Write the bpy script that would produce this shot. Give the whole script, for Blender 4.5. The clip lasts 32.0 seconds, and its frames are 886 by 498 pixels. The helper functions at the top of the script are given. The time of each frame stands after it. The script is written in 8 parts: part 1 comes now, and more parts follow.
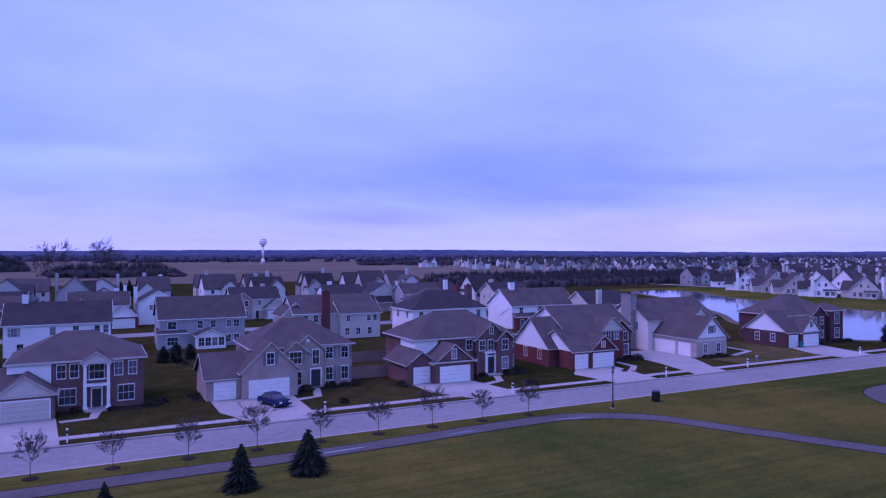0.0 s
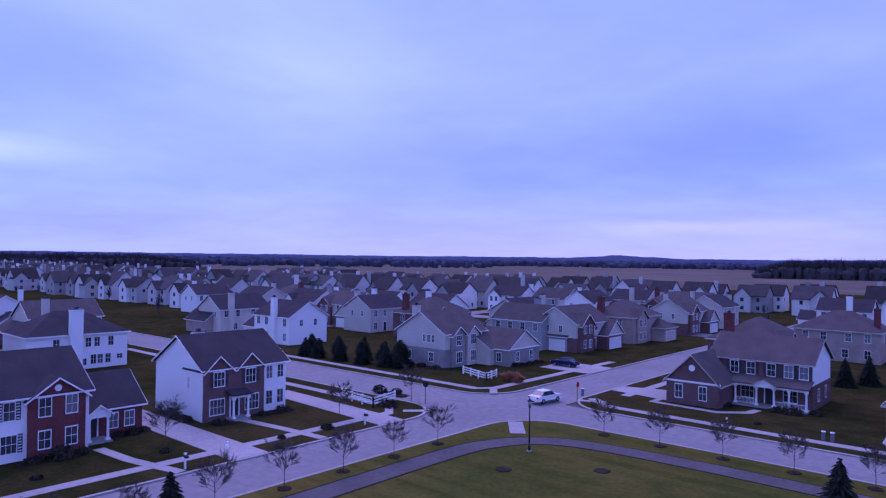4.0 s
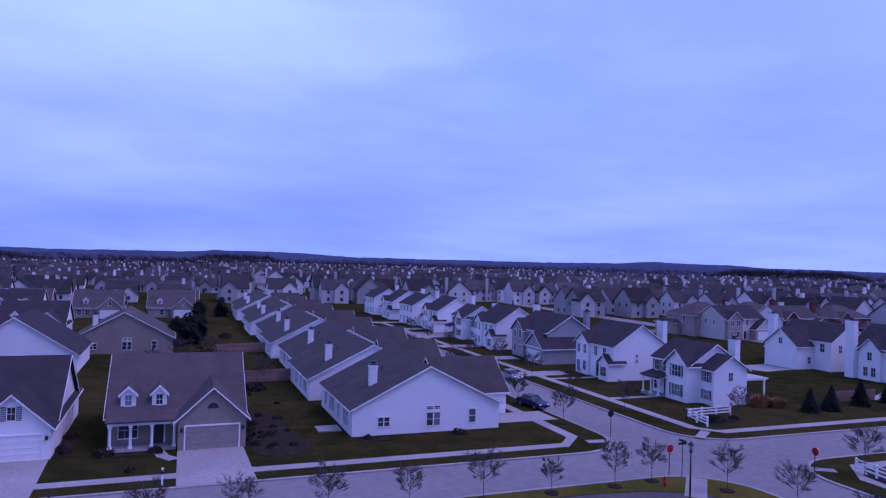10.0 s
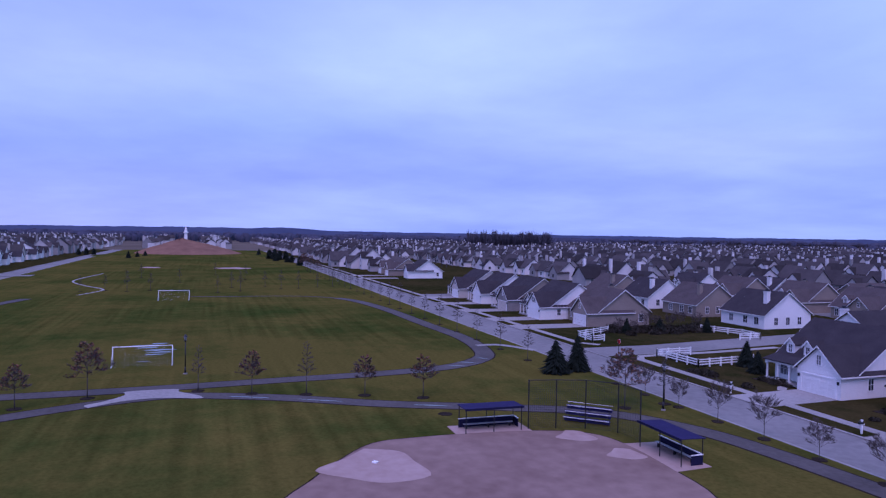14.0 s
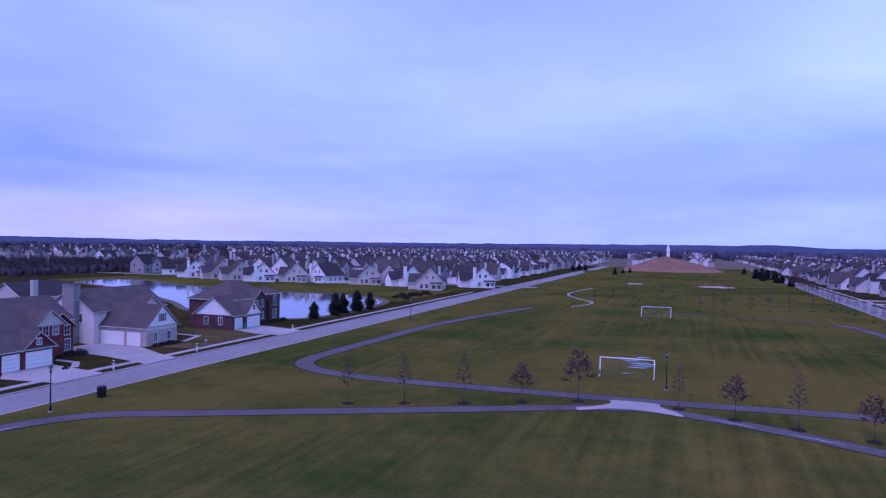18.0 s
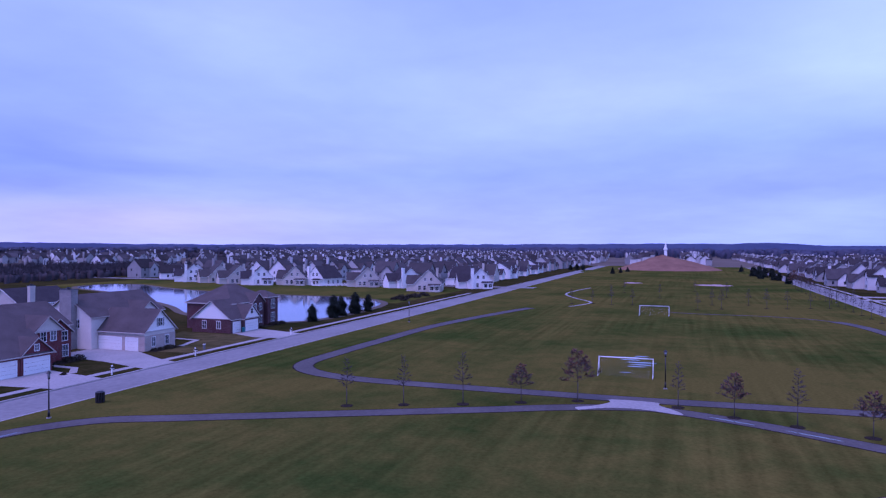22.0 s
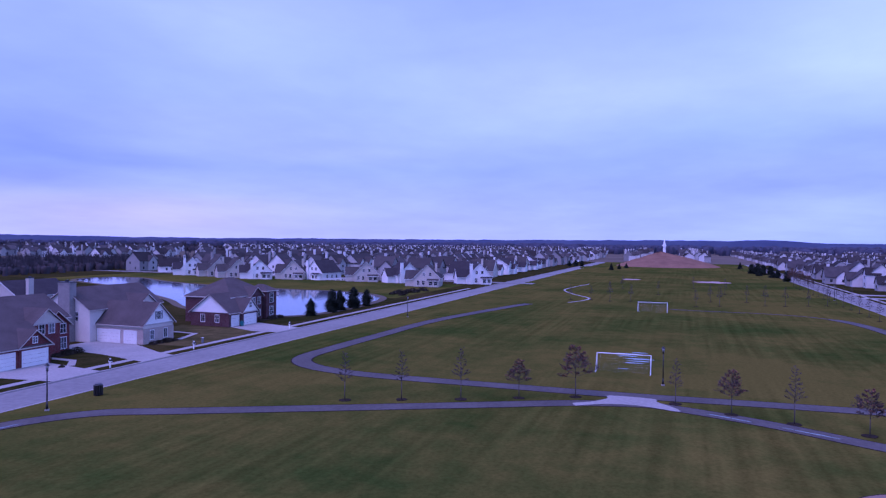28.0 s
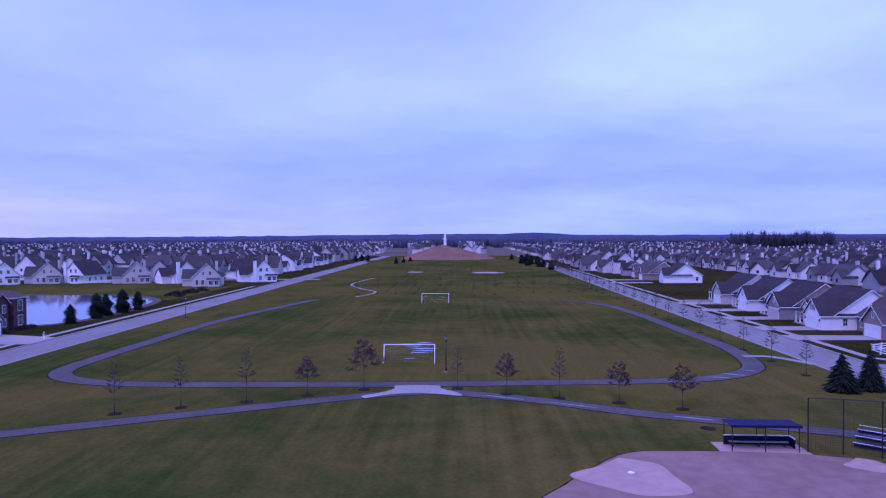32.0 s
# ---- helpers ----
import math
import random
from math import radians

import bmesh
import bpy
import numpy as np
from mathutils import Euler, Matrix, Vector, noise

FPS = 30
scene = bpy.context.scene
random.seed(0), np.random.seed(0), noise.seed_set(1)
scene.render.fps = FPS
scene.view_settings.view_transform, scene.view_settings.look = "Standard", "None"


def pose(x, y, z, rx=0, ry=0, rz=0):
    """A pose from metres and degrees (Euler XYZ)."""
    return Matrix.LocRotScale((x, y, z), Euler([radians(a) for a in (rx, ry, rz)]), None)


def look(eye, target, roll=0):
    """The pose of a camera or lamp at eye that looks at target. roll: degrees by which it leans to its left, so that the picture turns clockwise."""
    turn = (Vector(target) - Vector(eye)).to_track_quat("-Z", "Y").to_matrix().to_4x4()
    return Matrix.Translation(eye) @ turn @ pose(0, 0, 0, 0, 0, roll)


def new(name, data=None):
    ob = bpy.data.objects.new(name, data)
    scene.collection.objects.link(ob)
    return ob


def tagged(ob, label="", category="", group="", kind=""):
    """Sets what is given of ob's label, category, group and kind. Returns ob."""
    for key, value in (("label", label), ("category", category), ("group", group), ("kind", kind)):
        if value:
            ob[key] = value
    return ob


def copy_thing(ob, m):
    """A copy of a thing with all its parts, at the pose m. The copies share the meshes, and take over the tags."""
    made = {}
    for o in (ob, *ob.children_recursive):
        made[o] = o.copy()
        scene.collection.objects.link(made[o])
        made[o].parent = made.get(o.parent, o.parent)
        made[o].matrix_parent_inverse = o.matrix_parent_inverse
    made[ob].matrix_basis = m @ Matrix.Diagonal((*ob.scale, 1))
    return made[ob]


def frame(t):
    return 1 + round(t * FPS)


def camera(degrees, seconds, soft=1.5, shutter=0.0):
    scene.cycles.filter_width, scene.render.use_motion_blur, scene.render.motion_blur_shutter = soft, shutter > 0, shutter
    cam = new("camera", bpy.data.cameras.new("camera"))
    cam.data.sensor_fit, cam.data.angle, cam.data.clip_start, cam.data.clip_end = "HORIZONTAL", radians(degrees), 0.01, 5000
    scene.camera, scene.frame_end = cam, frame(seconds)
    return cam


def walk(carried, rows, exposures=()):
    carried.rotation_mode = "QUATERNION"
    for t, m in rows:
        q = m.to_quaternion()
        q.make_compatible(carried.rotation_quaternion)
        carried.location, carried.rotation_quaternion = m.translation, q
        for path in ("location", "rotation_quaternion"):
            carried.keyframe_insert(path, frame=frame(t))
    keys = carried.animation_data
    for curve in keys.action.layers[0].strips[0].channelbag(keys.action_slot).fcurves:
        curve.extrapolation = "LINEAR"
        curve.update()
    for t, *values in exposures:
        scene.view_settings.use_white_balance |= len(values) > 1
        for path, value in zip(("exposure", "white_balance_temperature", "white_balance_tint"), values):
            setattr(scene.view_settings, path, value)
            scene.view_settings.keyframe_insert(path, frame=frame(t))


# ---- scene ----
LENS = 65.5
EXPO0, EXPO1, KELVIN, TINT = -0.08, 0.0, 4550, 77
EYE = (0.0, 0.0, 18.0)
# seconds, turn to the left from +y, tilt up, roll (degrees)
TURNS = [
    (0, -27.06, 0.31, -0.05),
    (0.5, -19.03, 0.43, -0.39),
    (1, -11.07, 0.24, -0.12),
    (1.5, -3.11, 0.44, 0.16),
    (2, 5.53, 0.57, 0.18),
    (2.5, 14.20, 0.58, 0.53),
    (3, 22.89, 0.55, 0.72),
    (3.5, 32.28, 0.69, 0.83),
    (5.5, 66.75, 0.82, -0.22),
    (6, 75.65, 1.39, -0.14),
    (6.5, 85.95, 1.59, 0.06),
    (7, 96.30, 1.19, 0.47),
    (7.5, 106.68, 1.23, 0.12),
    (8, 117.48, 1.42, 0.42),
    (8.5, 128.49, 1.53, 0.93),
    (9, 138.25, 1.16, 1.34),
    (9.5, 148.02, 0.90, 1.48),
    (10, 158.92, 1.01, 1.67),
    (10.5, 169.87, 1.25, 1.45),
    (11, 180.29, 0.57, 1.45),
    (11.5, 191.64, -0.08, 1.95),
    (12, 202.93, 0.48, 1.68),
    (12.5, 215.02, -0.21, 1.61),
    (13, 227.14, 0.16, 1.14),
    (13.5, 239.42, -0.39, 1.11),
    (14, 250.93, -1.28, 0.94),
    (14.5, 263.09, -1.27, 0.49),
    (15, 275.50, -1.00, 0.50),
    (15.5, 285.09, -0.79, 0.61),
    (17.5, 289.22, -0.56, 0.23),
    (18, 289.53, -0.41, 0.84),
    (18.5, 289.31, -0.41, 0.66),
    (19, 288.75, -0.73, 0.36),
    (19.5, 288.82, -0.54, 0.17),
    (20, 289.20, -0.31, 0.27),
    (20.5, 289.29, -0.50, 0.50),
    (21, 289.03, -1.37, 0.97),
    (21.5, 289.41, -0.73, 0.78),
    (22, 289.33, -0.30, 0.19),
    (22.5, 289.33, -0.52, 0.38),
    (23, 289.69, -0.32, 0.68),
    (23.5, 289.55, -0.61, 0.73),
    (24, 289.67, -0.98, 0.85),
    (24.5, 289.37, -1.20, 0.71),
    (25, 289.07, -1.28, 0.91),
    (25.5, 288.98, -0.57, 1.11),
    (27.5, 288.67, -0.42, 0.53),
    (28, 289.24, -0.70, 0.59),
    (28.5, 289.39, -0.05, 0.92),
    (29, 289.27, -1.01, 0.56),
    (29.5, 287.05, -0.83, -0.11),
    (30, 283.14, -1.49, 0.45),
    (30.5, 279.77, -2.11, -0.26),
    (31, 277.14, -1.36, -0.38),
    (31.5, 274.24, -0.97, 0.00),
    (32, 271.59, -1.05, -0.26),
]


def heading(turn, tilt, roll):
    a, b = radians(turn), radians(tilt)
    ahead = Vector((-math.sin(a) * math.cos(b), math.cos(a) * math.cos(b), math.sin(b)))
    return look(EYE, Vector(EYE) + ahead * 10, roll)


cam = camera(LENS, 32.0, soft=1.25)
walk(cam, [(t, heading(a, b, c)) for t, a, b, c in TURNS],
     exposures=[(0, EXPO0, KELVIN + 110, TINT), (4, EXPO0, KELVIN + 80, TINT - 3), (6, EXPO0 - 0.08, KELVIN - 60, TINT - 2), (8, EXPO0 - 0.14, KELVIN + 20, TINT - 4), (10, EXPO0 - 0.24, KELVIN + 140, TINT - 9), (11, EXPO0 - 0.27, KELVIN + 240, TINT - 12), (12.6, EXPO0 - 0.26, KELVIN + 300, TINT - 17), (13.6, EXPO0 - 0.20, KELVIN + 310, TINT - 23), (15, EXPO1 - 0.03, KELVIN + 170, TINT - 16), (32, EXPO1 - 0.02, KELVIN + 30, TINT - 5)])

# ---- sky and light ----
world = bpy.data.worlds.new("overcast_sky")
scene.world = world
world.use_nodes = True
wn, wl = world.node_tree.nodes, world.node_tree.links
wn.clear()
sky = wn.new("ShaderNodeTexSky")
sky.sky_type, sky.sun_disc = "NISHITA", False
sky.sun_elevation, sky.sun_rotation = radians(55), radians(-64)
sky.air_density, sky.dust_density = 1.0, 2.0
sky_dim = wn.new("ShaderNodeMixRGB")
sky_dim.blend_type = "MULTIPLY"
sky_dim.inputs[0].default_value = 1
sky_dim.inputs[2].default_value = (0.10, 0.10, 0.10, 1)
wl.new(sky.outputs[0], sky_dim.inputs[1])
coord = wn.new("ShaderNodeTexCoord")
sep = wn.new("ShaderNodeSeparateXYZ")
wl.new(coord.outputs["Generated"], sep.inputs[0])
# cloud sheets: the sky's direction laid onto a flat layer overhead
up = wn.new("ShaderNodeMath")
up.operation = "ADD"
up.inputs[1].default_value = 0.14
wl.new(sep.outputs[2], up.inputs[0])
flat = wn.new("ShaderNodeCombineXYZ")
for n in (0, 1):
    d = wn.new("ShaderNodeMath")
    d.operation = "DIVIDE"
    wl.new(sep.outputs[n], d.inputs[0])
    wl.new(up.outputs[0], d.inputs[1])
    wl.new(d.outputs[0], flat.inputs[n])
big = wn.new("ShaderNodeTexNoise")
big.inputs["Scale"].default_value = 0.5
big.inputs["Detail"].default_value = 4.5
big.inputs["Roughness"].default_value = 0.5
big.inputs["Distortion"].default_value = 0.3
wl.new(flat.outputs[0], big.inputs["Vector"])
ramp = wn.new("ShaderNodeValToRGB")
ramp.color_ramp.elements[0].position, ramp.color_ramp.elements[0].color = 0.32, (0.355, 0.47, 0.68, 1)
ramp.color_ramp.elements[1].position, ramp.color_ramp.elements[1].color = 0.68, (0.49, 0.63, 0.80, 1)
wl.new(big.outputs["Fac"], ramp.inputs[0])
# paler, pinker air low over the land to the north
low = wn.new("ShaderNodeMapRange")
low.inputs["From Min"].default_value, low.inputs["From Max"].default_value = 0.0, 0.10
low.inputs["To Min"].default_value, low.inputs["To Max"].default_value = 0.75, 0.0
wl.new(sep.outputs[2], low.inputs["Value"])
north = wn.new("ShaderNodeMapRange")
north.inputs["From Min"].default_value, north.inputs["From Max"].default_value = -0.25, 0.8
north.inputs["To Min"].default_value, north.inputs["To Max"].default_value = 0.0, 1.0
wl.new(sep.outputs[1], north.inputs["Value"])
amount = wn.new("ShaderNodeMath")
amount.operation = "MULTIPLY"
wl.new(low.outputs[0], amount.inputs[0])
wl.new(north.outputs[0], amount.inputs[1])
pale = wn.new("ShaderNodeMixRGB")
wl.new(amount.outputs[0], pale.inputs[0])
wl.new(ramp.outputs[0], pale.inputs[1])
pale.inputs[2].default_value = (0.67, 0.65, 0.78, 1)
# the cloud is thinner and less violet towards the south-west
west = wn.new("ShaderNodeVectorMath")
west.operation = "DOT_PRODUCT"
west.inputs[1].default_value = (-0.6, -0.8, 0.0)
wl.new(coord.outputs["Generated"], west.inputs[0])
thin = wn.new("ShaderNodeMapRange")
thin.inputs["From Min"].default_value, thin.inputs["From Max"].default_value = 0.0, 0.9
wl.new(west.outputs["Value"], thin.inputs["Value"])
clearer = wn.new("ShaderNodeMixRGB")
clearer.blend_type = "MULTIPLY"
clearer.inputs[2].default_value = (1.03, 1.10, 1.0, 1)
wl.new(thin.outputs[0], clearer.inputs[0])
wl.new(pale.outputs[0], clearer.inputs[1])
veil = wn.new("ShaderNodeMixRGB")
veil.inputs[0].default_value = 0.97
wl.new(sky_dim.outputs[0], veil.inputs[1])
# smaller ragged wisps under the sheet
wisp = wn.new("ShaderNodeTexNoise")
wisp.inputs["Scale"].default_value, wisp.inputs["Detail"].default_value, wisp.inputs["Roughness"].default_value = 1.7, 6, 0.62
wl.new(flat.outputs[0], wisp.inputs["Vector"])
shade = wn.new("ShaderNodeMapRange")
shade.inputs["From Min"].default_value, shade.inputs["From Max"].default_value = 0.33, 0.67
shade.inputs["To Min"].default_value, shade.inputs["To Max"].default_value = 0.95, 1.04
wl.new(wisp.outputs["Fac"], shade.inputs["Value"])
ragged = wn.new("ShaderNodeMixRGB")
ragged.blend_type = "MULTIPLY"
ragged.inputs[0].default_value = 1
wl.new(clearer.outputs[0], ragged.inputs[1])
wl.new(shade.outputs[0], ragged.inputs[2])
# long level streaks, and the banks and gaps of cloud that stand round the horizon: turn to the left from +y, height, half width, half height (degrees), tint
stretch = wn.new("ShaderNodeVectorMath")
stretch.operation = "MULTIPLY"
stretch.inputs[1].default_value = (2.4, 2.4, 12.0)
wl.new(coord.outputs["Generated"], stretch.inputs[0])
streak = wn.new("ShaderNodeTexNoise")
streak.inputs["Scale"].default_value, streak.inputs["Detail"].default_value, streak.inputs["Roughness"].default_value, streak.inputs["Distortion"].default_value = 1.1, 3.5, 0.45, 0.8
wl.new(stretch.outputs[0], streak.inputs["Vector"])
streaky = wn.new("ShaderNodeMapRange")
streaky.inputs["From Min"].default_value, streaky.inputs["From Max"].default_value = 0.3, 0.7
streaky.inputs["To Min"].default_value, streaky.inputs["To Max"].default_value = 0.965, 1.035
wl.new(streak.outputs["Fac"], streaky.inputs["Value"])
layered = wn.new("ShaderNodeMixRGB")
layered.blend_type = "MULTIPLY"
layered.inputs[0].default_value = 1
wl.new(ragged.outputs[0], layered.inputs[1])
wl.new(streaky.outputs[0], layered.inputs[2])
curl = wn.new("ShaderNodeVectorMath")
curl.operation = "MULTIPLY_ADD"
curl.inputs[1].default_value = (0.16, 0.16, 0.05)
wl.new(streak.outputs["Color"], curl.inputs[0])
wl.new(coord.outputs["Generated"], curl.inputs[2])
BANKS = [
    (16, 9, 17, 4.0, (0.78, 0.82, 0.96)), (-30, 5.5, 16, 3.0, (0.80, 0.83, 0.94)), (-22, 3, 8, 0.7, (0.84, 0.84, 0.92)), (-1, 7, 9, 0.9, (1.16, 1.14, 1.06)),
    (18, 2.6, 9, 0.8, (1.16, 1.08, 1.04)), (-21, 18, 18, 6, (1.14, 1.12, 1.05)), (22, 3.6, 6, 0.6, (0.88, 0.88, 0.93)), (45, 15, 12, 5, (1.10, 1.09, 1.03)),
    (77, 7.3, 8, 1.1, (1.42, 1.34, 1.16)), (88, 6.8, 8, 1.0, (1.14, 1.12, 1.06)), (79, 13, 14, 4, (0.80, 0.84, 0.96)), (109, 18, 12, 6, (1.20, 1.17, 1.07)),
    (53, 15, 8, 2.6, (1.12, 1.11, 1.05)), (102, 2.2, 14, 2.4, (0.84, 0.86, 0.96)), (116, 21, 12, 8, (1.30, 1.26, 1.08)), (121, 11, 9, 3, (1.08, 1.07, 1.02)),
    (168, 16, 13, 7, (1.14, 1.13, 1.04)), (182, 19, 24, 12, (1.34, 1.34, 1.10)), (205, 17, 16, 8, (1.24, 1.24, 1.06)), (209, 9, 12, 4, (1.12, 1.08, 1.03)), (153, 14, 8, 6, (0.90, 0.95, 1.0)),
    (185, 2.5, 30, 3.2, (0.78, 0.82, 0.95)), (231, 6.6, 14, 1.8, (1.12, 1.09, 1.03)), (239, 17, 12, 5, (1.10, 1.09, 1.03)), (281, 13, 12, 4.5, (1.16, 1.13, 1.04)),
    (253, 16, 13, 5, (1.14, 1.12, 1.04)), (244, 5, 14, 2.6, (0.88, 0.90, 0.97)), (306, 8, 15, 2.4, (1.17, 1.13, 1.05)), (304, 20, 12, 5, (1.20, 1.17, 1.06)),
    (297, 6.4, 8, 0.8, (1.12, 1.09, 1.04)), (268, 8.5, 13, 3.0, (0.86, 0.90, 0.98)), (319, 5, 9, 1.3, (0.86, 0.87, 0.95)), (312, 2.2, 13, 1.5, (1.16, 1.03, 1.02)),
    (228, 14, 22, 10, (1.15, 1.17, 1.04)), (247, 14, 14, 8, (1.12, 1.13, 1.03)), (262, 14, 14, 8, (1.10, 1.12, 1.03)), (290, 12, 20, 8, (1.06, 1.07, 1.03))]
last = layered
for turn, height, wide, tall, tint in BANKS:
    a, b = radians(turn), radians(height)
    away = wn.new("ShaderNodeVectorMath")
    away.operation = "SUBTRACT"
    away.inputs[1].default_value = (-math.sin(a) * math.cos(b) + 0.08, math.cos(a) * math.cos(b) + 0.08, math.sin(b) + 0.025)
    wl.new(curl.outputs[0], away.inputs[0])
    scaled = wn.new("ShaderNodeVectorMath")
    scaled.operation = "MULTIPLY"
    scaled.inputs[1].default_value = (1 / radians(wide * 1.5), 1 / radians(wide * 1.5), 1 / radians(tall * 1.5))
    wl.new(away.outputs[0], scaled.inputs[0])
    far = wn.new("ShaderNodeVectorMath")
    far.operation = "LENGTH"
    wl.new(scaled.outputs[0], far.inputs[0])
    fade = wn.new("ShaderNodeMapRange")
    fade.interpolation_type = "SMOOTHSTEP"
    fade.inputs["From Min"].default_value, fade.inputs["From Max"].default_value = 0.0, 1.0
    fade.inputs["To Min"].default_value, fade.inputs["To Max"].default_value = 1.0, 0.0
    wl.new(far.outputs["Value"], fade.inputs["Value"])
    bank = wn.new("ShaderNodeMixRGB")
    bank.blend_type = "MULTIPLY"
    bank.inputs[2].default_value = (*tint, 1)
    wl.new(fade.outputs[0], bank.inputs[0])
    wl.new(last.outputs[0], bank.inputs[1])
    last = bank
wl.new(last.outputs[0], veil.inputs[2])
bg = wn.new("ShaderNodeBackground")
bg.inputs["Strength"].default_value = 1.0
wl.new(veil.outputs[0], bg.inputs["Color"])
wout = wn.new("ShaderNodeOutputWorld")
wl.new(bg.outputs[0], wout.inputs[0])

sun = new("sun", bpy.data.lights.new("sun", "SUN"))
sun.data.energy, sun.data.angle, sun.data.color = 1.7, radians(40), (1.0, 0.74, 0.67)
sun.matrix_world = look((0, 0, 0), (0.5, -0.25, -0.85))

# ---- materials ----
def material(name, base, other, rough=0.85, fine=6.0, broad=0.25, relief=0.3, metal=0.0, spread=0.6, gloss=0.1):
    """A matt surface whose colour wanders between two tones at two scales, with fine relief."""
    m = bpy.data.materials.new(name)
    m.use_nodes = True
    n, l = m.node_tree.nodes, m.node_tree.links
    b = n["Principled BSDF"]
    b.inputs["Roughness"].default_value, b.inputs["Metallic"].default_value = rough, metal
    b.inputs["Specular IOR Level"].default_value = gloss
    g = n.new("ShaderNodeNewGeometry")
    a = n.new("ShaderNodeTexNoise")
    a.inputs["Scale"].default_value, a.inputs["Detail"].default_value = fine, 4
    c = n.new("ShaderNodeTexNoise")
    c.inputs["Scale"].default_value, c.inputs["Detail"].default_value = broad, 3
    for t in (a, c):
        l.new(g.outputs["Position"], t.inputs["Vector"])
    s = n.new("ShaderNodeMath")
    s.operation = "ADD"
    l.new(a.outputs["Fac"], s.inputs[0])
    l.new(c.outputs["Fac"], s.inputs[1])
    r = n.new("ShaderNodeMapRange")
    r.inputs["From Min"].default_value, r.inputs["From Max"].default_value = 1 - spread / 2, 1 + spread / 2
    l.new(s.outputs[0], r.inputs["Value"])
    x = n.new("ShaderNodeMixRGB")
    x.inputs[1].default_value, x.inputs[2].default_value = (*base, 1), (*other, 1)
    l.new(r.outputs[0], x.inputs[0])
    l.new(x.outputs[0], b.inputs["Base Color"])
    if relief:
        u = n.new("ShaderNodeBump")
        u.inputs["Strength"].default_value, u.inputs["Distance"].default_value = relief, 0.03
        l.new(a.outputs["Fac"], u.inputs["Height"])
        l.new(u.outputs[0], b.inputs["Normal"])
    m["mix"] = x.name
    return m


def banded(m, step, dark=0.75, axis=2, depth=0.02, soft=0.12):
    """Lays courses of the given height onto a material: siding boards, shingle rows."""
    n, l = m.node_tree.nodes, m.node_tree.links
    b, x = n["Principled BSDF"], n[m["mix"]]
    g = n.new("ShaderNodeNewGeometry")
    s = n.new("ShaderNodeSeparateXYZ")
    l.new(g.outputs["Position"], s.inputs[0])
    d = n.new("ShaderNodeMath")
    d.operation = "DIVIDE"
    d.inputs[1].default_value = step
    l.new(s.outputs[axis], d.inputs[0])
    f = n.new("ShaderNodeMath")
    f.operation = "FRACT"
    l.new(d.outputs[0], f.inputs[0])
    r = n.new("ShaderNodeMapRange")
    r.inputs["From Min"].default_value, r.inputs["From Max"].default_value = 0.0, soft
    r.inputs["To Min"].default_value, r.inputs["To Max"].default_value = dark, 1.0
    l.new(f.outputs[0], r.inputs["Value"])
    y = n.new("ShaderNodeMixRGB")
    y.blend_type = "MULTIPLY"
    y.inputs[0].default_value = 1
    l.new(x.outputs[0], y.inputs[1])
    l.new(r.outputs[0], y.inputs[2])
    l.new(y.outputs[0], b.inputs["Base Color"])
    u = n.new("ShaderNodeBump")
    u.inputs["Strength"].default_value, u.inputs["Distance"].default_value = 0.6, depth
    l.new(f.outputs[0], u.inputs["Height"])
    l.new(u.outputs[0], b.inputs["Normal"])
    return m


def bricks(name, a, b_, mortar):
    m = bpy.data.materials.new(name)
    m.use_nodes = True
    n, l = m.node_tree.nodes, m.node_tree.links
    b = n["Principled BSDF"]
    b.inputs["Roughness"].default_value = 0.9
    b.inputs["Specular IOR Level"].default_value = 0.05
    g = n.new("ShaderNodeNewGeometry")
    s = n.new("ShaderNodeSeparateXYZ")
    l.new(g.outputs["Position"], s.inputs[0])
    d = n.new("ShaderNodeMath")
    d.operation = "ADD"
    l.new(s.outputs[0], d.inputs[0])
    l.new(s.outputs[1], d.inputs[1])
    c = n.new("ShaderNodeCombineXYZ")
    l.new(d.outputs[0], c.inputs[0])
    l.new(s.outputs[2], c.inputs[1])
    t = n.new("ShaderNodeTexBrick")
    t.inputs["Color1"].default_value, t.inputs["Color2"].default_value, t.inputs["Mortar"].default_value = (*a, 1), (*b_, 1), (*mortar, 1)
    t.inputs["Scale"].default_value, t.inputs["Mortar Size"].default_value = 1.0, 0.008
    t.inputs["Brick Width"].default_value, t.inputs["Row Height"].default_value = 0.22, 0.075
    l.new(c.outputs[0], t.inputs["Vector"])
    w = n.new("ShaderNodeTexNoise")
    w.inputs["Scale"].default_value, w.inputs["Detail"].default_value = 0.6, 4
    l.new(g.outputs["Position"], w.inputs["Vector"])
    r = n.new("ShaderNodeMapRange")
    r.inputs["To Min"].default_value, r.inputs["To Max"].default_value = 0.65, 1.3
    l.new(w.outputs["Fac"], r.inputs["Value"])
    y = n.new("ShaderNodeMixRGB")
    y.blend_type = "MULTIPLY"
    y.inputs[0].default_value = 1
    l.new(t.outputs["Color"], y.inputs[1])
    l.new(r.outputs[0], y.inputs[2])
    l.new(y.outputs[0], b.inputs["Base Color"])
    u = n.new("ShaderNodeBump")
    u.inputs["Strength"].default_value, u.inputs["Distance"].default_value, u.invert = 0.5, 0.01, True
    l.new(t.outputs["Fac"], u.inputs["Height"])
    l.new(u.outputs[0], b.inputs["Normal"])
    return m


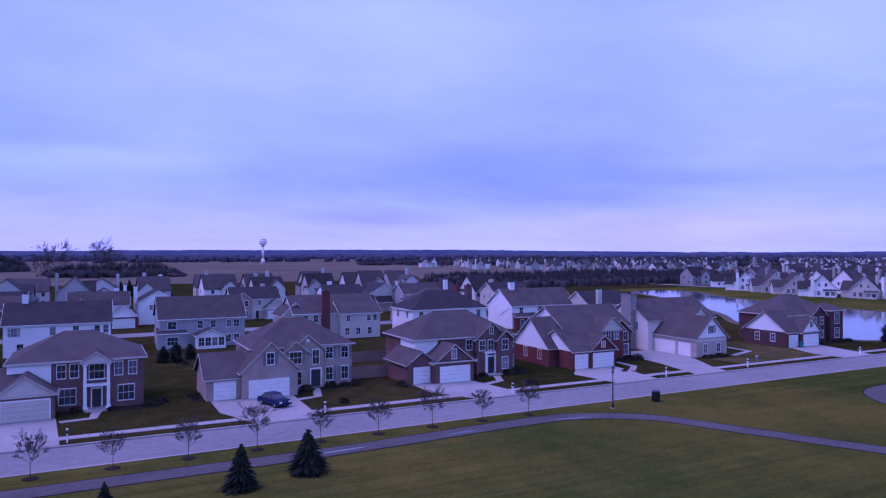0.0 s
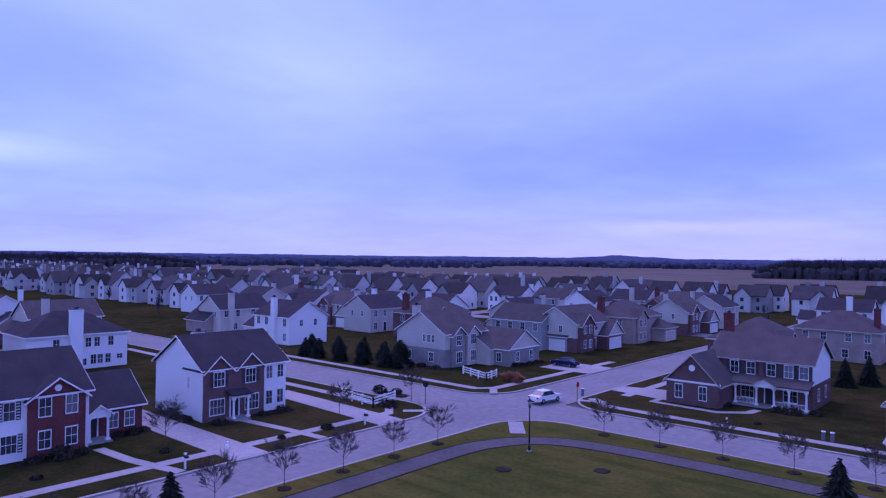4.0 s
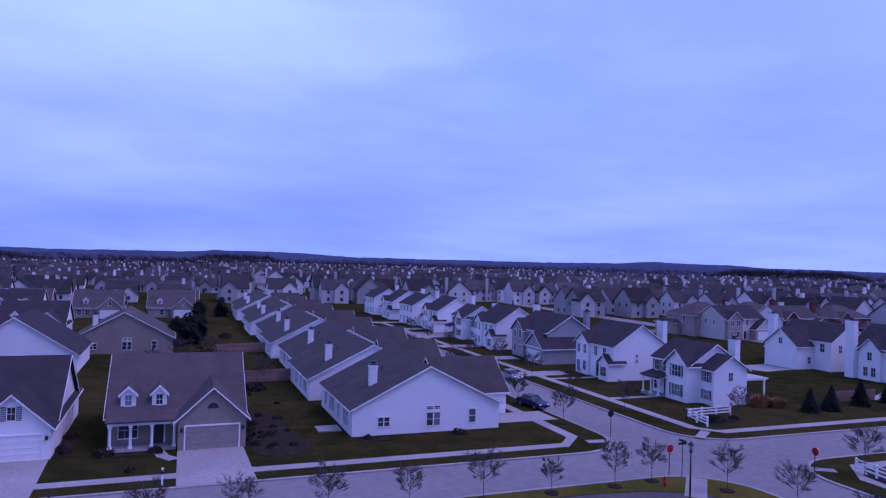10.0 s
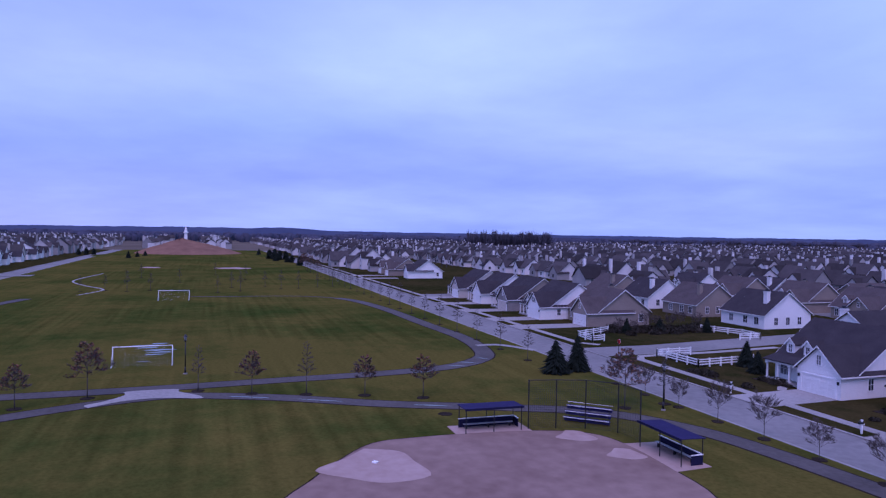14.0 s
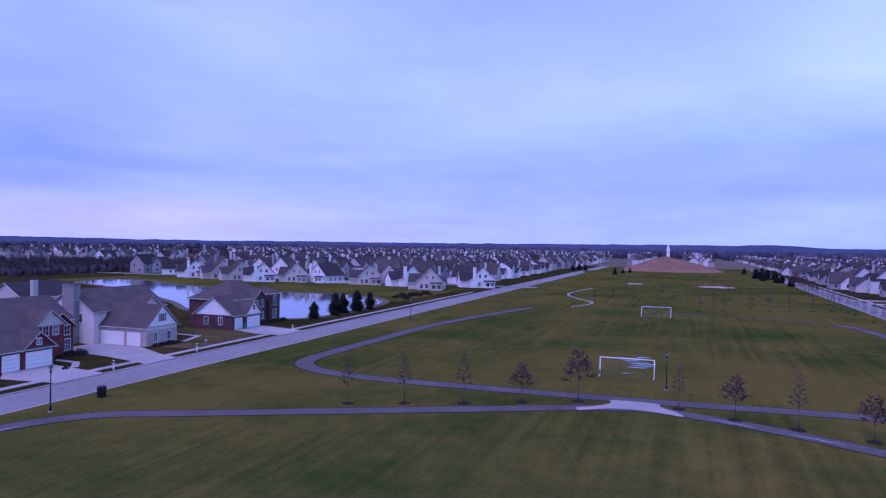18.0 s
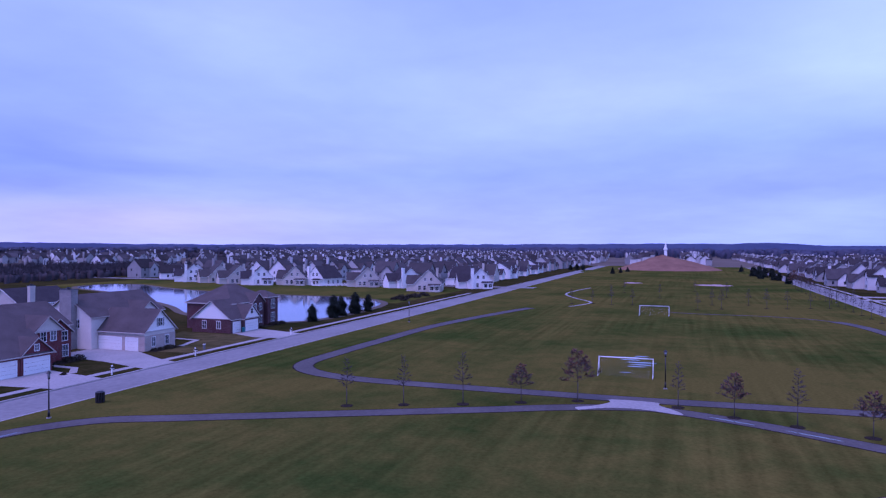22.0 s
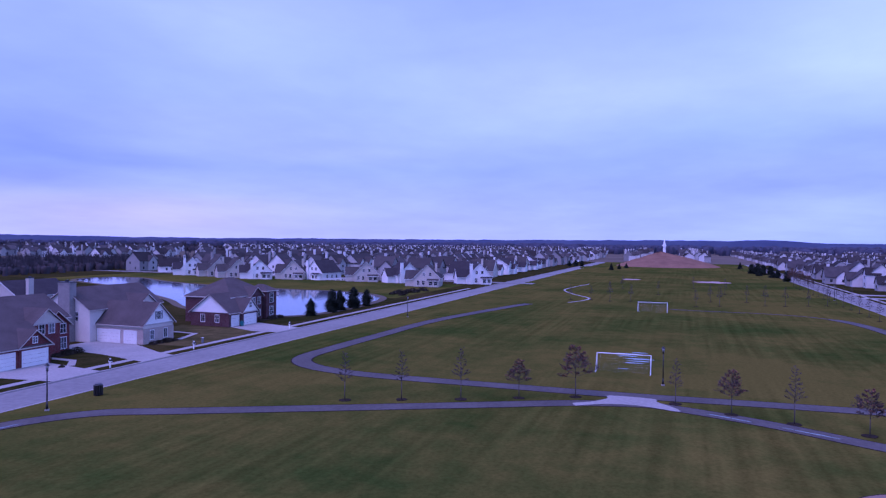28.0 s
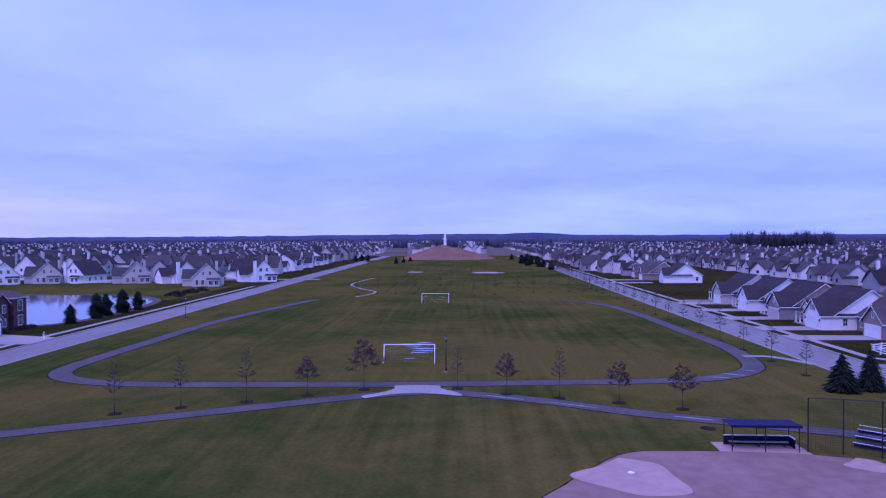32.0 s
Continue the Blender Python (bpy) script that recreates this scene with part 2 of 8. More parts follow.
def scattered(m, low, high):
    """Varies brightness from piece to piece."""
    n, l = m.node_tree.nodes, m.node_tree.links
    b = n["Principled BSDF"]
    src = b.inputs["Base Color"].links[0].from_socket
    g = n.new("ShaderNodeNewGeometry")
    r = n.new("ShaderNodeMapRange")
    r.inputs["To Min"].default_value, r.inputs["To Max"].default_value = low, high
    l.new(g.outputs["Random Per Island"], r.inputs["Value"])
    y = n.new("ShaderNodeMixRGB")
    y.blend_type = "MULTIPLY"
    y.inputs[0].default_value = 1
    l.new(src, y.inputs[1])
    l.new(r.outputs[0], y.inputs[2])
    l.new(y.outputs[0], b.inputs["Base Color"])
    return m


def pale_panes(m, pale):
    """Turns some windows pale: blinds, and sky reflection painted into the glass colour."""
    n, l = m.node_tree.nodes, m.node_tree.links
    b = n["Principled BSDF"]
    src = b.inputs["Base Color"].links[0].from_socket
    o = n.new("ShaderNodeObjectInfo")
    r = n.new("ShaderNodeMapRange")
    r.inputs["From Min"].default_value, r.inputs["From Max"].default_value = 0.6, 1.0
    r.inputs["To Min"].default_value, r.inputs["To Max"].default_value = 0.0, 0.75
    l.new(o.outputs["Random"], r.inputs["Value"])
    y = n.new("ShaderNodeMixRGB")
    l.new(r.outputs[0], y.inputs[0])
    l.new(src, y.inputs[1])
    y.inputs[2].default_value = (*pale, 1)
    l.new(y.outputs[0], b.inputs["Base Color"])


WHITE = banded(material("white_siding", (0.79, 0.785, 0.78), (0.84, 0.835, 0.83), 0.6, 3, 0.4, 0.05), 0.15)
CREAM = banded(material("cream_siding", (0.50, 0.46, 0.42), (0.58, 0.54, 0.48), 0.65, 3, 0.4, 0.05), 0.15)
TAN = banded(material("tan_siding", (0.25, 0.21, 0.18), (0.31, 0.265, 0.225), 0.65, 3, 0.4, 0.05), 0.15)
GREY = banded(material("grey_siding", (0.30, 0.30, 0.31), (0.36, 0.36, 0.37), 0.65, 3, 0.4, 0.05), 0.15)
RED = bricks("red_brick", (0.175, 0.042, 0.043), (0.118, 0.033, 0.036), (0.15, 0.10, 0.10))
DARKBRICK = bricks("dark_brown_brick", (0.165, 0.078, 0.074), (0.115, 0.058, 0.060), (0.20, 0.165, 0.16))
BUFF = bricks("buff_brick", (0.38, 0.30, 0.265), (0.31, 0.235, 0.21), (0.40, 0.35, 0.33))
IVORYBRICK = bricks("pale_brick", (0.46, 0.38, 0.345), (0.38, 0.31, 0.28), (0.46, 0.41, 0.39))
PLUM = bricks("plum_brick", (0.110, 0.050, 0.055), (0.074, 0.036, 0.042), (0.14, 0.105, 0.105))
IVORY = banded(material("ivory_siding", (0.60, 0.56, 0.52), (0.68, 0.64, 0.59), 0.65, 3, 0.4, 0.05), 0.15)
STONE = bricks("grey_field_stone", (0.30, 0.28, 0.27), (0.20, 0.19, 0.19), (0.30, 0.28, 0.27))
ROOF = banded(material("charcoal_shingles", (0.036, 0.032, 0.037), (0.058, 0.051, 0.056), 0.92, 9, 0.5, 0.4), 0.10, 0.7)
ROOF2 = banded(material("brown_shingles", (0.070, 0.057, 0.057), (0.105, 0.088, 0.086), 0.92, 9, 0.5, 0.4), 0.10, 0.7)
ROOF3 = banded(material("weathered_grey_shingles", (0.054, 0.048, 0.048), (0.082, 0.073, 0.071), 0.92, 9, 0.5, 0.4), 0.10, 0.7)
TRIM = material("white_trim_paint", (0.74, 0.74, 0.74), (0.82, 0.82, 0.82), 0.5, 4, 1, 0.02, gloss=0.4)
GDOOR = material("white_door_panels", (0.72, 0.71, 0.70), (0.80, 0.79, 0.78), 0.5, 4, 1, 0.03, gloss=0.4)
TANDOOR = material("tan_door_panels", (0.48, 0.43, 0.39), (0.55, 0.50, 0.45), 0.5, 4, 1, 0.03, gloss=0.4)
TAUPEDOOR = material("taupe_door_panels", (0.25, 0.215, 0.19), (0.30, 0.26, 0.23), 0.5, 4, 1, 0.03, gloss=0.4)
BEIGE = material("beige_trim_paint", (0.42, 0.385, 0.36), (0.50, 0.46, 0.43), 0.6, 4, 1, 0.02, gloss=0.2)
DARKPAINT = material("dark_painted_wood", (0.02, 0.022, 0.03), (0.035, 0.035, 0.045), 0.5, 5, 1, 0.05, gloss=0.4)
GREENISH = material("grey_shutter_paint", (0.13, 0.14, 0.16), (0.17, 0.18, 0.2), 0.6, 5, 1, 0.05)
CONCRETE = material("pale_concrete", (0.25, 0.237, 0.225), (0.345, 0.327, 0.31), 0.9, 2.5, 0.12, 0.15, spread=0.5)
ROADWAY = material("worn_concrete_roadway", (0.172, 0.165, 0.160), (0.232, 0.222, 0.214), 0.9, 1.2, 0.07, 0.15, spread=0.5)
PATHWAY = material("asphalt_footpath", (0.068, 0.061, 0.059), (0.108, 0.098, 0.094), 0.9, 2.0, 0.2, 0.3)
YARD = material("winter_lawn", (0.020, 0.023, 0.007), (0.047, 0.038, 0.014), 0.95, 0.35, 0.04, 0.0, spread=0.45, gloss=0.0)
def meadow(name, green, dry):
    """Mown winter grass: dry and green patches at three sizes."""
    m = material(name, green, dry, 0.95, 0.07, 0.017, 0.0, gloss=0.0)
    n, l = m.node_tree.nodes, m.node_tree.links
    g = n.new("ShaderNodeNewGeometry")
    total = None
    for size, weight, detail in ((0.015, 0.42, 2), (0.06, 0.33, 3), (0.33, 0.25, 4)):
        w = n.new("ShaderNodeTexNoise")
        w.inputs["Scale"].default_value, w.inputs["Detail"].default_value = size, detail
        l.new(g.outputs["Position"], w.inputs["Vector"])
        k = n.new("ShaderNodeMath")
        k.operation = "MULTIPLY_ADD"
        k.inputs[1].default_value, k.inputs[2].default_value = weight, 0.0
        l.new(w.outputs["Fac"], k.inputs[0])
        if total:
            l.new(total, k.inputs[2])
        total = k.outputs[0]
    r = n.new("ShaderNodeMapRange")
    r.inputs["From Min"].default_value, r.inputs["From Max"].default_value = 0.39, 0.58
    l.new(total, r.inputs["Value"])
    l.new(r.outputs[0], n[m["mix"]].inputs[0])
    return m


def striped(m, step, amount):
    """Mowing streaks along x, stronger in some places than in others."""
    n, l = m.node_tree.nodes, m.node_tree.links
    b = n["Principled BSDF"]
    src = b.inputs["Base Color"].links[0].from_socket
    g = n.new("ShaderNodeNewGeometry")
    k = n.new("ShaderNodeVectorMath")
    k.operation = "MULTIPLY"
    k.inputs[1].default_value = (0.02, 1 / step, 0.0)
    l.new(g.outputs["Position"], k.inputs[0])
    w = n.new("ShaderNodeTexNoise")
    w.inputs["Scale"].default_value, w.inputs["Detail"].default_value = 1.0, 1.5
    l.new(k.outputs[0], w.inputs["Vector"])
    r = n.new("ShaderNodeMapRange")
    r.inputs["From Min"].default_value, r.inputs["From Max"].default_value = 0.32, 0.68
    r.inputs["To Min"].default_value, r.inputs["To Max"].default_value = 1 - amount, 1 + amount
    l.new(w.outputs["Fac"], r.inputs["Value"])
    where = n.new("ShaderNodeTexNoise")
    where.inputs["Scale"].default_value, where.inputs["Detail"].default_value = 0.022, 1.0
    l.new(g.outputs["Position"], where.inputs["Vector"])
    mask = n.new("ShaderNodeMapRange")
    mask.inputs["From Min"].default_value, mask.inputs["From Max"].default_value = 0.35, 0.6
    l.new(where.outputs["Fac"], mask.inputs["Value"])
    y = n.new("ShaderNodeMixRGB")
    y.blend_type = "MULTIPLY"
    l.new(mask.outputs[0], y.inputs[0])
    l.new(src, y.inputs[1])
    l.new(r.outputs[0], y.inputs[2])
    l.new(y.outputs[0], b.inputs["Base Color"])
    return m


def tufted(m, low=0.68, high=1.32):
    """Fine blades and tufts over the broad patches of a lawn."""
    n, l = m.node_tree.nodes, m.node_tree.links
    b = n["Principled BSDF"]
    src = b.inputs["Base Color"].links[0].from_socket
    g = n.new("ShaderNodeNewGeometry")
    a = n.new("ShaderNodeTexNoise")
    a.inputs["Scale"].default_value, a.inputs["Detail"].default_value, a.inputs["Roughness"].default_value = 2.2, 5, 0.7
    l.new(g.outputs["Position"], a.inputs["Vector"])
    r = n.new("ShaderNodeMapRange")
    r.inputs["From Min"].default_value, r.inputs["From Max"].default_value = 0.3, 0.7
    r.inputs["To Min"].default_value, r.inputs["To Max"].default_value = low, high
    l.new(a.outputs["Fac"], r.inputs["Value"])
    y = n.new("ShaderNodeMixRGB")
    y.blend_type = "MULTIPLY"
    y.inputs[0].default_value = 1
    l.new(src, y.inputs[1])
    l.new(r.outputs[0], y.inputs[2])
    l.new(y.outputs[0], b.inputs["Base Color"])
    u = n.new("ShaderNodeBump")
    u.inputs["Strength"].default_value, u.inputs["Distance"].default_value = 0.25, 0.04
    l.new(a.outputs["Fac"], u.inputs["Height"])
    l.new(u.outputs[0], b.inputs["Normal"])
    return m


PARKGRASS = striped(tufted(meadow("park_grass", (0.036, 0.053, 0.010), (0.094, 0.082, 0.018)), 0.78, 1.22), 1.3, 0.17)
tufted(YARD)
DRYLAWN = tufted(material("dry_winter_lawn", (0.050, 0.047, 0.018), (0.098, 0.078, 0.034), 0.95, 0.35, 0.06, 0.0, spread=0.45, gloss=0.0), 0.8, 1.2)
FIELD = material("far_fields", (0.095, 0.083, 0.064), (0.155, 0.130, 0.105), 0.95, 0.02, 0.004, 0.2, gloss=0.0)
DIRT = material("reddish_infield_clay", (0.190, 0.128, 0.106), (0.275, 0.195, 0.162), 0.95, 0.7, 0.14, 0.3, gloss=0.0)
EARTH = material("bare_orange_earth", (0.165, 0.096, 0.068), (0.24, 0.136, 0.094), 0.95, 0.2, 0.05, 0.4, gloss=0.0)
MULCH = material("dark_mulch", (0.022, 0.018, 0.015), (0.045, 0.036, 0.03), 0.95, 8, 1, 0.8, gloss=0.0)
BARK = material("grey_bark", (0.065, 0.055, 0.05), (0.11, 0.095, 0.085), 0.9, 14, 2, 0.6)
TWIG = scattered(material("bare_twigs", (0.062, 0.050, 0.050), (0.100, 0.083, 0.080), 0.9, 9, 1, 0.2), 0.7, 1.3)
LEAFY = scattered(material("dry_russet_leaves", (0.165, 0.078, 0.046), (0.23, 0.115, 0.070), 0.85, 6, 1, 0.2), 0.6, 1.4)
NEEDLE = scattered(material("dark_green_needles", (0.007, 0.011, 0.009), (0.016, 0.023, 0.016), 0.85, 6, 0.8, 0.3), 0.6, 1.4)
SHRUB = scattered(material("dark_shrub_leaves", (0.022, 0.022, 0.016), (0.05, 0.042, 0.03), 0.9, 7, 1, 0.4), 0.5, 1.5)
# Ridge and far woods: the blue of distance haze is mixed into the base colour.
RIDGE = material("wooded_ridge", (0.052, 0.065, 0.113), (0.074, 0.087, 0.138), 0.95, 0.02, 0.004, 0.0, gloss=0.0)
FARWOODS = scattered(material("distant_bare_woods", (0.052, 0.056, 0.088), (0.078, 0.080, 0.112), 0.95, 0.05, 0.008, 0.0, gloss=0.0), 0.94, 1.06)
# Leafless woodland, with a little bluish haze put into its colour.
WOODS = scattered(material("leafless_woodland", (0.062, 0.060, 0.078), (0.090, 0.086, 0.104), 0.95, 0.4, 0.02, 0.0, gloss=0.0), 0.93, 1.07)
# Darker copy of the woodland colour: less haze is painted into these woodlots.
DARKWOODS = scattered(material("dense_dark_woodland", (0.050, 0.045, 0.050), (0.072, 0.065, 0.070), 0.95, 0.4, 0.02, 0.0, gloss=0.0), 0.9, 1.1)
PLANK = material("weathered_fence_wood", (0.20, 0.135, 0.115), (0.28, 0.195, 0.165), 0.85, 6, 0.6, 0.4)
IRON = material("black_painted_iron", (0.012, 0.012, 0.014), (0.022, 0.022, 0.025), 0.45, 6, 1, 0.1, gloss=0.4)
STEEL = material("galvanised_steel", (0.30, 0.30, 0.32), (0.40, 0.40, 0.42), 0.45, 6, 1, 0.1, metal=0.6)
BLUE = material("blue_painted_metal", (0.012, 0.012, 0.036), (0.020, 0.019, 0.052), 0.7, 6, 1, 0.1, gloss=0.05)
ROYAL = material("blue_seat_paint", (0.030, 0.026, 0.105), (0.045, 0.038, 0.14), 0.6, 6, 1, 0.1, gloss=0.1)
# Shelter roofs: a lighter blue than the shelter walls.
SHEET = material("faded_blue_sheet", (0.022, 0.019, 0.066), (0.032, 0.027, 0.088), 0.75, 6, 1, 0.1, gloss=0.04)
SIGNRED = material("red_sign_enamel", (0.42, 0.02, 0.025), (0.5, 0.03, 0.03), 0.45, 6, 1, 0.02)
TYRE = material("black_rubber", (0.015, 0.015, 0.016), (0.03, 0.03, 0.03), 0.8, 10, 1, 0.1)
GLASS = material("dark_window_glass", (0.012, 0.014, 0.02), (0.075, 0.08, 0.09), 0.06, 0.9, 0.25, 0.0)
GLASS.node_tree.nodes["Principled BSDF"].inputs["Specular IOR Level"].default_value = 0.5
pale_panes(GLASS, (0.26, 0.26, 0.28))
WATER = material("still_pond_water", (0.02, 0.025, 0.03), (0.03, 0.035, 0.04), 0.07, 0.8, 0.05, 0.05)
WATER.node_tree.nodes["Principled BSDF"].inputs["Specular IOR Level"].default_value = 1.0
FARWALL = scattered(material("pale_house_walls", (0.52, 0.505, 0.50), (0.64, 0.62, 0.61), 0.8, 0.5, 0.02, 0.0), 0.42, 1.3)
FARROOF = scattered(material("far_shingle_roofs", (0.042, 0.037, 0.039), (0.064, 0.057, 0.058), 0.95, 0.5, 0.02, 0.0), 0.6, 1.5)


# ---- builders ----
class Shape:
    """Corners and faces of one mesh."""

    def __init__(self):
        self.v, self.f = [], []

    def add(self, verts, faces):
        k = len(self.v)
        self.v += [tuple(p) for p in verts]
        self.f += [tuple(i + k for i in f) for f in faces]
        return self

    def box(self, x0, x1, y0, y1, z0, z1):
        return self.add([(x0, y0, z0), (x1, y0, z0), (x1, y1, z0), (x0, y1, z0), (x0, y0, z1), (x1, y0, z1), (x1, y1, z1), (x0, y1, z1)],
                        [(3, 2, 1, 0), (4, 5, 6, 7), (0, 1, 5, 4), (1, 2, 6, 5), (2, 3, 7, 6), (3, 0, 4, 7)])

    def prism(self, profile, lo, hi, along="y"):
        """A profile of (across, z) drawn out along y or x."""
        n = len(profile)
        if along == "y":
            v = [(a, lo, z) for a, z in profile] + [(a, hi, z) for a, z in profile]
        else:
            v = [(lo, a, z) for a, z in profile] + [(hi, a, z) for a, z in profile]
        return self.add(v, [tuple(range(n)), tuple(range(2 * n - 1, n - 1, -1))] + [(i, i + n, (i + 1) % n + n, (i + 1) % n) for i in range(n)])

    def slab(self, outline, z0, z1):
        n = len(outline)
        return self.add([(x, y, z0) for x, y in outline] + [(x, y, z1) for x, y in outline],
                        [tuple(range(n, 2 * n))] + [(i, (i + 1) % n, (i + 1) % n + n, i + n) for i in range(n)])

    def strip(self, line, width, z0, z1):
        """A raised band of the given width that follows a line on the ground."""
        n, left, right = len(line), [], []
        for i, (x, y) in enumerate(line):
            a, b = line[max(i - 1, 0)], line[min(i + 1, n - 1)]
            dx, dy = b[0] - a[0], b[1] - a[1]
            d = math.hypot(dx, dy) or 1
            left.append((x - dy / d * width / 2, y + dx / d * width / 2))
            right.append((x + dy / d * width / 2, y - dx / d * width / 2))
        v = [(*p, z) for z in (z0, z1) for p in left + right]
        f = []
        for i in range(n - 1):
            f += [(2 * n + i, 3 * n + i, 3 * n + i + 1, 2 * n + i + 1), (i, 2 * n + i, 2 * n + i + 1, i + 1),
                  (n + i, n + i + 1, 3 * n + i + 1, 3 * n + i)]
        return self.add(v, f)

    def tube(self, p, q, r0, r1, sides=6):
        p, q = Vector(p), Vector(q)
        a = (q - p).normalized()
        u = a.orthogonal().normalized()
        w = a.cross(u)
        ring = [(math.cos(2 * math.pi * i / sides), math.sin(2 * math.pi * i / sides)) for i in range(sides)]
        v = [p + (u * c + w * s) * r0 for c, s in ring] + [q + (u * c + w * s) * r1 for c, s in ring]
        return self.add(v, [(i, (i + 1) % sides, (i + 1) % sides + sides, i + sides) for i in range(sides)]
                        + [tuple(range(sides - 1, -1, -1)), tuple(range(sides, 2 * sides))])

    def ring(self, rim, cx, cy, out, low, high):
        """A closed upright board round a rim, out metres thick."""
        n, v = len(rim), []
        for x, y, z in rim:
            ox, oy = (out if x > cx + 0.01 else -out if x < cx - 0.01 else 0), (out if y > cy + 0.01 else -out if y < cy - 0.01 else 0)
            v += [(x, y, z + low), (x + ox, y + oy, z + low), (x + ox, y + oy, z + high), (x, y, z + high)]
        f = []
        for i in range(n):
            j = (i + 1) % n
            f += [(4 * i + q, 4 * j + q, 4 * j + (q + 1) % 4, 4 * i + (q + 1) % 4) for q in range(4)]
        return self.add(v, f)

    def mesh(self, name, mat, smooth=False):
        me = bpy.data.meshes.new(name)
        me.from_pydata(self.v, [], self.f)
        me.materials.append(mat)
        if smooth:
            me.polygons.foreach_set("use_smooth", [True] * len(me.polygons))
        me.update()
        return me


def part(name, shape, mat, parent, label="", smooth=False):
    ob = new(name, shape.mesh(name, mat, smooth))
    ob.parent = parent
    return tagged(ob, label)


def single(name, shape, mat, label, category, group="", kind="", m=None, smooth=False):
    ob = new(name, shape.mesh(name, mat, smooth))
    if m:
        ob.matrix_world = m
    return tagged(ob, label, category, group, kind)


def thing(name, m, label, category, group="", kind=""):
    ob = new(name)
    ob.matrix_world = m
    return tagged(ob, label, category, group, kind)


class House:
    """A house seen from its street: x to the right, y away from the street."""

    def __init__(self, label, x, y, turn, group="", roofs=None, trim=None, plain=False):
        self.e = thing("house", pose(x, y, 0, 0, 0, turn), label, "house", group)
        self.roofs, self.trim, self.plain = roofs or ROOF, trim or TRIM, plain

    def block(self, x0, x1, y0, y1, h, wall, roof="x", pitch=0.55, over=0.35, lower=None, z0=-0.1, gable=None, rmat=None):
        e, w = self.e, Shape()
        if roof == "hip":
            w.box(x0, x1, y0, y1, z0, h)
        elif roof == "y":
            m = (x0 + x1) / 2
            w.prism([(x0, z0), (x1, z0), (x1, h), (m, h + (x1 - x0) / 2 * pitch), (x0, h)], y0, y1, "y")
        else:
            m = (y0 + y1) / 2
            w.prism([(y0, z0), (y1, z0), (y1, h), (m, h + (y1 - y0) / 2 * pitch), (y0, h)], x0, x1, "x")
        part("wall", w, wall, e)
        if lower:
            part("lower_wall", Shape().box(x0 - 0.05, x1 + 0.05, y0 - 0.05, y1 + 0.05, z0, lower[1]), lower[0], e, lower[2])
        r, t, k = Shape(), Shape(), 0.15
        o = over
        if roof == "hip":
            ax, bx, ay, by = x0 - o, x1 + o, y0 - o, y1 + o
            half = min(bx - ax, by - ay) / 2
            top = h + half * pitch
            if bx - ax >= by - ay:
                ridge = [(ax + half, (ay + by) / 2, top), (bx - half, (ay + by) / 2, top)]
                faces = [(0, 1, 5, 4), (1, 2, 5), (2, 3, 4, 5), (3, 0, 4), (3, 2, 1, 0)]
            else:
                ridge = [((ax + bx) / 2, ay + half, top), ((ax + bx) / 2, by - half, top)]
                faces = [(0, 1, 4), (1, 2, 5, 4), (2, 3, 5), (3, 0, 4, 5), (3, 2, 1, 0)]
            r.add([(ax, ay, h + 0.02), (bx, ay, h + 0.02), (bx, by, h + 0.02), (ax, by, h + 0.02)] + ridge, faces)
            t.ring([(ax, ay, h), (bx, ay, h), (bx, by, h), (ax, by, h)], (ax + bx) / 2, (ay + by) / 2, 0.05, -0.16, 0.05)
        else:
            a0, a1, lo, hi = (x0, x1, y0 - o, y1 + o) if roof == "y" else (y0, y1, x0 - o, x1 + o)
            m, run = (a0 + a1) / 2, (a1 - a0) / 2
            zr, ze = h + run * pitch + 0.02, h - o * pitch + 0.02
            for s in (-1, 1):
                edge = m + s * (run + o)
                r.prism([(edge, ze), (m, zr), (m, zr + k), (edge, ze + k)], lo, hi, roof)
            rim = [(m - run - o, lo, ze), (m, lo, zr), (m + run + o, lo, ze), (m + run + o, hi, ze), (m, hi, zr), (m - run - o, hi, ze)]
            if roof == "x":
                rim = [(b_, a_, z_) for a_, b_, z_ in rim]
            t.ring(rim, (x0 + x1) / 2, (y0 + y1) / 2, 0.05, -0.05, k * 0.7)
        part("roof", r, rmat or self.roofs, e)
        part("fascia", t, self.trim, e, "painted roof edge boards")
        if gable and roof == "y":
            m, run = (x0 + x1) / 2, (x1 - x0) / 2 - 0.02
            part("gable_face", Shape().prism([(m - run, h - 0.05), (m + run, h - 0.05), (m, h + run * pitch)], y0 - 0.05, y0 - 0.005, "y"), gable, e)
            part("gable_board", Shape().box(x0 - 0.1, x1 + 0.1, y0 - 0.14, y0 - 0.05, h - 0.22, h), self.trim, e, "white board below the gable")
        return self

    def at(self, shape, face, pos, a0, a1, d0, d1, z0, z1):
        if face == "f":
            shape.box(a0, a1, pos - d1, pos - d0, z0, z1)
        elif face == "b":
            shape.box(a0, a1, pos + d0, pos + d1, z0, z1)
        elif face == "l":
            shape.box(pos - d1, pos - d0, a0, a1, z0, z1)
        else:
            shape.box(pos + d0, pos + d1, a0, a1, z0, z1)

    def lattice(self, shape, face, pos, xs, zs, solid, d0, d1):
        """One joined board with holes: cells between the lines xs and zs, kept where solid(i, j)."""
        pts, faces, index = [], [], {}

        def corner(i, j, k):
            if (i, j, k) not in index:
                index[i, j, k] = len(pts)
                a, z, d = xs[i], zs[j], (d0, d1)[k]
                pts.append({"f": (a, pos - d, z), "b": (a, pos + d, z), "l": (pos - d, a, z), "r": (pos + d, a, z)}[face])
            return index[i, j, k]

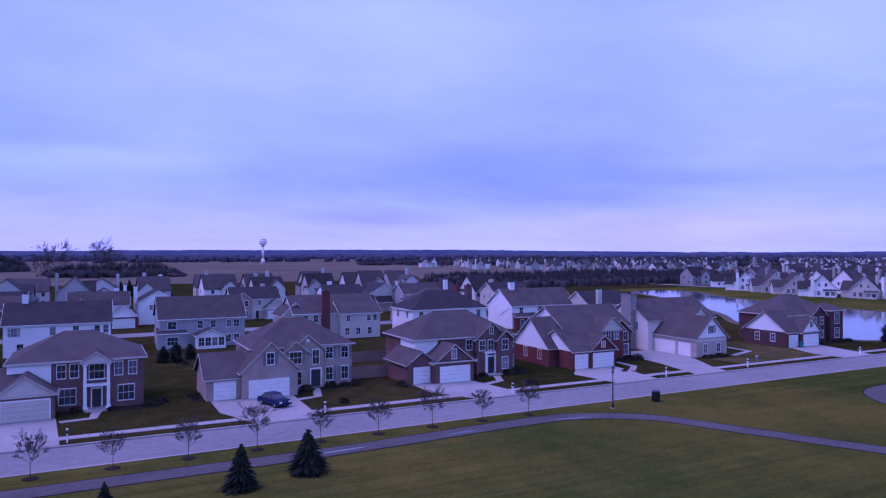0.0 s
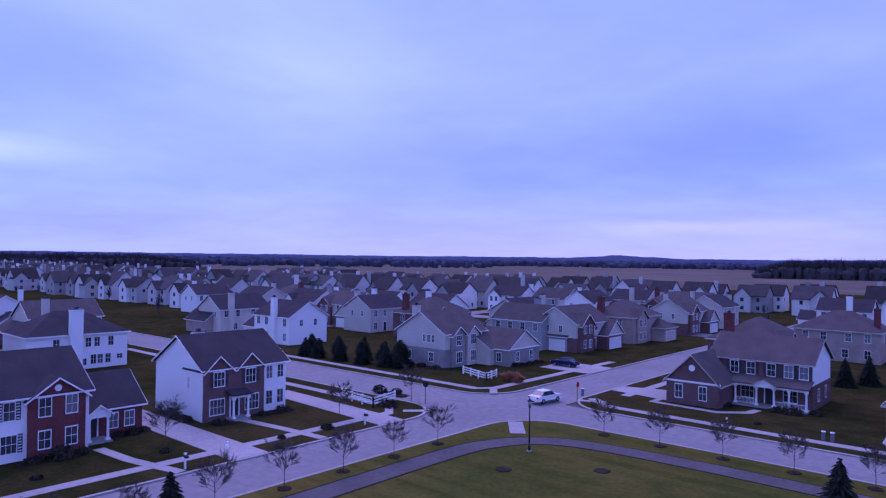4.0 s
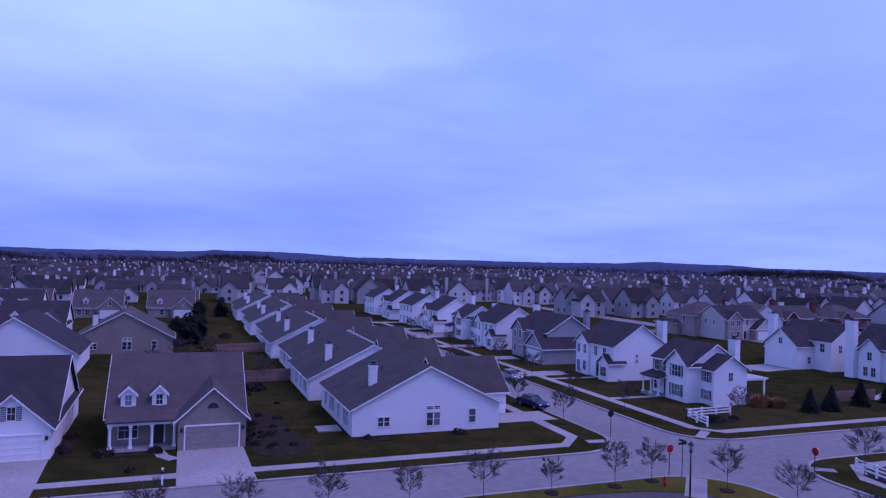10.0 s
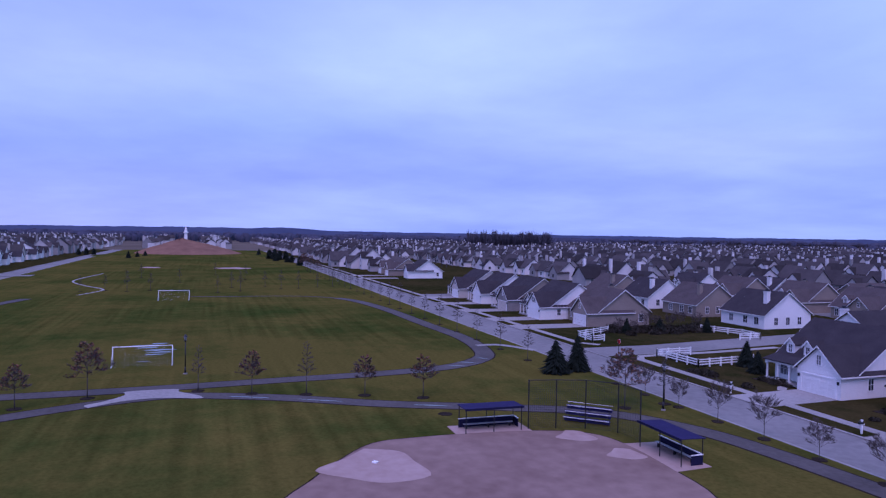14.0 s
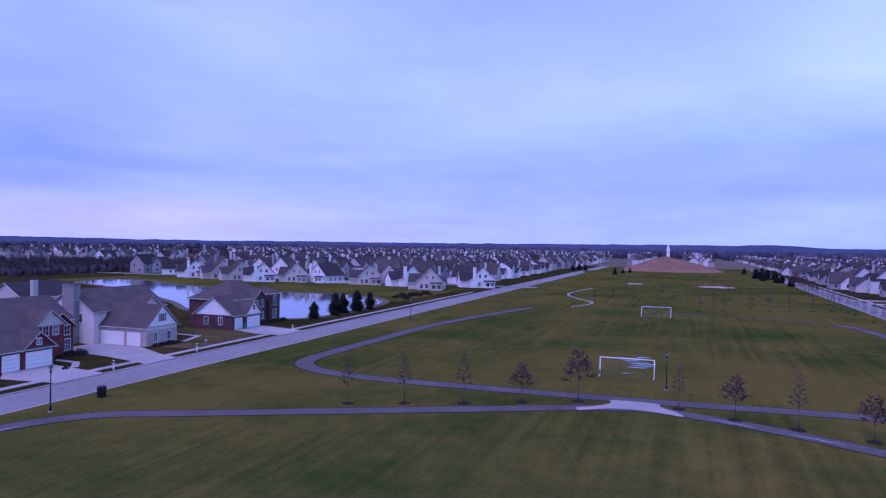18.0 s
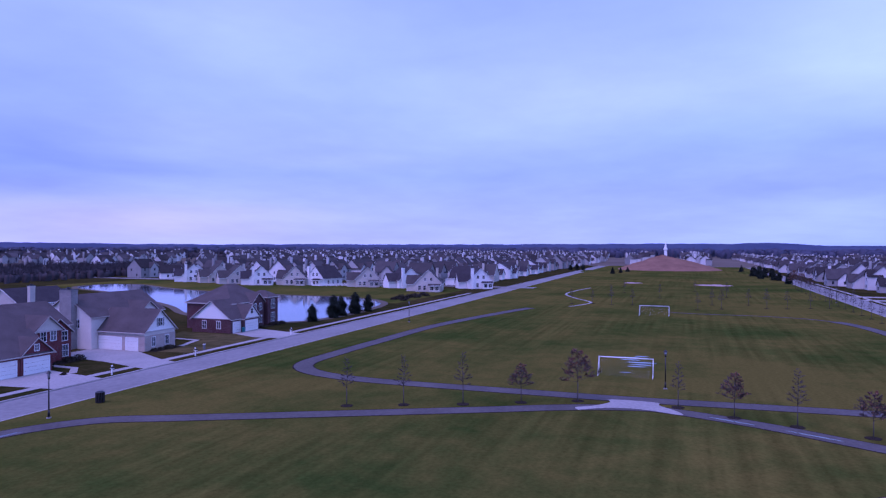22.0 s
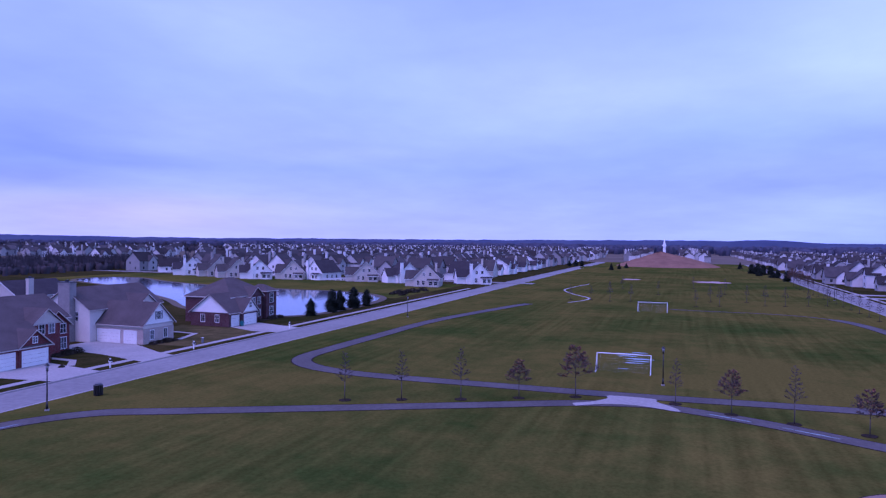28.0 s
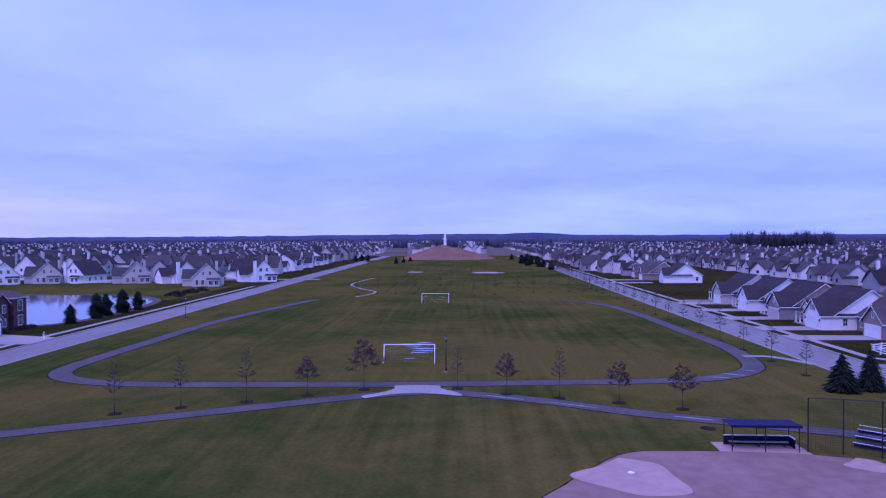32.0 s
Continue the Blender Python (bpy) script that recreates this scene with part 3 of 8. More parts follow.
        nx, nz = len(xs) - 1, len(zs) - 1
        ok = lambda i, j: 0 <= i < nx and 0 <= j < nz and solid(i, j)  # noqa: E731
        for i in range(nx):
            for j in range(nz):
                if not ok(i, j):
                    continue
                faces.append((corner(i, j, 1), corner(i + 1, j, 1), corner(i + 1, j + 1, 1), corner(i, j + 1, 1)))
                for di, dj, p, q in ((-1, 0, (i, j), (i, j + 1)), (1, 0, (i + 1, j), (i + 1, j + 1)), (0, -1, (i, j), (i + 1, j)), (0, 1, (i, j + 1), (i + 1, j + 1))):
                    if not ok(i + di, j + dj):
                        faces.append((corner(*p, 0), corner(*q, 0), corner(*q, 1), corner(*p, 1)))
        return shape.add(pts, faces)

    def window(self, face, pos, a, z, w=0.95, h=1.45, shut=None, bars=1):
        f, p, b = Shape(), Shape(), 0.065
        xs, zs = [a - w / 2 - b, a - w / 2], [z - b - 0.03, z, z + h / 2 - 0.018, z + h / 2 + 0.018, z + h, z + h + b + 0.04]
        for i in range(1, bars + 1):
            c = a - w / 2 + w * i / (bars + 1)
            xs += [c - 0.010, c + 0.010]
        xs += [a + w / 2, a + w / 2 + b]
        self.lattice(f, face, pos, xs, zs, lambda i, j: i % 2 == 0 or j % 2 == 0, -0.02, 0.07)
        self.at(p, face, pos, a - w / 2 - 0.02, a + w / 2 + 0.02, -0.03, 0.015, z - 0.02, z + h + 0.02)
        if self.plain:
            k = len(f.f)
            f.add(p.v, p.f)
            wob = part("window", f, TRIM, self.e)
            wob.data.materials.append(GLASS)
            for poly in list(wob.data.polygons)[k:]:
                poly.material_index = 1
            return self
        wob = part("window", f, TRIM, self.e)
        part("pane", p, GLASS, wob, "dark window glass")
        if shut:
            for s in (-1, 1):
                c, q = a + s * (w / 2 + b + 0.2), Shape()
                self.lattice(q, face, pos, [c - 0.19, c - 0.15, c + 0.15, c + 0.19], [z - 0.03] + [z + h * (i + 0.25) / 6 + g for i in range(6) for g in (0, h / 12)] + [z + h + 0.05],
                             lambda i, j: i != 1 or j % 2 == 0, 0.0, 0.06)
                part("shutter", q, shut, self.e, "louvred window shutter")
        return self

    def windows(self, face, pos, places, z, w=0.95, h=1.45, shut=None, bars=1):
        for a in places:
            self.window(face, pos, a, z, w, h, shut, bars)
        return self

    def garage(self, face, pos, a0, a1, mat, h=2.15):
        f = Shape()
        self.lattice(f, face, pos, [a0 - 0.12, a0, a1, a1 + 0.12], [-0.05, h, h + 0.14], lambda i, j: i != 1 or j == 1, -0.02, 0.08)
        d = part("garage_door", f, TRIM, self.e, "closed sectional garage door in a white frame")
        n = max(2, round((a1 - a0) / 1.2))
        for i in range(4):
            q, z0, z1 = Shape(), h * i / 4 + 0.012, h * (i + 1) / 4 - 0.012
            xs = [a0] + [a0 + (a1 - a0) * (j + g) / n for j in range(n) for g in (0.1, 0.9)] + [a1]
            self.lattice(q, face, pos, xs, [z0, z0 + 0.1, z1 - 0.1, z1], lambda i, j: not (i % 2 and j == 1), -0.02, 0.03)
            self.lattice(q, face, pos, [a0, a1], [z0, z1], lambda i, j: True, -0.02, 0.012)
            part("section", q, mat, d)
        return self

    def door(self, face, pos, a, mat=None, w=0.95, h=2.1, z=0.2):
        f, q = Shape(), Shape()
        self.lattice(f, face, pos, [a - w / 2 - 0.14, a - w / 2, a + w / 2, a + w / 2 + 0.14], [z, z + h, z + h + 0.2], lambda i, j: i != 1 or j == 1, -0.02, 0.09)
        self.at(q, face, pos, a - w / 2, a + w / 2, -0.02, 0.02, z, z + h)
        for i in range(2):
            for j in range(3):
                self.at(q, face, pos, a - w / 2 + 0.1 + i * w / 2 - 0.03 * i, a - w / 2 + w / 2 - 0.04 + i * w / 2 - 0.03 * i, 0.02, 0.035, z + 0.15 + j * 0.66, z + 0.68 + j * 0.66)
        d = part("front_door", f, TRIM, self.e)
        part("door_leaf", q, mat or DARKPAINT, d, "dark panelled door leaf")
        return self

    def column(self, x, y, z0, z1, r=0.13):
        c = Shape().tube((x, y, z0 + 0.2), (x, y, z1 - 0.18), r, r * 0.85, 10)
        c.box(x - r * 1.5, x + r * 1.5, y - r * 1.5, y + r * 1.5, z0, z0 + 0.2).box(x - r * 1.4, x + r * 1.4, y - r * 1.4, y + r * 1.4, z1 - 0.18, z1)
        part("porch_column", c, TRIM, self.e, "white porch column")
        return self

    def porch(self, x0, x1, y0, y1, h, cols, rise=0.7, rails=True, gap=None):
        part("porch_floor", Shape().box(x0, x1, y0, y1, -0.05, 0.22).box(x0 + 0.02, x1 - 0.02, y0 - 0.3, y0, -0.05, 0.1), CONCRETE, self.e, "raised concrete porch floor")
        part("porch_roof", Shape().prism([(y0 - 0.3, h), (y1 + 0.05, h + rise), (y1 + 0.05, h + rise + 0.14), (y0 - 0.3, h + 0.14)], x0 - 0.2, x1 + 0.2, "x"), self.roofs, self.e)
        part("porch_beam", Shape().box(x0 - 0.05, x1 + 0.05, y0 - 0.02, y0 + 0.2, h - 0.28, h), TRIM, self.e, "white porch beam")
        for c in cols:
            self.column(c, y0 + 0.1, 0.22, h - 0.28)
        if rails:
            for a, b in zip(cols, cols[1:]):
                if gap and a < gap < b:
                    continue
                q = Shape().box(a, b, y0 + 0.07, y0 + 0.13, 0.92, 0.99).box(a, b, y0 + 0.07, y0 + 0.13, 0.32, 0.38)
                n = max(2, int((b - a) / 0.16))
                for i in range(1, n):
                    c = a + (b - a) * i / n
                    q.box(c - 0.018, c + 0.018, y0 + 0.082, y0 + 0.118, 0.38, 0.92)
                part("porch_rail", q, TRIM, self.e, "white balustrade")
        return self

    def chimney(self, x, y, w, d, z0, z1, mat):
        c = Shape().box(x - w / 2, x + w / 2, y - d / 2, y + d / 2, z0, z1)
        c.box(x - w / 2 - 0.06, x + w / 2 + 0.06, y - d / 2 - 0.06, y + d / 2 + 0.06, z1 - 0.32, z1 - 0.16)
        q = part("chimney", c, mat, self.e)
        part("chimney_cap", Shape().box(x - w / 2 - 0.08, x + w / 2 + 0.08, y - d / 2 - 0.08, y + d / 2 + 0.08, z1, z1 + 0.08).box(x - 0.22, x + 0.22, y - 0.22, y + 0.22, z1 + 0.08, z1 + 0.4), DARKPAINT, q, "dark metal chimney cap")
        return self

    def dormer(self, x, y, z, w=1.3, h=1.3, deep=2.6, wall=None):
        e, m, p = self.e, x, 1.0
        d = part("dormer", Shape().prism([(x - w / 2, z), (x + w / 2, z), (x + w / 2, z + h), (m, z + h + w / 2 * p), (x - w / 2, z + h)], y, y + deep, "y"), wall or WHITE, e)
        r = Shape()
        for s in (-1, 1):
            ex = m + s * (w / 2 + 0.18)
            r.prism([(ex, z + h - 0.18), (m, z + h + w / 2 * p + 0.02), (m, z + h + w / 2 * p + 0.13), (ex, z + h - 0.05)], y - 0.2, y + deep, "y")
        part("dormer_roof", r, self.roofs, d)
        t = Shape()
        for s in (-1, 1):
            ex = m + s * (w / 2 + 0.2)
            t.prism([(ex, z + h - 0.3), (m, z + h + w / 2 * p - 0.1), (m, z + h + w / 2 * p + 0.15), (ex, z + h - 0.03)], y - 0.25, y - 0.2, "y")
        part("dormer_trim", t, TRIM, d)
        self.window("f", y, x, z + 0.25, 0.55, h - 0.35)
        return self

    def vent(self, x, y, z, r=0.3):
        n = 12
        part("gable_vent", Shape().prism([(x + r * math.cos(2 * math.pi * i / n), z + r * math.sin(2 * math.pi * i / n)) for i in range(n)], y - 0.06, y, "y"), TRIM, self.e, "round white gable vent")
        return self

    def stacks(self, spots):
        """Small plumbing vents that stand out of the roof."""
        for x, y, z in spots:
            part("vent_pipe", Shape().tube((x, y, z - 0.3), (x, y, z + 0.4), 0.06, 0.06, 6), IRON, self.e)
        return self


def rounded(x0, x1, y0, y1, r, corners="abcd"):
    """A rectangle's outline; a: low x low y, b: high x low y, c: high both, d: low x high y are rounded."""
    out = []
    for key, cx, cy, start, px, py in (("a", x0 + r, y0 + r, 180, x0, y0), ("b", x1 - r, y0 + r, 270, x1, y0),
                                       ("c", x1 - r, y1 - r, 0, x1, y1), ("d", x0 + r, y1 - r, 90, x0, y1)):
        if key in corners:
            out += [(cx + r * math.cos(radians(start + 9 * i)), cy + r * math.sin(radians(start + 9 * i))) for i in range(11)]
        else:
            out.append((px, py))
    return out


def smooth_line(points, step=8):
    """A soft curve through points on the ground."""
    out, n = [], len(points)
    for i in range(n - 1):
        p0, p1, p2, p3 = (np.array(points[min(max(j, 0), n - 1)], float) for j in (i - 1, i, i + 1, i + 2))
        for s in range(step):
            t = s / step
            q = 0.5 * (2 * p1 + (p2 - p0) * t + (2 * p0 - 5 * p1 + 4 * p2 - p3) * t**2 + (3 * p1 - p0 - 3 * p2 + p3) * t**3)
            out.append((float(q[0]), float(q[1])))
    return out + [tuple(points[-1])]


# ---- ground, roads and paths ----
n = 64
single("ground", Shape().add([(0, 0, -0.2)] + [(6400 * math.cos(2 * math.pi * i / n), 6400 * math.sin(2 * math.pi * i / n), -0.2) for i in range(n)],
       [(0, i + 1, (i + 1) % n + 1) for i in range(n)]), FIELD, "flat pale brown winter fields", "ground", kind="structure")
single("road", Shape().add([(-420, -58.5, -0.12), (640, -58.5, -0.12), (640, 74, -0.12), (-420, 74, -0.12)], [(0, 1, 2, 3)])
       .add([(-54.5, 74, -0.12), (-44.8, 74, -0.12), (-44.8, 430, -0.12), (-54.5, 430, -0.12)], [(0, 1, 2, 3)])
       .add([(-52.5, -430, -0.12), (-41.8, -430, -0.12), (-41.8, -58.5, -0.12), (-52.5, -58.5, -0.12)], [(0, 1, 2, 3)]),
       ROADWAY, "pale worn concrete neighbourhood streets", "road", kind="structure")
BLOCKS = {
    "park": (rounded(-45.4, 640, -48.8, 65.5, 6.5, "ad"), PARKGRASS, "olive winter grass of the park"),
    "north": (rounded(-45.2, 640, 73.6, 430, 6, "a"), YARD, "dark green winter lawns north of the road"),
    "northwest": (rounded(-420, -53.8, 71.2, 430, 6, "b"), YARD, "dark green winter lawns of a corner block"),
    "west": (rounded(-420, -53.2, -49, 61.5, 6, "bc"), YARD, "dark green winter lawns west of the road"),
    "southwest": (rounded(-420, -50.8, -430, -57.2, 6, "c"), YARD, "dark green winter lawns of a corner block"),
    "south": (rounded(-42.9, 640, -430, -57.0, 6, "d"), YARD, "dark green winter lawns south of the road"),
}
for key, (outline, mat, label) in BLOCKS.items():
    single("lawn_" + key, Shape().slab(outline, -0.16, 0.0), mat, label, "lawn", kind="structure")
    start = ((outline[0][0] + outline[1][0]) / 2, (outline[0][1] + outline[1][1]) / 2)
    closed = [start] + outline[1:] + [outline[0], start]
    single("kerb_" + key, Shape().strip(closed, 0.34, -0.14, 0.012), CONCRETE, "pale concrete kerb along the street", "kerb", kind="structure")


def paving(name, line, width, mat, label, z=0.03, soft=True, category="path"):
    # A wider dark strip below stands in for shade at the recessed path edge.
    if mat is PATHWAY:
        single(name + "_edge", Shape().strip(smooth_line(line) if soft else line, width + 0.42, -0.05, z - 0.012), MULCH, "dark worn edge of a footpath", "path edge", kind="structure")
    return single(name, Shape().strip(smooth_line(line) if soft else line, width, -0.05, z), mat, label, category, kind="structure")


PERIMETER = [(-12, 60.2), (0, 60.2), (20, 60.2), (40, 61.3), (48, 60.6), (54.5, 56.5), (58, 50), (62, 42), (68, 30), (73, 20), (77, 12), (79.2, 5),
             (78.9, 1), (75.5, -8), (70, -18), (65.5, -29), (61, -38), (54, -43), (46, -45.2), (30, -46.3), (0, -45.6), (-26, -45.2), (-33, -44.8), (-36.8, -43.9), (-39.4, -41.9), (-40.8, -38.8), (-41.2, -33), (-41.2, 0), (-41.2, 30), (-41.2, 48), (-40.2, 53.6), (-37.6, 57.4), (-33, 59.4), (-24, 60.2), (-12, 60.2)]
paving("path_perimeter", PERIMETER, 2.5, PATHWAY, "grey asphalt footpath round the open lawn")
LOOP = [(196, 42), (180, 46), (146, 52.5), (118, 54), (101, 54.6), (92.5, 54.4), (87.6, 51.8), (84.6, 46.5), (83.2, 38), (83.2, 20), (83.4, 6), (84.4, -8), (85.4, -22),
        (87.2, -31), (91, -37), (97, -40.4), (111, -42.4), (131, -41.4), (152, -40.6), (170, -38.8), (180, -36.6), (186, -34)]
paving("path_loop", LOOP, 2.8, PATHWAY, "grey asphalt loop path round the football field")
paving("path_worn", [(186, -34), (191.5, -28), (194.5, -18), (195, -4), (197, 4)], 0.9, PATHWAY, "narrow worn footpath behind the far goal")
single("path_plaza", Shape().slab(smooth_line([(76.1, 10.9), (78.0, 8.2), (78.7, 5.4), (78.3, 3.0), (77.4, 0.2), (78.9, 0.6), (81.2, 2.6), (82.6, 3.0), (82.6, 8.0), (81.0, 8.0), (78.6, 9.6), (77.2, 11.4), (76.1, 10.9)], 3)[:-1], -0.05, 0.045), CONCRETE,
       "pale concrete plaza where two paths meet", "path", kind="structure")
paving("path_far", [(300, 38), (262, 42), (240, 36), (222, 28), (205, 32)], 0.7, CONCRETE, "pale winding footpath")
paving("path_corner", [(-38.6, -43.4), (-42.2, -47.4)], 1.7, CONCRETE, "short pale concrete walk to the crossing", z=0.038, soft=False)
paving("path_crossing", [(-40.7, 58.2), (-43.9, 62.2)], 1.6, CONCRETE, "short pale concrete walk to the corner", z=0.038, soft=False)
paving("path_link", [(103.0, -41.6), (102.6, -45.6), (96.6, -48.9)], 1.3, CONCRETE, "pale concrete walk from path to road", z=0.038)
# pavements between verge and gardens
WALKS = {
    "north": [(-44, 79.5), (-40.5, 76.6), (-20, 76.4), (250, 76.4)],
    "northwest": [(-57.2, 110), (-57.2, 76.4), (-59, 74.2), (-130, 74.2)],
    "north_street": [(-41.8, 84), (-41.8, 140)],
    "west": [(-130, 58.2), (-59.5, 58.2), (-56.8, 55.5), (-56.8, -43), (-59.5, -46), (-130, -46)],
    "southwest": [(-130, -60.2), (-57, -60.2), (-55, -62.5), (-55, -190)],
    "south": [(-39.2, -190), (-39.2, -62.5), (-36.8, -59.9), (50, -59.9), (62, -60.2), (85.6, -60.6), (88.0, -62.2), (88.3, -76), (89.6, -90)],
    "southeast": [(99, -62), (102, -59.6), (400, -59.6)],
}
for key, line in WALKS.items():
    paving("pavement_" + key, line, 1.35, CONCRETE, "pale concrete pavement", soft=False, category="pavement")
# side street in the south-east and streets farther off
STREETS = [[(92.9, -57), (92.9, -70), (95, -86), (98, -110), (101, -142)], [(-420, -160), (-53, -160)], [(-140, -46), (-140, -16), (-140, 62)], [(-140, 74), (-140, 300)],
           [(-45, 165), (120, 165)], [(120, 110), (120, 300)], [(20, -142), (300, -142)], [(290, 60), (290, 330)], [(-420, 165), (-54, 165)],
           [(-140, -60), (-140, -400)], [(190, -60), (190, -400)], [(-156, 26), (-260, 32), (-390, 36)], [(-476, -110), (-476, 30)], [(-300, -40), (-300, 4)]]
for line in STREETS:
    single("road_far", Shape().strip(line, 7.5, -0.05, 0.025), ROADWAY, "pale concrete side street", "road", kind="structure")
# pond, its bank and the bare mound
POND = smooth_line([(137, 100), (146, 122), (166, 146), (200, 200), (218, 238), (240, 246), (246, 230), (230, 200), (218, 165), (214, 133), (212, 106), (196, 88), (170, 82.5), (145, 83), (137, 90), (137, 100)], 5)[:-1]
single("lawn_pond", Shape().slab([(196, 84), (268, 84), (276, 130), (280, 200), (278, 262), (225, 262), (205, 215), (205, 120)], -0.05, 0.02), PARKGRASS, "green bank between pond and houses", "lawn", kind="structure")
single("water", Shape().slab(POND, -0.02, 0.06), WATER, "still grey pond that mirrors the sky", "pond", kind="structure")
single("pond_bank", Shape().strip(POND + POND[:1], 2.2, -0.05, 0.10), FIELD, "dry grassy bank of the pond", "bank", kind="structure")


# ---- houses along the north road (facing south) ----
def house_corner_brick():
    h = House("dark brick corner house with white gable end and front porch", -36.2, 84.6, 0, "houses along the north road", ROOF2, BEIGE)
    h.block(3.0, 15.0, 6.6, 15.6, 5.6, WHITE, "x", 0.58, lower=(DARKBRICK, 3.0, "dark brown brick lower storey"))
    part("brick_front", Shape().box(3.0, 15.0, 6.53, 6.6, -0.1, 5.45), DARKBRICK, h.e)
    h.block(-0.2, 6.3, 0, 12, 2.9, DARKBRICK, "y", 1.0)
    part("gable_board", Shape().box(-0.5, 6.6, -0.1, 0, 2.75, 2.98), TRIM, h.e, "white board below the gable")
    h.vent(3.05, -0.01, 4.6, 0.4)
    h.windows("f", 0, (1.4, 4.4), 0.8, 0.9, 1.6)
    h.windows("f", 6.53, (6.0, 8.0, 10.4, 12.4, 14.1), 3.75, 0.95, 1.45, DARKPAINT)
    h.windows("f", 6.53, (7.6, 12.6), 0.8, 1.5, 1.6, None, 2)
    h.door("f", 6.53, 10.2)
    h.porch(6.4, 15.0, 4.7, 6.5, 2.75, (6.7, 9.2, 11.2, 12.9, 14.8), 0.75, True, 10.2)
    h.block(9.0, 11.4, 4.3, 6.2, 2.8, TRIM, "y", 0.55, 0.15, z0=2.6)
    h.windows("r", 15.0, (9.5, 13.0), 0.9, 0.9, 1.4).windows("l", -0.2, (3, 6.5, 9.5), 0.9, 0.9, 1.4)
    h.windows("b", 15.6, (5, 8, 11, 13.5), 3.75).stacks([(8, 12.5, 7.6), (12, 13.2, 7.1)])


def house_portico():
    h = House("dark brick two-storey house with white portico and tan garage doors", -13.0, 86.0, 0, "houses along the north road", ROOF2, BEIGE)
    h.block(4.8, 18.6, 3.4, 14, 5.7, DARKBRICK, "hip", 0.52)
    part("siding_face", Shape().box(4.75, 9.0, 3.34, 8, 2.8, 5.6), WHITE, h.e, "white sided upper wall")
    h.block(0, 9.4, 0.3, 9, 2.75, DARKBRICK, "hip", 0.55)
    h.block(3.9, 9.5, 0, 7, 2.75, DARKBRICK, "y", 0.72, gable=CREAM)
    h.garage("f", 0.3, 1.0, 3.4, TANDOOR).garage("f", 0, 4.5, 9.0, TANDOOR)
    h.windows("f", 3.4, (10.0, 11.3, 15.9, 17.4), 3.75, 0.85, 1.5).windows("f", 3.4, (10.6, 16.7), 0.75, 1.7, 1.75, None, 2)
    h.block(12.1, 15.1, 2.2, 5, 5.55, TRIM, "y", 0.75, 0.2, z0=5.3, gable=CREAM)
    h.column(12.4, 2.45, 0.2, 5.35, 0.2).column(14.8, 2.45, 0.2, 5.35, 0.2)
    part("balcony", Shape().box(12.2, 15.0, 2.3, 3.4, 2.75, 2.95).box(12.4, 14.8, 2.35, 2.42, 3.55, 3.63).box(12.4, 14.8, 2.35, 2.42, 3.0, 3.06), TRIM, h.e, "small white balcony over the door")
    part("entry_step", Shape().box(12.0, 15.2, 1.8, 3.4, -0.05, 0.2).box(12.4, 14.8, 1.4, 1.8, -0.05, 0.1), CONCRETE, h.e)
    h.door("f", 3.4, 13.6).window("f", 3.4, 13.6, 3.4, 1.5, 1.9, None, 2)
    h.windows("r", 18.6, (6, 11), 0.8).windows("r", 18.6, (6, 11), 3.75).stacks([(9, 11, 7.2), (13, 10, 7.8)])


def house_buff_gables():
    h = House("buff brick house with three steep front gables and white garage doors", 12.4, 86.4, 0, "houses along the north road", ROOF2, BEIGE)
    h.block(6.0, 19.6, 4.0, 14.5, 5.6, BUFF, "hip", 0.6)
    h.block(0, 5.0, 0.9, 9, 2.7, BUFF, "x", 0.62)
    h.block(4.1, 11.0, 0, 10, 3.4, BUFF, "y", 0.98)
    h.block(11.0, 15.4, 3.2, 9, 5.2, BUFF, "y", 0.85)
    h.block(9.8, 13.0, 2.6, 7, 5.0, BUFF, "y", 0.85)
    h.garage("f", 0.9, 1.0, 3.4, GDOOR).garage("f", 0, 5.0, 9.8, GDOOR)
    h.window("f", 0, 7.55, 4.1, 0.9, 1.4, GREENISH).window("f", 2.6, 11.4, 3.5, 1.6, 1.5, GREENISH, 2).window("f", 2.6, 11.4, 0.7, 1.6, 1.7, None, 2)
    h.window("f", 3.2, 14.3, 3.2, 0.9, 1.9).windows("f", 4.0, (16.4, 18.6), 3.7, 0.95, 1.5, GREENISH).windows("f", 4.0, (16.4, 18.6), 0.8, 0.95, 1.7, GREENISH)
    h.door("f", 3.2, 14.3, None, 1.3, 2.3).vent(13.2, 3.19, 6.4, 0.25)
    h.windows("r", 19.6, (6.5, 11.5), 0.8).windows("r", 19.6, (6.5, 11.5), 3.7).stacks([(9, 11, 7.6)])


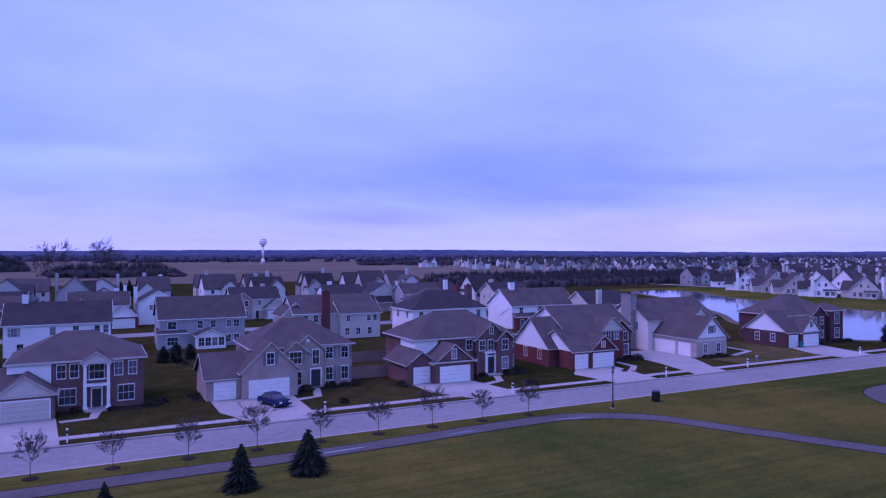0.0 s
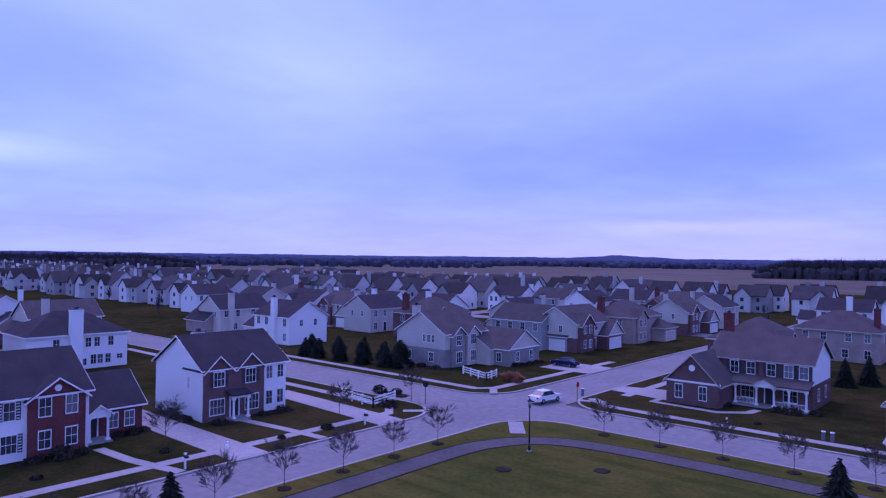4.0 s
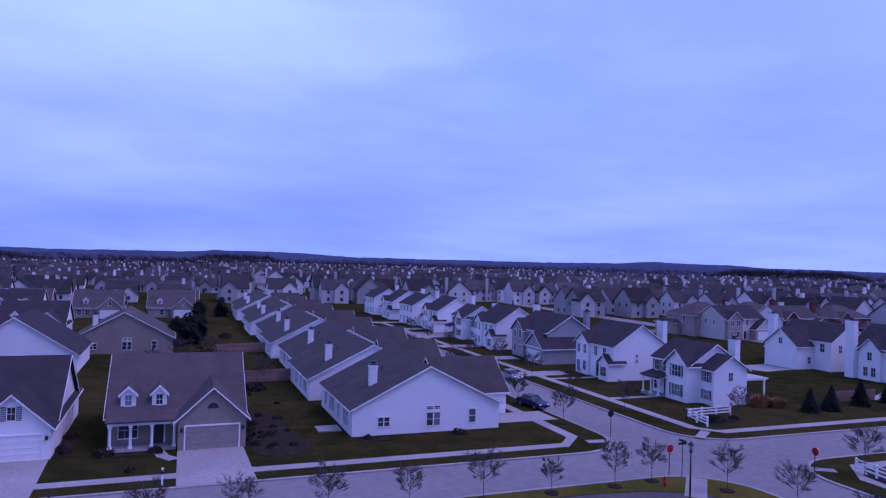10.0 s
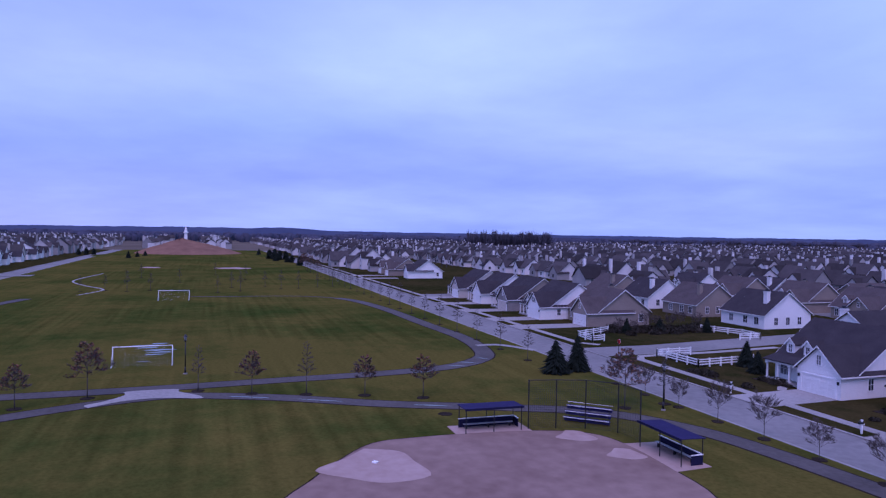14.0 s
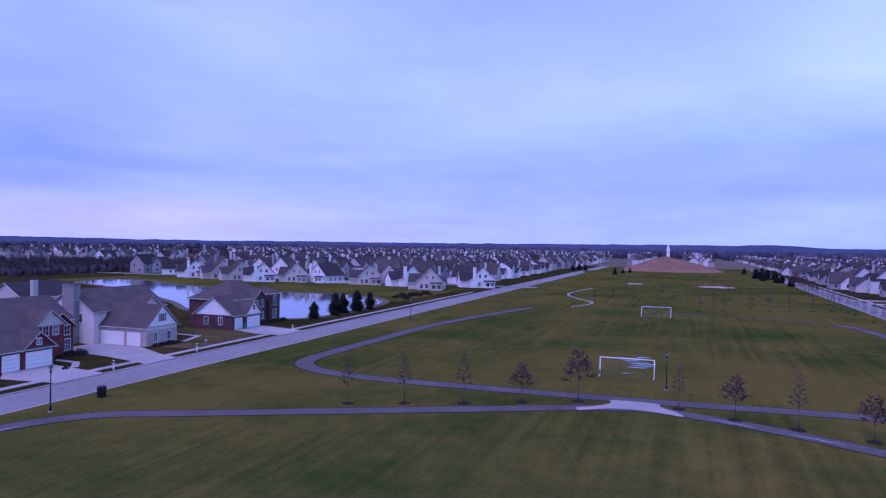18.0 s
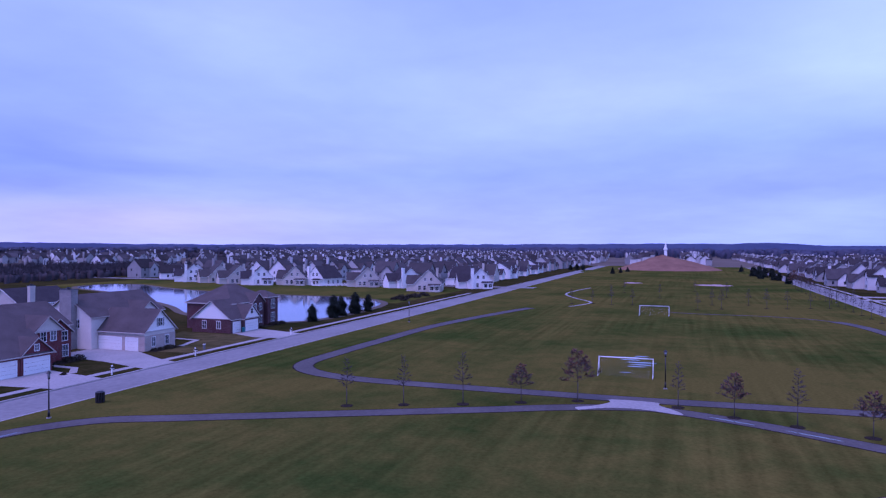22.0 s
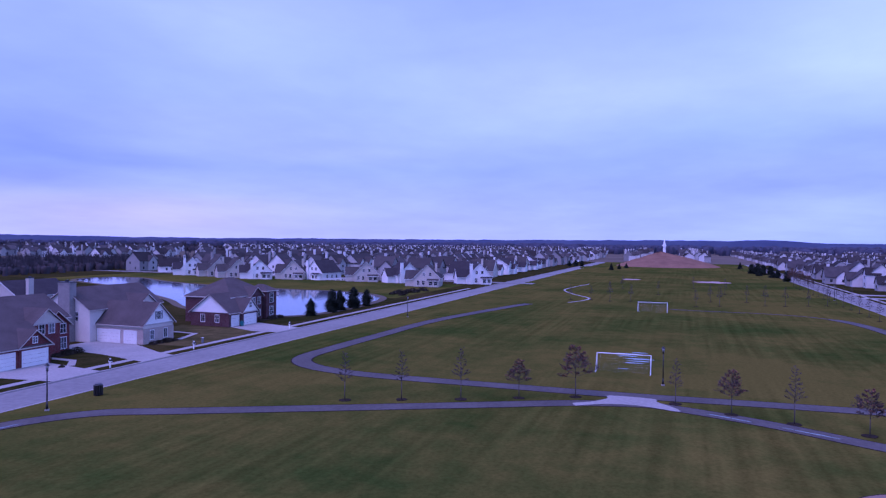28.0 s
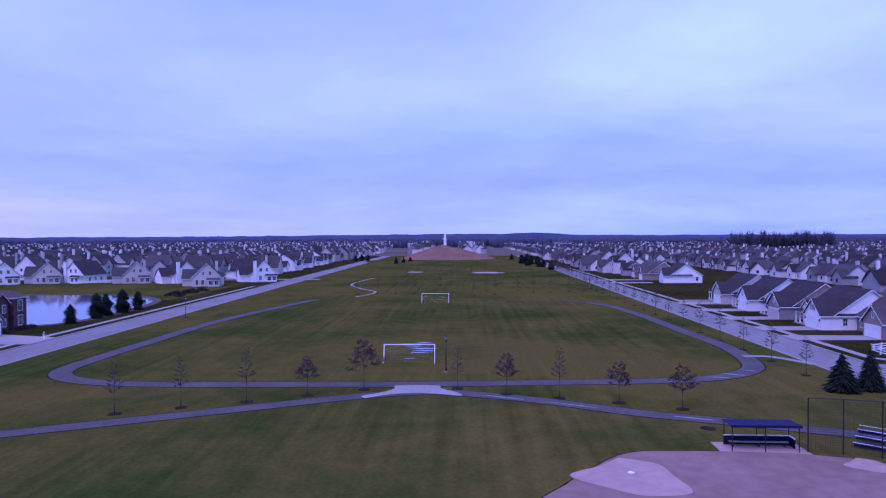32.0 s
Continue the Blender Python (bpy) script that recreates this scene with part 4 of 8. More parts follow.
def house_red_gables():
    h = House("dark red brick two-storey house with hipped roof and front gables", 38.4, 84.8, 0, "houses along the north road", ROOF2, BEIGE)
    h.block(2.5, 19.2, 3.9, 15, 5.6, DARKBRICK, "hip", 0.6)
    part("siding_face", Shape().box(2.45, 6.0, 3.85, 9, 2.7, 5.5), WHITE, h.e, "white sided upper wall")
    h.block(0, 4.2, 1.0, 8.5, 2.8, DARKBRICK, "y", 0.72)
    h.block(3.4, 9.8, 0, 9, 2.9, DARKBRICK, "hip", 0.6)
    h.block(3.6, 9.6, -0.1, 7, 2.85, DARKBRICK, "y", 0.78)
    h.block(12.0, 17.0, 3.0, 10, 5.4, DARKBRICK, "y", 0.9)
    h.block(15.2, 17.8, 2.4, 8, 5.2, DARKBRICK, "y", 0.9)
    h.garage("f", 1.0, 1.0, 3.3, GDOOR).garage("f", -0.1, 4.5, 9.0, GDOOR).window("f", -0.1, 6.6, 3.3, 0.7, 1.3)
    h.windows("f", 3.9, (11.2, 18.4), 3.7).windows("f", 3.0, (12.9, 14.4), 3.6).window("f", 2.4, 16.5, 3.6, 1.0, 1.5)
    h.window("f", 3.0, 14.5, 6.0, 0.6, 1.0).windows("f", 3.9, (11.2, 18.3), 0.8, 1.1, 1.7)
    h.door("f", 3.0, 14.4, None, 1.1, 2.4).window("f", 2.4, 16.5, 0.8, 1.0, 1.7)
    part("door_surround", Shape().box(13.4, 13.7, 2.8, 3.0, 0, 3.1).box(15.1, 15.4, 2.8, 3.0, 0, 3.1).box(13.3, 15.5, 2.75, 3.0, 3.1, 3.4), TRIM, h.e, "white door surround")
    part("entry_step", Shape().box(13.2, 15.6, 1.5, 3.0, -0.05, 0.22), CONCRETE, h.e)
    h.windows("r", 19.2, (6.5, 11.5), 0.8).windows("r", 19.2, (6.5, 11.5), 3.7).stacks([(9, 11, 8)])


def house_red_white():
    h = House("red brick house with white sided gables and two garage doors", 64.3, 85.2, 0, "houses along the north road", ROOF2, BEIGE)
    h.block(0, 9.2, 4.0, 14, 3.0, WHITE, "x", 0.85, lower=(RED, 2.6, "red brick lower wall"))
    h.block(1.6, 9.8, 0, 9, 2.8, RED, "x", 0.62)
    part("gable_face", Shape().prism([(0.05, 2.72), (8.95, 2.72), (4.5, 5.46)], 1.55, 1.595, "x"), WHITE, h.e, "white sided end gable")
    h.block(5.0, 9.9, -0.12, 6, 2.82, RED, "y", 0.85)
    h.block(4.5, 18.4, 6.0, 16.5, 5.5, WHITE, "x", 0.62, lower=(RED, 3.2, "red brick lower storey"))
    h.block(10.5, 15.2, 4.0, 10, 5.2, RED, "y", 0.85, gable=CREAM)
    h.block(13.0, 17.6, 4.8, 11, 4.6, RED, "y", 0.85)
    h.garage("f", 0, 2.1, 4.4, GDOOR).garage("f", -0.12, 5.5, 9.4, GDOOR).window("f", -0.12, 7.45, 3.2, 0.7, 0.8)
    h.windows("f", 4.0, (12.0, 13.7), 3.6).window("f", 4.8, 16.4, 3.2, 1.0, 1.4).window("f", 4.8, 16.3, 0.8, 1.4, 1.7, None, 2)
    h.door("f", 4.0, 12.6).windows("r", 18.4, (9, 13), 0.9).windows("l", 0, (6.5, 10.5), 1.0).stacks([(9, 13, 8)])


def house_side_garage():
    h = House("cream house with stone chimney and garage doors in its side wall", 92.4, 85.4, 0, "houses along the north road", ROOF2, BEIGE)
    h.block(0, 7.2, 0, 10.5, 3.3, IVORY, "y", 0.95, lower=(IVORYBRICK, 2.6, "pale brick lower wall"), gable=WHITE)
    h.block(-1.5, 15.5, 10, 21, 5.6, IVORY, "x", 0.62)
    h.block(7.0, 12.5, 8.0, 14, 5.3, IVORY, "y", 0.8)
    h.garage("l", -0.05, 4.9, 9.7, GDOOR).garage("l", -0.05, 1.4, 3.9, GDOOR)
    h.window("f", -0.05, 3.6, 4.0, 0.8, 1.3, DARKPAINT).windows("f", -0.05, (2.0, 5.2), 0.7, 0.85, 1.5)
    h.windows("f", 8.0, (8.6, 11.0), 3.6).windows("f", 8.0, (8.6, 11.0), 0.8).windows("f", 10, (14,), 3.6).windows("l", -1.5, (13, 18), 3.6)
    h.chimney(-2.0, 14.5, 1.4, 2.6, -0.1, 10.2, STONE).stacks([(10, 17, 8)])


def house_tower():
    h = House("dark brick house with brick stair tower beside the pond", 117.2, 86.0, 0, "houses along the north road", ROOF2, BEIGE)
    h.block(0, 9.2, 0.6, 10, 2.9, PLUM, "x", 0.75, gable=None)
    h.block(3.6, 9.0, 0, 8, 2.8, PLUM, "y", 0.95, gable=WHITE)
    h.block(5.0, 19.5, 4.0, 15.5, 5.5, PLUM, "hip", 0.62)
    h.block(11.0, 15.5, 3.2, 9, 5.4, PLUM, "y", 0.8)
    h.block(16.2, 20.2, 2.6, 8, 6.2, PLUM, "hip", 0.6)
    part("gable_face", Shape().prism([(0.62, 2.85), (9.98, 2.85), (5.3, 6.34)], -0.05, -0.005, "x"), WHITE, h.e, "white sided end gable")
    h.garage("f", 0.6, 0.8, 3.2, GDOOR).garage("f", 0, 4.2, 8.4, GDOOR).window("f", -0.05, 6.3, 3.6, 0.8, 1.0)
    h.windows("f", 3.2, (12.2, 14.2), 3.5).windows("f", 3.2, (12.2, 14.2), 0.8).windows("f", 2.6, (18.2,), 3.6, 1.4, 2.0, None, 2).windows("f", 2.6, (18.2,), 0.7, 1.4, 1.9, None, 2)
    h.windows("l", 0, (3.5, 7.0), 0.9)


# ---- houses along the west road (facing east) ----
def house_twin_gables(x, y, flip, label):
    """Brick front under two small gables beside a white sided bay."""
    h = House(label, x, y, 90, "houses along the west road", ROOF)
    h.block(0, 10.6, 0, 10.5, 5.6, WHITE, "x", 0.6)
    part("brick_front", Shape().box(0, 7.4, -0.35, 0.0, -0.1, 5.45), DARKBRICK if flip else RED, h.e, "brick front wall")
    for a in (1.7, 5.6):
        h.block(a - 1.55, a + 1.55, -0.3, 4, 5.4, DARKBRICK if flip else RED, "y", 0.95, 0.3, z0=5.0)
    h.windows("f", -0.35, (1.7, 5.6), 3.7, 1.25, 1.5, DARKPAINT, 2).windows("f", -0.35, (1.5, 5.8), 0.7, 1.7, 1.6, None, 3)
    h.door("f", -0.35, 3.6)
    h.porch(2.6, 4.7, -1.7, -0.35, 2.7, (2.75, 4.55), 0.35, False)
    h.windows("f", 0, (8.3, 9.8), 3.75, 0.8, 1.4).windows("f", 0, (8.3, 9.8), 0.8, 0.8, 1.5)
    if not flip:
        h.block(10.6, 14.0, 5.0, 10.5, 2.9, WHITE, "x", 0.62)
        h.window("f", 5.0, 12.2, 0.9, 0.9, 1.3, DARKPAINT)
        h.windows("l", 0, (3, 7), 3.7, 0.8, 1.2)
    else:
        h.windows("l", 0, (3.0,), 3.3, 0.35, 0.5).windows("l", 0, (3.0,), 4.0, 0.35, 0.5)
        h.block(9.8, 14.0, 6.0, 10.5, 2.9, WHITE, "x", 0.62)
    h.chimney(5.5, 11.0, 1.3, 0.9, -0.1, 8.4 if flip else 8.2, WHITE).stacks([(3, 7, 7.7), (8, 7.5, 7.4)])
    h.windows("b", 10.5, (2, 4, 8), 3.7)


def house_brick_bay():
    h = House("white house with red brick gabled bay, black shutters and porch", -66.2, -19.6, 90, "houses along the west road", ROOF)
    h.block(0, 12.3, 0, 10, 5.5, WHITE, "x", 0.6)
    part("brick_front", Shape().box(6.2, 12.3, -0.12, 0, -0.1, 5.35), RED, h.e, "red brick front wall")
    h.block(2.9, 6.3, -0.7, 5, 5.2, RED, "y", 0.85)
    h.window("f", 0, 1.6, 3.7, 1.4, 1.5, DARKPAINT, 2).window("f", 0, 1.6, 0.9, 1.5, 1.3, DARKPAINT, 2)
    h.window("f", -0.7, 4.6, 3.5, 1.5, 1.5, None, 2).window("f", -0.7, 4.6, 0.7, 1.9, 1.7, None, 3).vent(4.6, -0.71, 5.9, 0.2)
    h.windows("f", -0.12, (7.4, 9.2, 11.1), 3.65, 0.85, 1.45, DARKPAINT).windows("f", -0.12, (9.3, 11.2), 0.9, 1.0, 1.5)
    h.door("f", -0.12, 7.3).porch(6.4, 12.4, -1.9, -0.12, 2.75, (6.6, 8.4, 10.4, 12.2), 0.7, True, 7.3)
    h.windows("r", 12.3, (3, 7), 3.6).chimney(6.0, 10.4, 1.4, 0.9, -0.1, 7.8, WHITE).stacks([(4, 7.5, 7.2), (9.5, 7, 7.4)])


def house_pediment():
    h = House("white sided house with wide front pediment and dark front door", -66.8, -1.8, 90, "houses along the west road", ROOF)
    h.block(0.3, 11.4, 0.9, 10.5, 5.6, WHITE, "x", 0.62)
    h.block(3.2, 8.4, 0.55, 6, 5.4, WHITE, "y", 0.66, 0.35, gable=CREAM)
    h.block(0, 3.3, -0.2, 4, 2.8, WHITE, "y", 0.72, 0.35, gable=CREAM)
    h.block(11.4, 14.6, 4.4, 10.5, 2.8, WHITE, "x", 0.62)
    h.windows("f", 0.55, (4.2, 5.8, 7.4), 3.7, 0.9, 1.45).windows("f", 0.9, (9.3, 10.7), 3.7, 0.9, 1.45).windows("f", 0.9, (9.3, 10.7), 0.9, 0.9, 1.45)
    h.windows("f", -0.2, (1.3, 2.1), 0.9, 0.75, 1.1).windows("f", 0.55, (6.1, 7.6), 0.9, 0.9, 1.45).door("f", 0.55, 4.5, None, 1.0, 2.2).vent(5.8, 0.49, 6.1, 0.28)
    part("entry_step", Shape().box(3.6, 6.4, -0.9, 0.55, -0.05, 0.22).box(3.9, 6.0, -1.4, -0.9, -0.05, 0.12), CONCRETE, h.e)
    h.window("f", 4.4, 13.0, 0.9, 0.9, 1.4).window("r", 14.6, 7.5, 0.9, 0.9, 1.3).stacks([(3, 7.5, 7.8), (8, 8, 7.5)])


def house_small_portico():
    h = House("white sided house with red brick gabled front and small white portico", -66.3, 18.3, 90, "houses along the west road", ROOF)
    h.block(0, 8.0, 0, 10.5, 5.5, WHITE, "x", 0.62)
    h.block(2.9, 7.6, -0.3, 6, 5.1, RED, "y", 0.72)
    h.block(7.6, 14.3, 2.8, 10.5, 2.9, RED, "x", 0.72)
    h.window("f", 0, 1.5, 3.6, 0.85, 1.5, DARKPAINT).window("f", 0, 1.5, 0.8, 1.2, 1.5, DARKPAINT, 2)
    h.windows("f", -0.3, (4.2, 6.4), 3.6, 0.95, 1.6).windows("f", -0.3, (4.2, 6.4), 0.8, 0.95, 1.5).vent(5.25, -0.31, 5.95, 0.3)
    h.block(8.3, 10.4, 0.9, 5, 2.7, TRIM, "y", 0.8, 0.2, z0=2.4)
    h.column(8.5, 1.1, 0.15, 2.5).column(10.2, 1.1, 0.15, 2.5).door("f", 2.8, 9.35, None, 1.0, 2.2)
    part("entry_step", Shape().box(8.2, 10.5, 0.7, 2.8, -0.05, 0.18), CONCRETE, h.e)
    h.windows("f", 2.8, (11.4, 13.0), 0.8, 0.9, 1.4).windows("l", 0, (2.6, 3.6, 8.5), 0.8, 0.6, 1.3).stacks([(3, 7.5, 7.6)])


# ---- houses along the south road (facing north) ----
def house_patio(x, style, wall, label, doors, roofs):
    h = House(label, x, -67.4, 180, "houses along the south road", roofs)
    h.block(0.3, 12.2, 2.6, 16.0, 2.85, wall, "x", 0.7)
    h.block(6.3, 12.3, 0, 18, 2.85, STONE if style == 2 else wall, "y", 0.92, gable=None)
    h.garage("f", 0, 6.95, 11.65, doors)
    h.porch(0.4, 6.2, 0.9, 2.6, 2.6, (0.6, 2.3, 4.1, 6.0), 0.55, False)
    h.door("f", 2.6, 4.6).window("f", 2.6, 2.0, 0.8, 1.6, 1.5, None, 2)
    if style in (0, 3):
        h.dormer(1.9, 3.4, 3.4).dormer(4.6, 3.4, 3.4)
    else:
        h.block(0.9, 5.3, 1.9, 8, 2.9, WHITE, "y", 0.85, 0.3, z0=2.7, gable=WHITE)
        h.window("f", 1.84, 3.1, 3.2, 0.7, 1.1)
    if style == 0:
        n = 10
        part("fan_window", Shape().prism([(9.3 + 0.5 * math.cos(math.pi * i / n), 3.75 + 0.5 * math.sin(math.pi * i / n)) for i in range(n + 1)], -0.05, 0, "y"), GLASS, h.e, "half-round attic window")
    else:
        h.window("f", 0, 9.3, 3.5, 0.6, 1.1, GREENISH if style == 1 else None)
    for a in (6.6, 12.0):
        part("wall_lamp", Shape().box(a - 0.09, a + 0.09, -0.2, 0, 1.7, 2.05), IRON, h.e, "black wall lantern")
    h.windows("r", 12.3, (4.5, 9.0, 13.0), 0.9, 0.8, 1.3).windows("l", 0.3, (6, 10), 0.9, 0.8, 1.3).stacks([(4, 10.5, 5.6), (8, 11.5, 5.5)])


def house_gable_end(x, y, group, label, roofs, wall=None, pitch=0.5, wing=False):
    wall = wall or WHITE
    h = House(label, x, y, 180, group, roofs)
    h.block(0, 16.4, 0, 15.5, 2.75, wall, "y", pitch)
    h.windows("f", 0, (3.0, 3.65), 0.9, 0.55, 0.9, None, 0).windows("f", 0, (8.35, 9.15), 0.7, 0.68, 1.35, None, 0).windows("f", 0, (8.35, 9.15), 2.4, 0.68, 0.3, None, 0)
    h.window("f", 0, 13.2, 0.8, 0.75, 1.4, None, 0).windows("l", 0, (2.2, 3.4, 6, 9, 10.2, 13), 0.7, 1.0, 1.7, None, 1)
    h.chimney(3.2, 4.2, 0.8, 0.8, 2.4, 6.6, WHITE).stacks([(5, 7, 5.6), (11, 6, 5.5)])
    if wing:
        h.block(12.0, 20.4, 6.4, 15.2, 2.7, wall, "x", 0.78)
        h.garage("r", 20.4, 8.0, 12.6, GDOOR)
    return h


# ---- houses of the second row, seen from behind ----
def house_long_white():
    h = House("long white house with dark roof and small ridge chimney", -13.4, 139.0, 0, "houses of the second row", ROOF)
    h.block(0, 16.6, 0, 11, 5.6, WHITE, "x", 0.62)
    h.windows("f", 0, (1.6,), 3.6, 0.9, 1.4, DARKPAINT).windows("f", 0, (7.4, 11.0), 3.6, 0.9, 1.4).windows("f", 0, (14.4, 15.8), 3.6, 0.8, 1.4).windows("f", 0, (2.5, 6.0, 9.5, 13.0), 0.8)
    h.chimney(2.9, 5.5, 1.0, 0.8, 7.5, 10.6, WHITE).windows("r", 16.6, (4, 8), 3.6).windows("l", 0, (4, 8), 3.6).stacks([(9, 4, 7.9)])


def house_grey_rear():
    h = House("grey two-storey house with white trim and boxed bay window", 11.4, 138.4, 0, "houses of the second row", ROOF3)
    h.block(0, 15.6, 0.4, 11.4, 5.6, GREY, "x", 0.68)
    h.block(-0.4, 4.6, -0.6, 4, 2.9, GREY, "x", 0.35, 0.25)
    h.window("f", -0.6, 2.2, 0.7, 1.9, 1.5, None, 2).windows("f", 0.4, (2.2,), 3.6, 1.5, 1.4, None, 1).windows("f", 0.4, (7.2, 9.6), 3.6, 0.95, 1.4).windows("f", 0.4, (12.6, 14.0), 3.6, 0.95, 1.4).windows("f", 0.4, (12.4, 14.0), 0.7, 0.95, 1.5)
    h.windows("r", 15.6, (4, 8), 3.6).stacks([(5, 4.6, 8.4), (10.5, 4.2, 8.0)])


def house_brick_gable_end():
    h = House("white house with tall gable end over a brick lower storey", -30.6, 179.0, 0, "houses of the second row", ROOF2)
    h.block(0, 10.2, 0, 14, 5.4, WHITE, "y", 0.98, lower=(DARKBRICK, 3.0, "dark brick lower storey"))
    h.windows("f", 0, (5.1,), 5.6, 0.9, 1.5).windows("f", -0.05, (3.0, 7.0), 0.8).block(10.2, 16, 4, 13, 5.2, DARKBRICK, "x", 0.6)
    h.chimney(11.6, 3.6, 1.2, 0.9, -0.1, 10.4, DARKBRICK).windows("f", 4, (13.4,), 3.6)


def house_red_chimney():
    h = House("cream house with tall red brick chimney on its rear wall", 37.0, 139.6, 0, "houses of the second row", ROOF2)
    h.block(0, 18.0, 0, 10.5, 5.5, CREAM, "x", 0.64).block(-2.0, 3.6, 2.0, 9.5, 5.0, CREAM, "y", 0.95).block(9.5, 18.4, -1.4, 6, 5.3, CREAM, "x", 0.55)
    h.chimney(6.6, -0.45, 1.6, 0.95, -0.1, 10.0, RED).windows("f", -1.4, (11.2, 15.8, 17.2), 3.6, 0.8, 1.2).windows("f", -1.4, (11.0, 13.4, 16.0), 0.8, 0.9, 1.4).windows("f", 0, (2.5, 4.6), 3.6, 0.9, 1.4).windows("r", 18.4, (2,), 3.6)


def house_white_hip():
    h = House("white house with broad hipped roof and dark brick chimney", 62.6, 137.0, 0, "houses of the second row", ROOF)
    h.block(0, 18.6, 0, 11.5, 5.4, WHITE, "hip", 0.66).chimney(16.0, 4.0, 1.5, 1.0, 5.0, 10.4, DARKBRICK)
    h.windows("f", 0, (2.0, 6.5, 9.5, 13.5, 16.5), 3.5).windows("f", 0, (3.0, 8.0, 13.0), 0.8).windows("l", 0, (3, 8), 3.5)
    part("skylight", Shape().add([(12.0, 1.5, 6.4), (12.9, 1.5, 6.4), (12.9, 2.5, 7.06), (12.0, 2.5, 7.06), (12.0, 1.45, 6.5), (12.9, 1.45, 6.5), (12.9, 2.45, 7.16), (12.0, 2.45, 7.16)],
                             [(4, 5, 6, 7), (0, 1, 5, 4), (1, 2, 6, 5), (2, 3, 7, 6), (3, 0, 4, 7)]), TRIM, h.e, "pale skylight in the roof")


def house_white_brick_base():
    h = House("white house over red brick base with white ridge chimney", 88.0, 136.6, 0, "houses of the second row", ROOF2)
    h.block(0, 18.5, 0, 11, 5.5, WHITE, "x", 0.66).block(0.4, 6.0, -1.2, 5, 3.0, RED, "x", 0.5)
    h.windows("f", 0, (8.2, 14.2, 17.0), 3.6, 0.9, 1.5, DARKPAINT).windows("f", 0, (8.4, 9.6, 11.8, 15.6), 0.8, 0.9, 1.5).window("f", 0, 2.5, 3.6).windows("r", 18.5, (3, 8), 3.6)
    h.chimney(3.2, 5.4, 1.3, 1.0, 7.0, 10.8, WHITE).windows("f", -1.2, (2.0, 4.4), 0.8)


def house_white_wing():
    h = House("white house with low rear wing, skylight and small chimney", -113.2, -22.0, 90, "houses of the second row", ROOF)
    h.block(0, 10.8, 0, 10, 5.5, WHITE, "x", 0.74).block(10.8, 17.4, -0.4, 8, 2.7, WHITE, "x", 0.95)
    h.window("f", 0, 1.6, 3.5, 0.9, 1.5, GREENISH).windows("f", 0, (5.6, 8.8), 3.5, 0.85, 1.4).window("f", 0, 3.4, 0.7, 2.4, 1.5, None, 3).window("f", 0, 9.0, 1.2, 1.0, 0.9)
    h.windows("f", -0.4, (14.6,), 0.8, 0.8, 1.5).chimney(-0.35, 4.4, 0.9, 1.2, -0.1, 10.2, WHITE).stacks([(6.5, 3.4, 8.2)])
    part("patio_door", Shape().box(11.5, 13.2, -0.47, -0.41, 0.2, 2.2), GLASS, h.e, "dark glazed patio door")
    part("skylight", Shape().add([(2.4, 2.4, 7.38), (3.1, 2.4, 7.38), (3.1, 3.5, 8.2), (2.4, 3.5, 8.2), (2.4, 2.35, 7.48), (3.1, 2.35, 7.48), (3.1, 3.45, 8.3), (2.4, 3.45, 8.3)],
                             [(4, 5, 6, 7), (0, 1, 5, 4), (1, 2, 6, 5), (2, 3, 7, 6), (3, 0, 4, 7)]), TRIM, h.e, "pale skylight in the roof")


def house_white_step():
    h = House("wide white house with stepped roof ridge", -110.4, -1.8, 90, "houses of the second row", ROOF)
    h.block(0, 7.6, 0, 10.6, 5.5, WHITE, "x", 0.58).block(7.6, 14.8, 0.1, 9.6, 5.4, WHITE, "x", 0.5)
    h.windows("f", 0, (3.4,), 3.5, 0.9, 1.4).windows("f", 0.1, (8.8, 12.2, 13.4), 3.5, 0.9, 1.4).windows("f", 0, (2.0, 5.0), 0.8).windows("f", 0.1, (10.0, 13.0), 0.8)
    h.chimney(15.1, 5.0, 0.8, 1.2, -0.1, 8.9, WHITE).stacks([(4.5, 3.0, 7.4)])


def house_white_stack():
    h = House("white house with wide white chimney on its rear wall", -111.6, 35.4, 90, "houses of the second row", ROOF)
    h.block(0, 14.6, 0, 10.5, 5.4, WHITE, "hip", 0.6).chimney(6.6, -0.45, 1.8, 0.95, -0.1, 9.3, WHITE)
    h.windows("f", 0, (4.0,), 3.4, 0.9, 1.4).windows("f", 0, (8.6, 9.9, 12.0), 3.4, 0.8, 1.4).windows("f", 0, (9.4, 10.4, 11.6), 0.7, 0.8, 1.4).windows("f", 0, (8.0,), 0.6, 0.7, 1.0).windows("f", 0, (13.4,), 1.2, 0.9, 0.7)


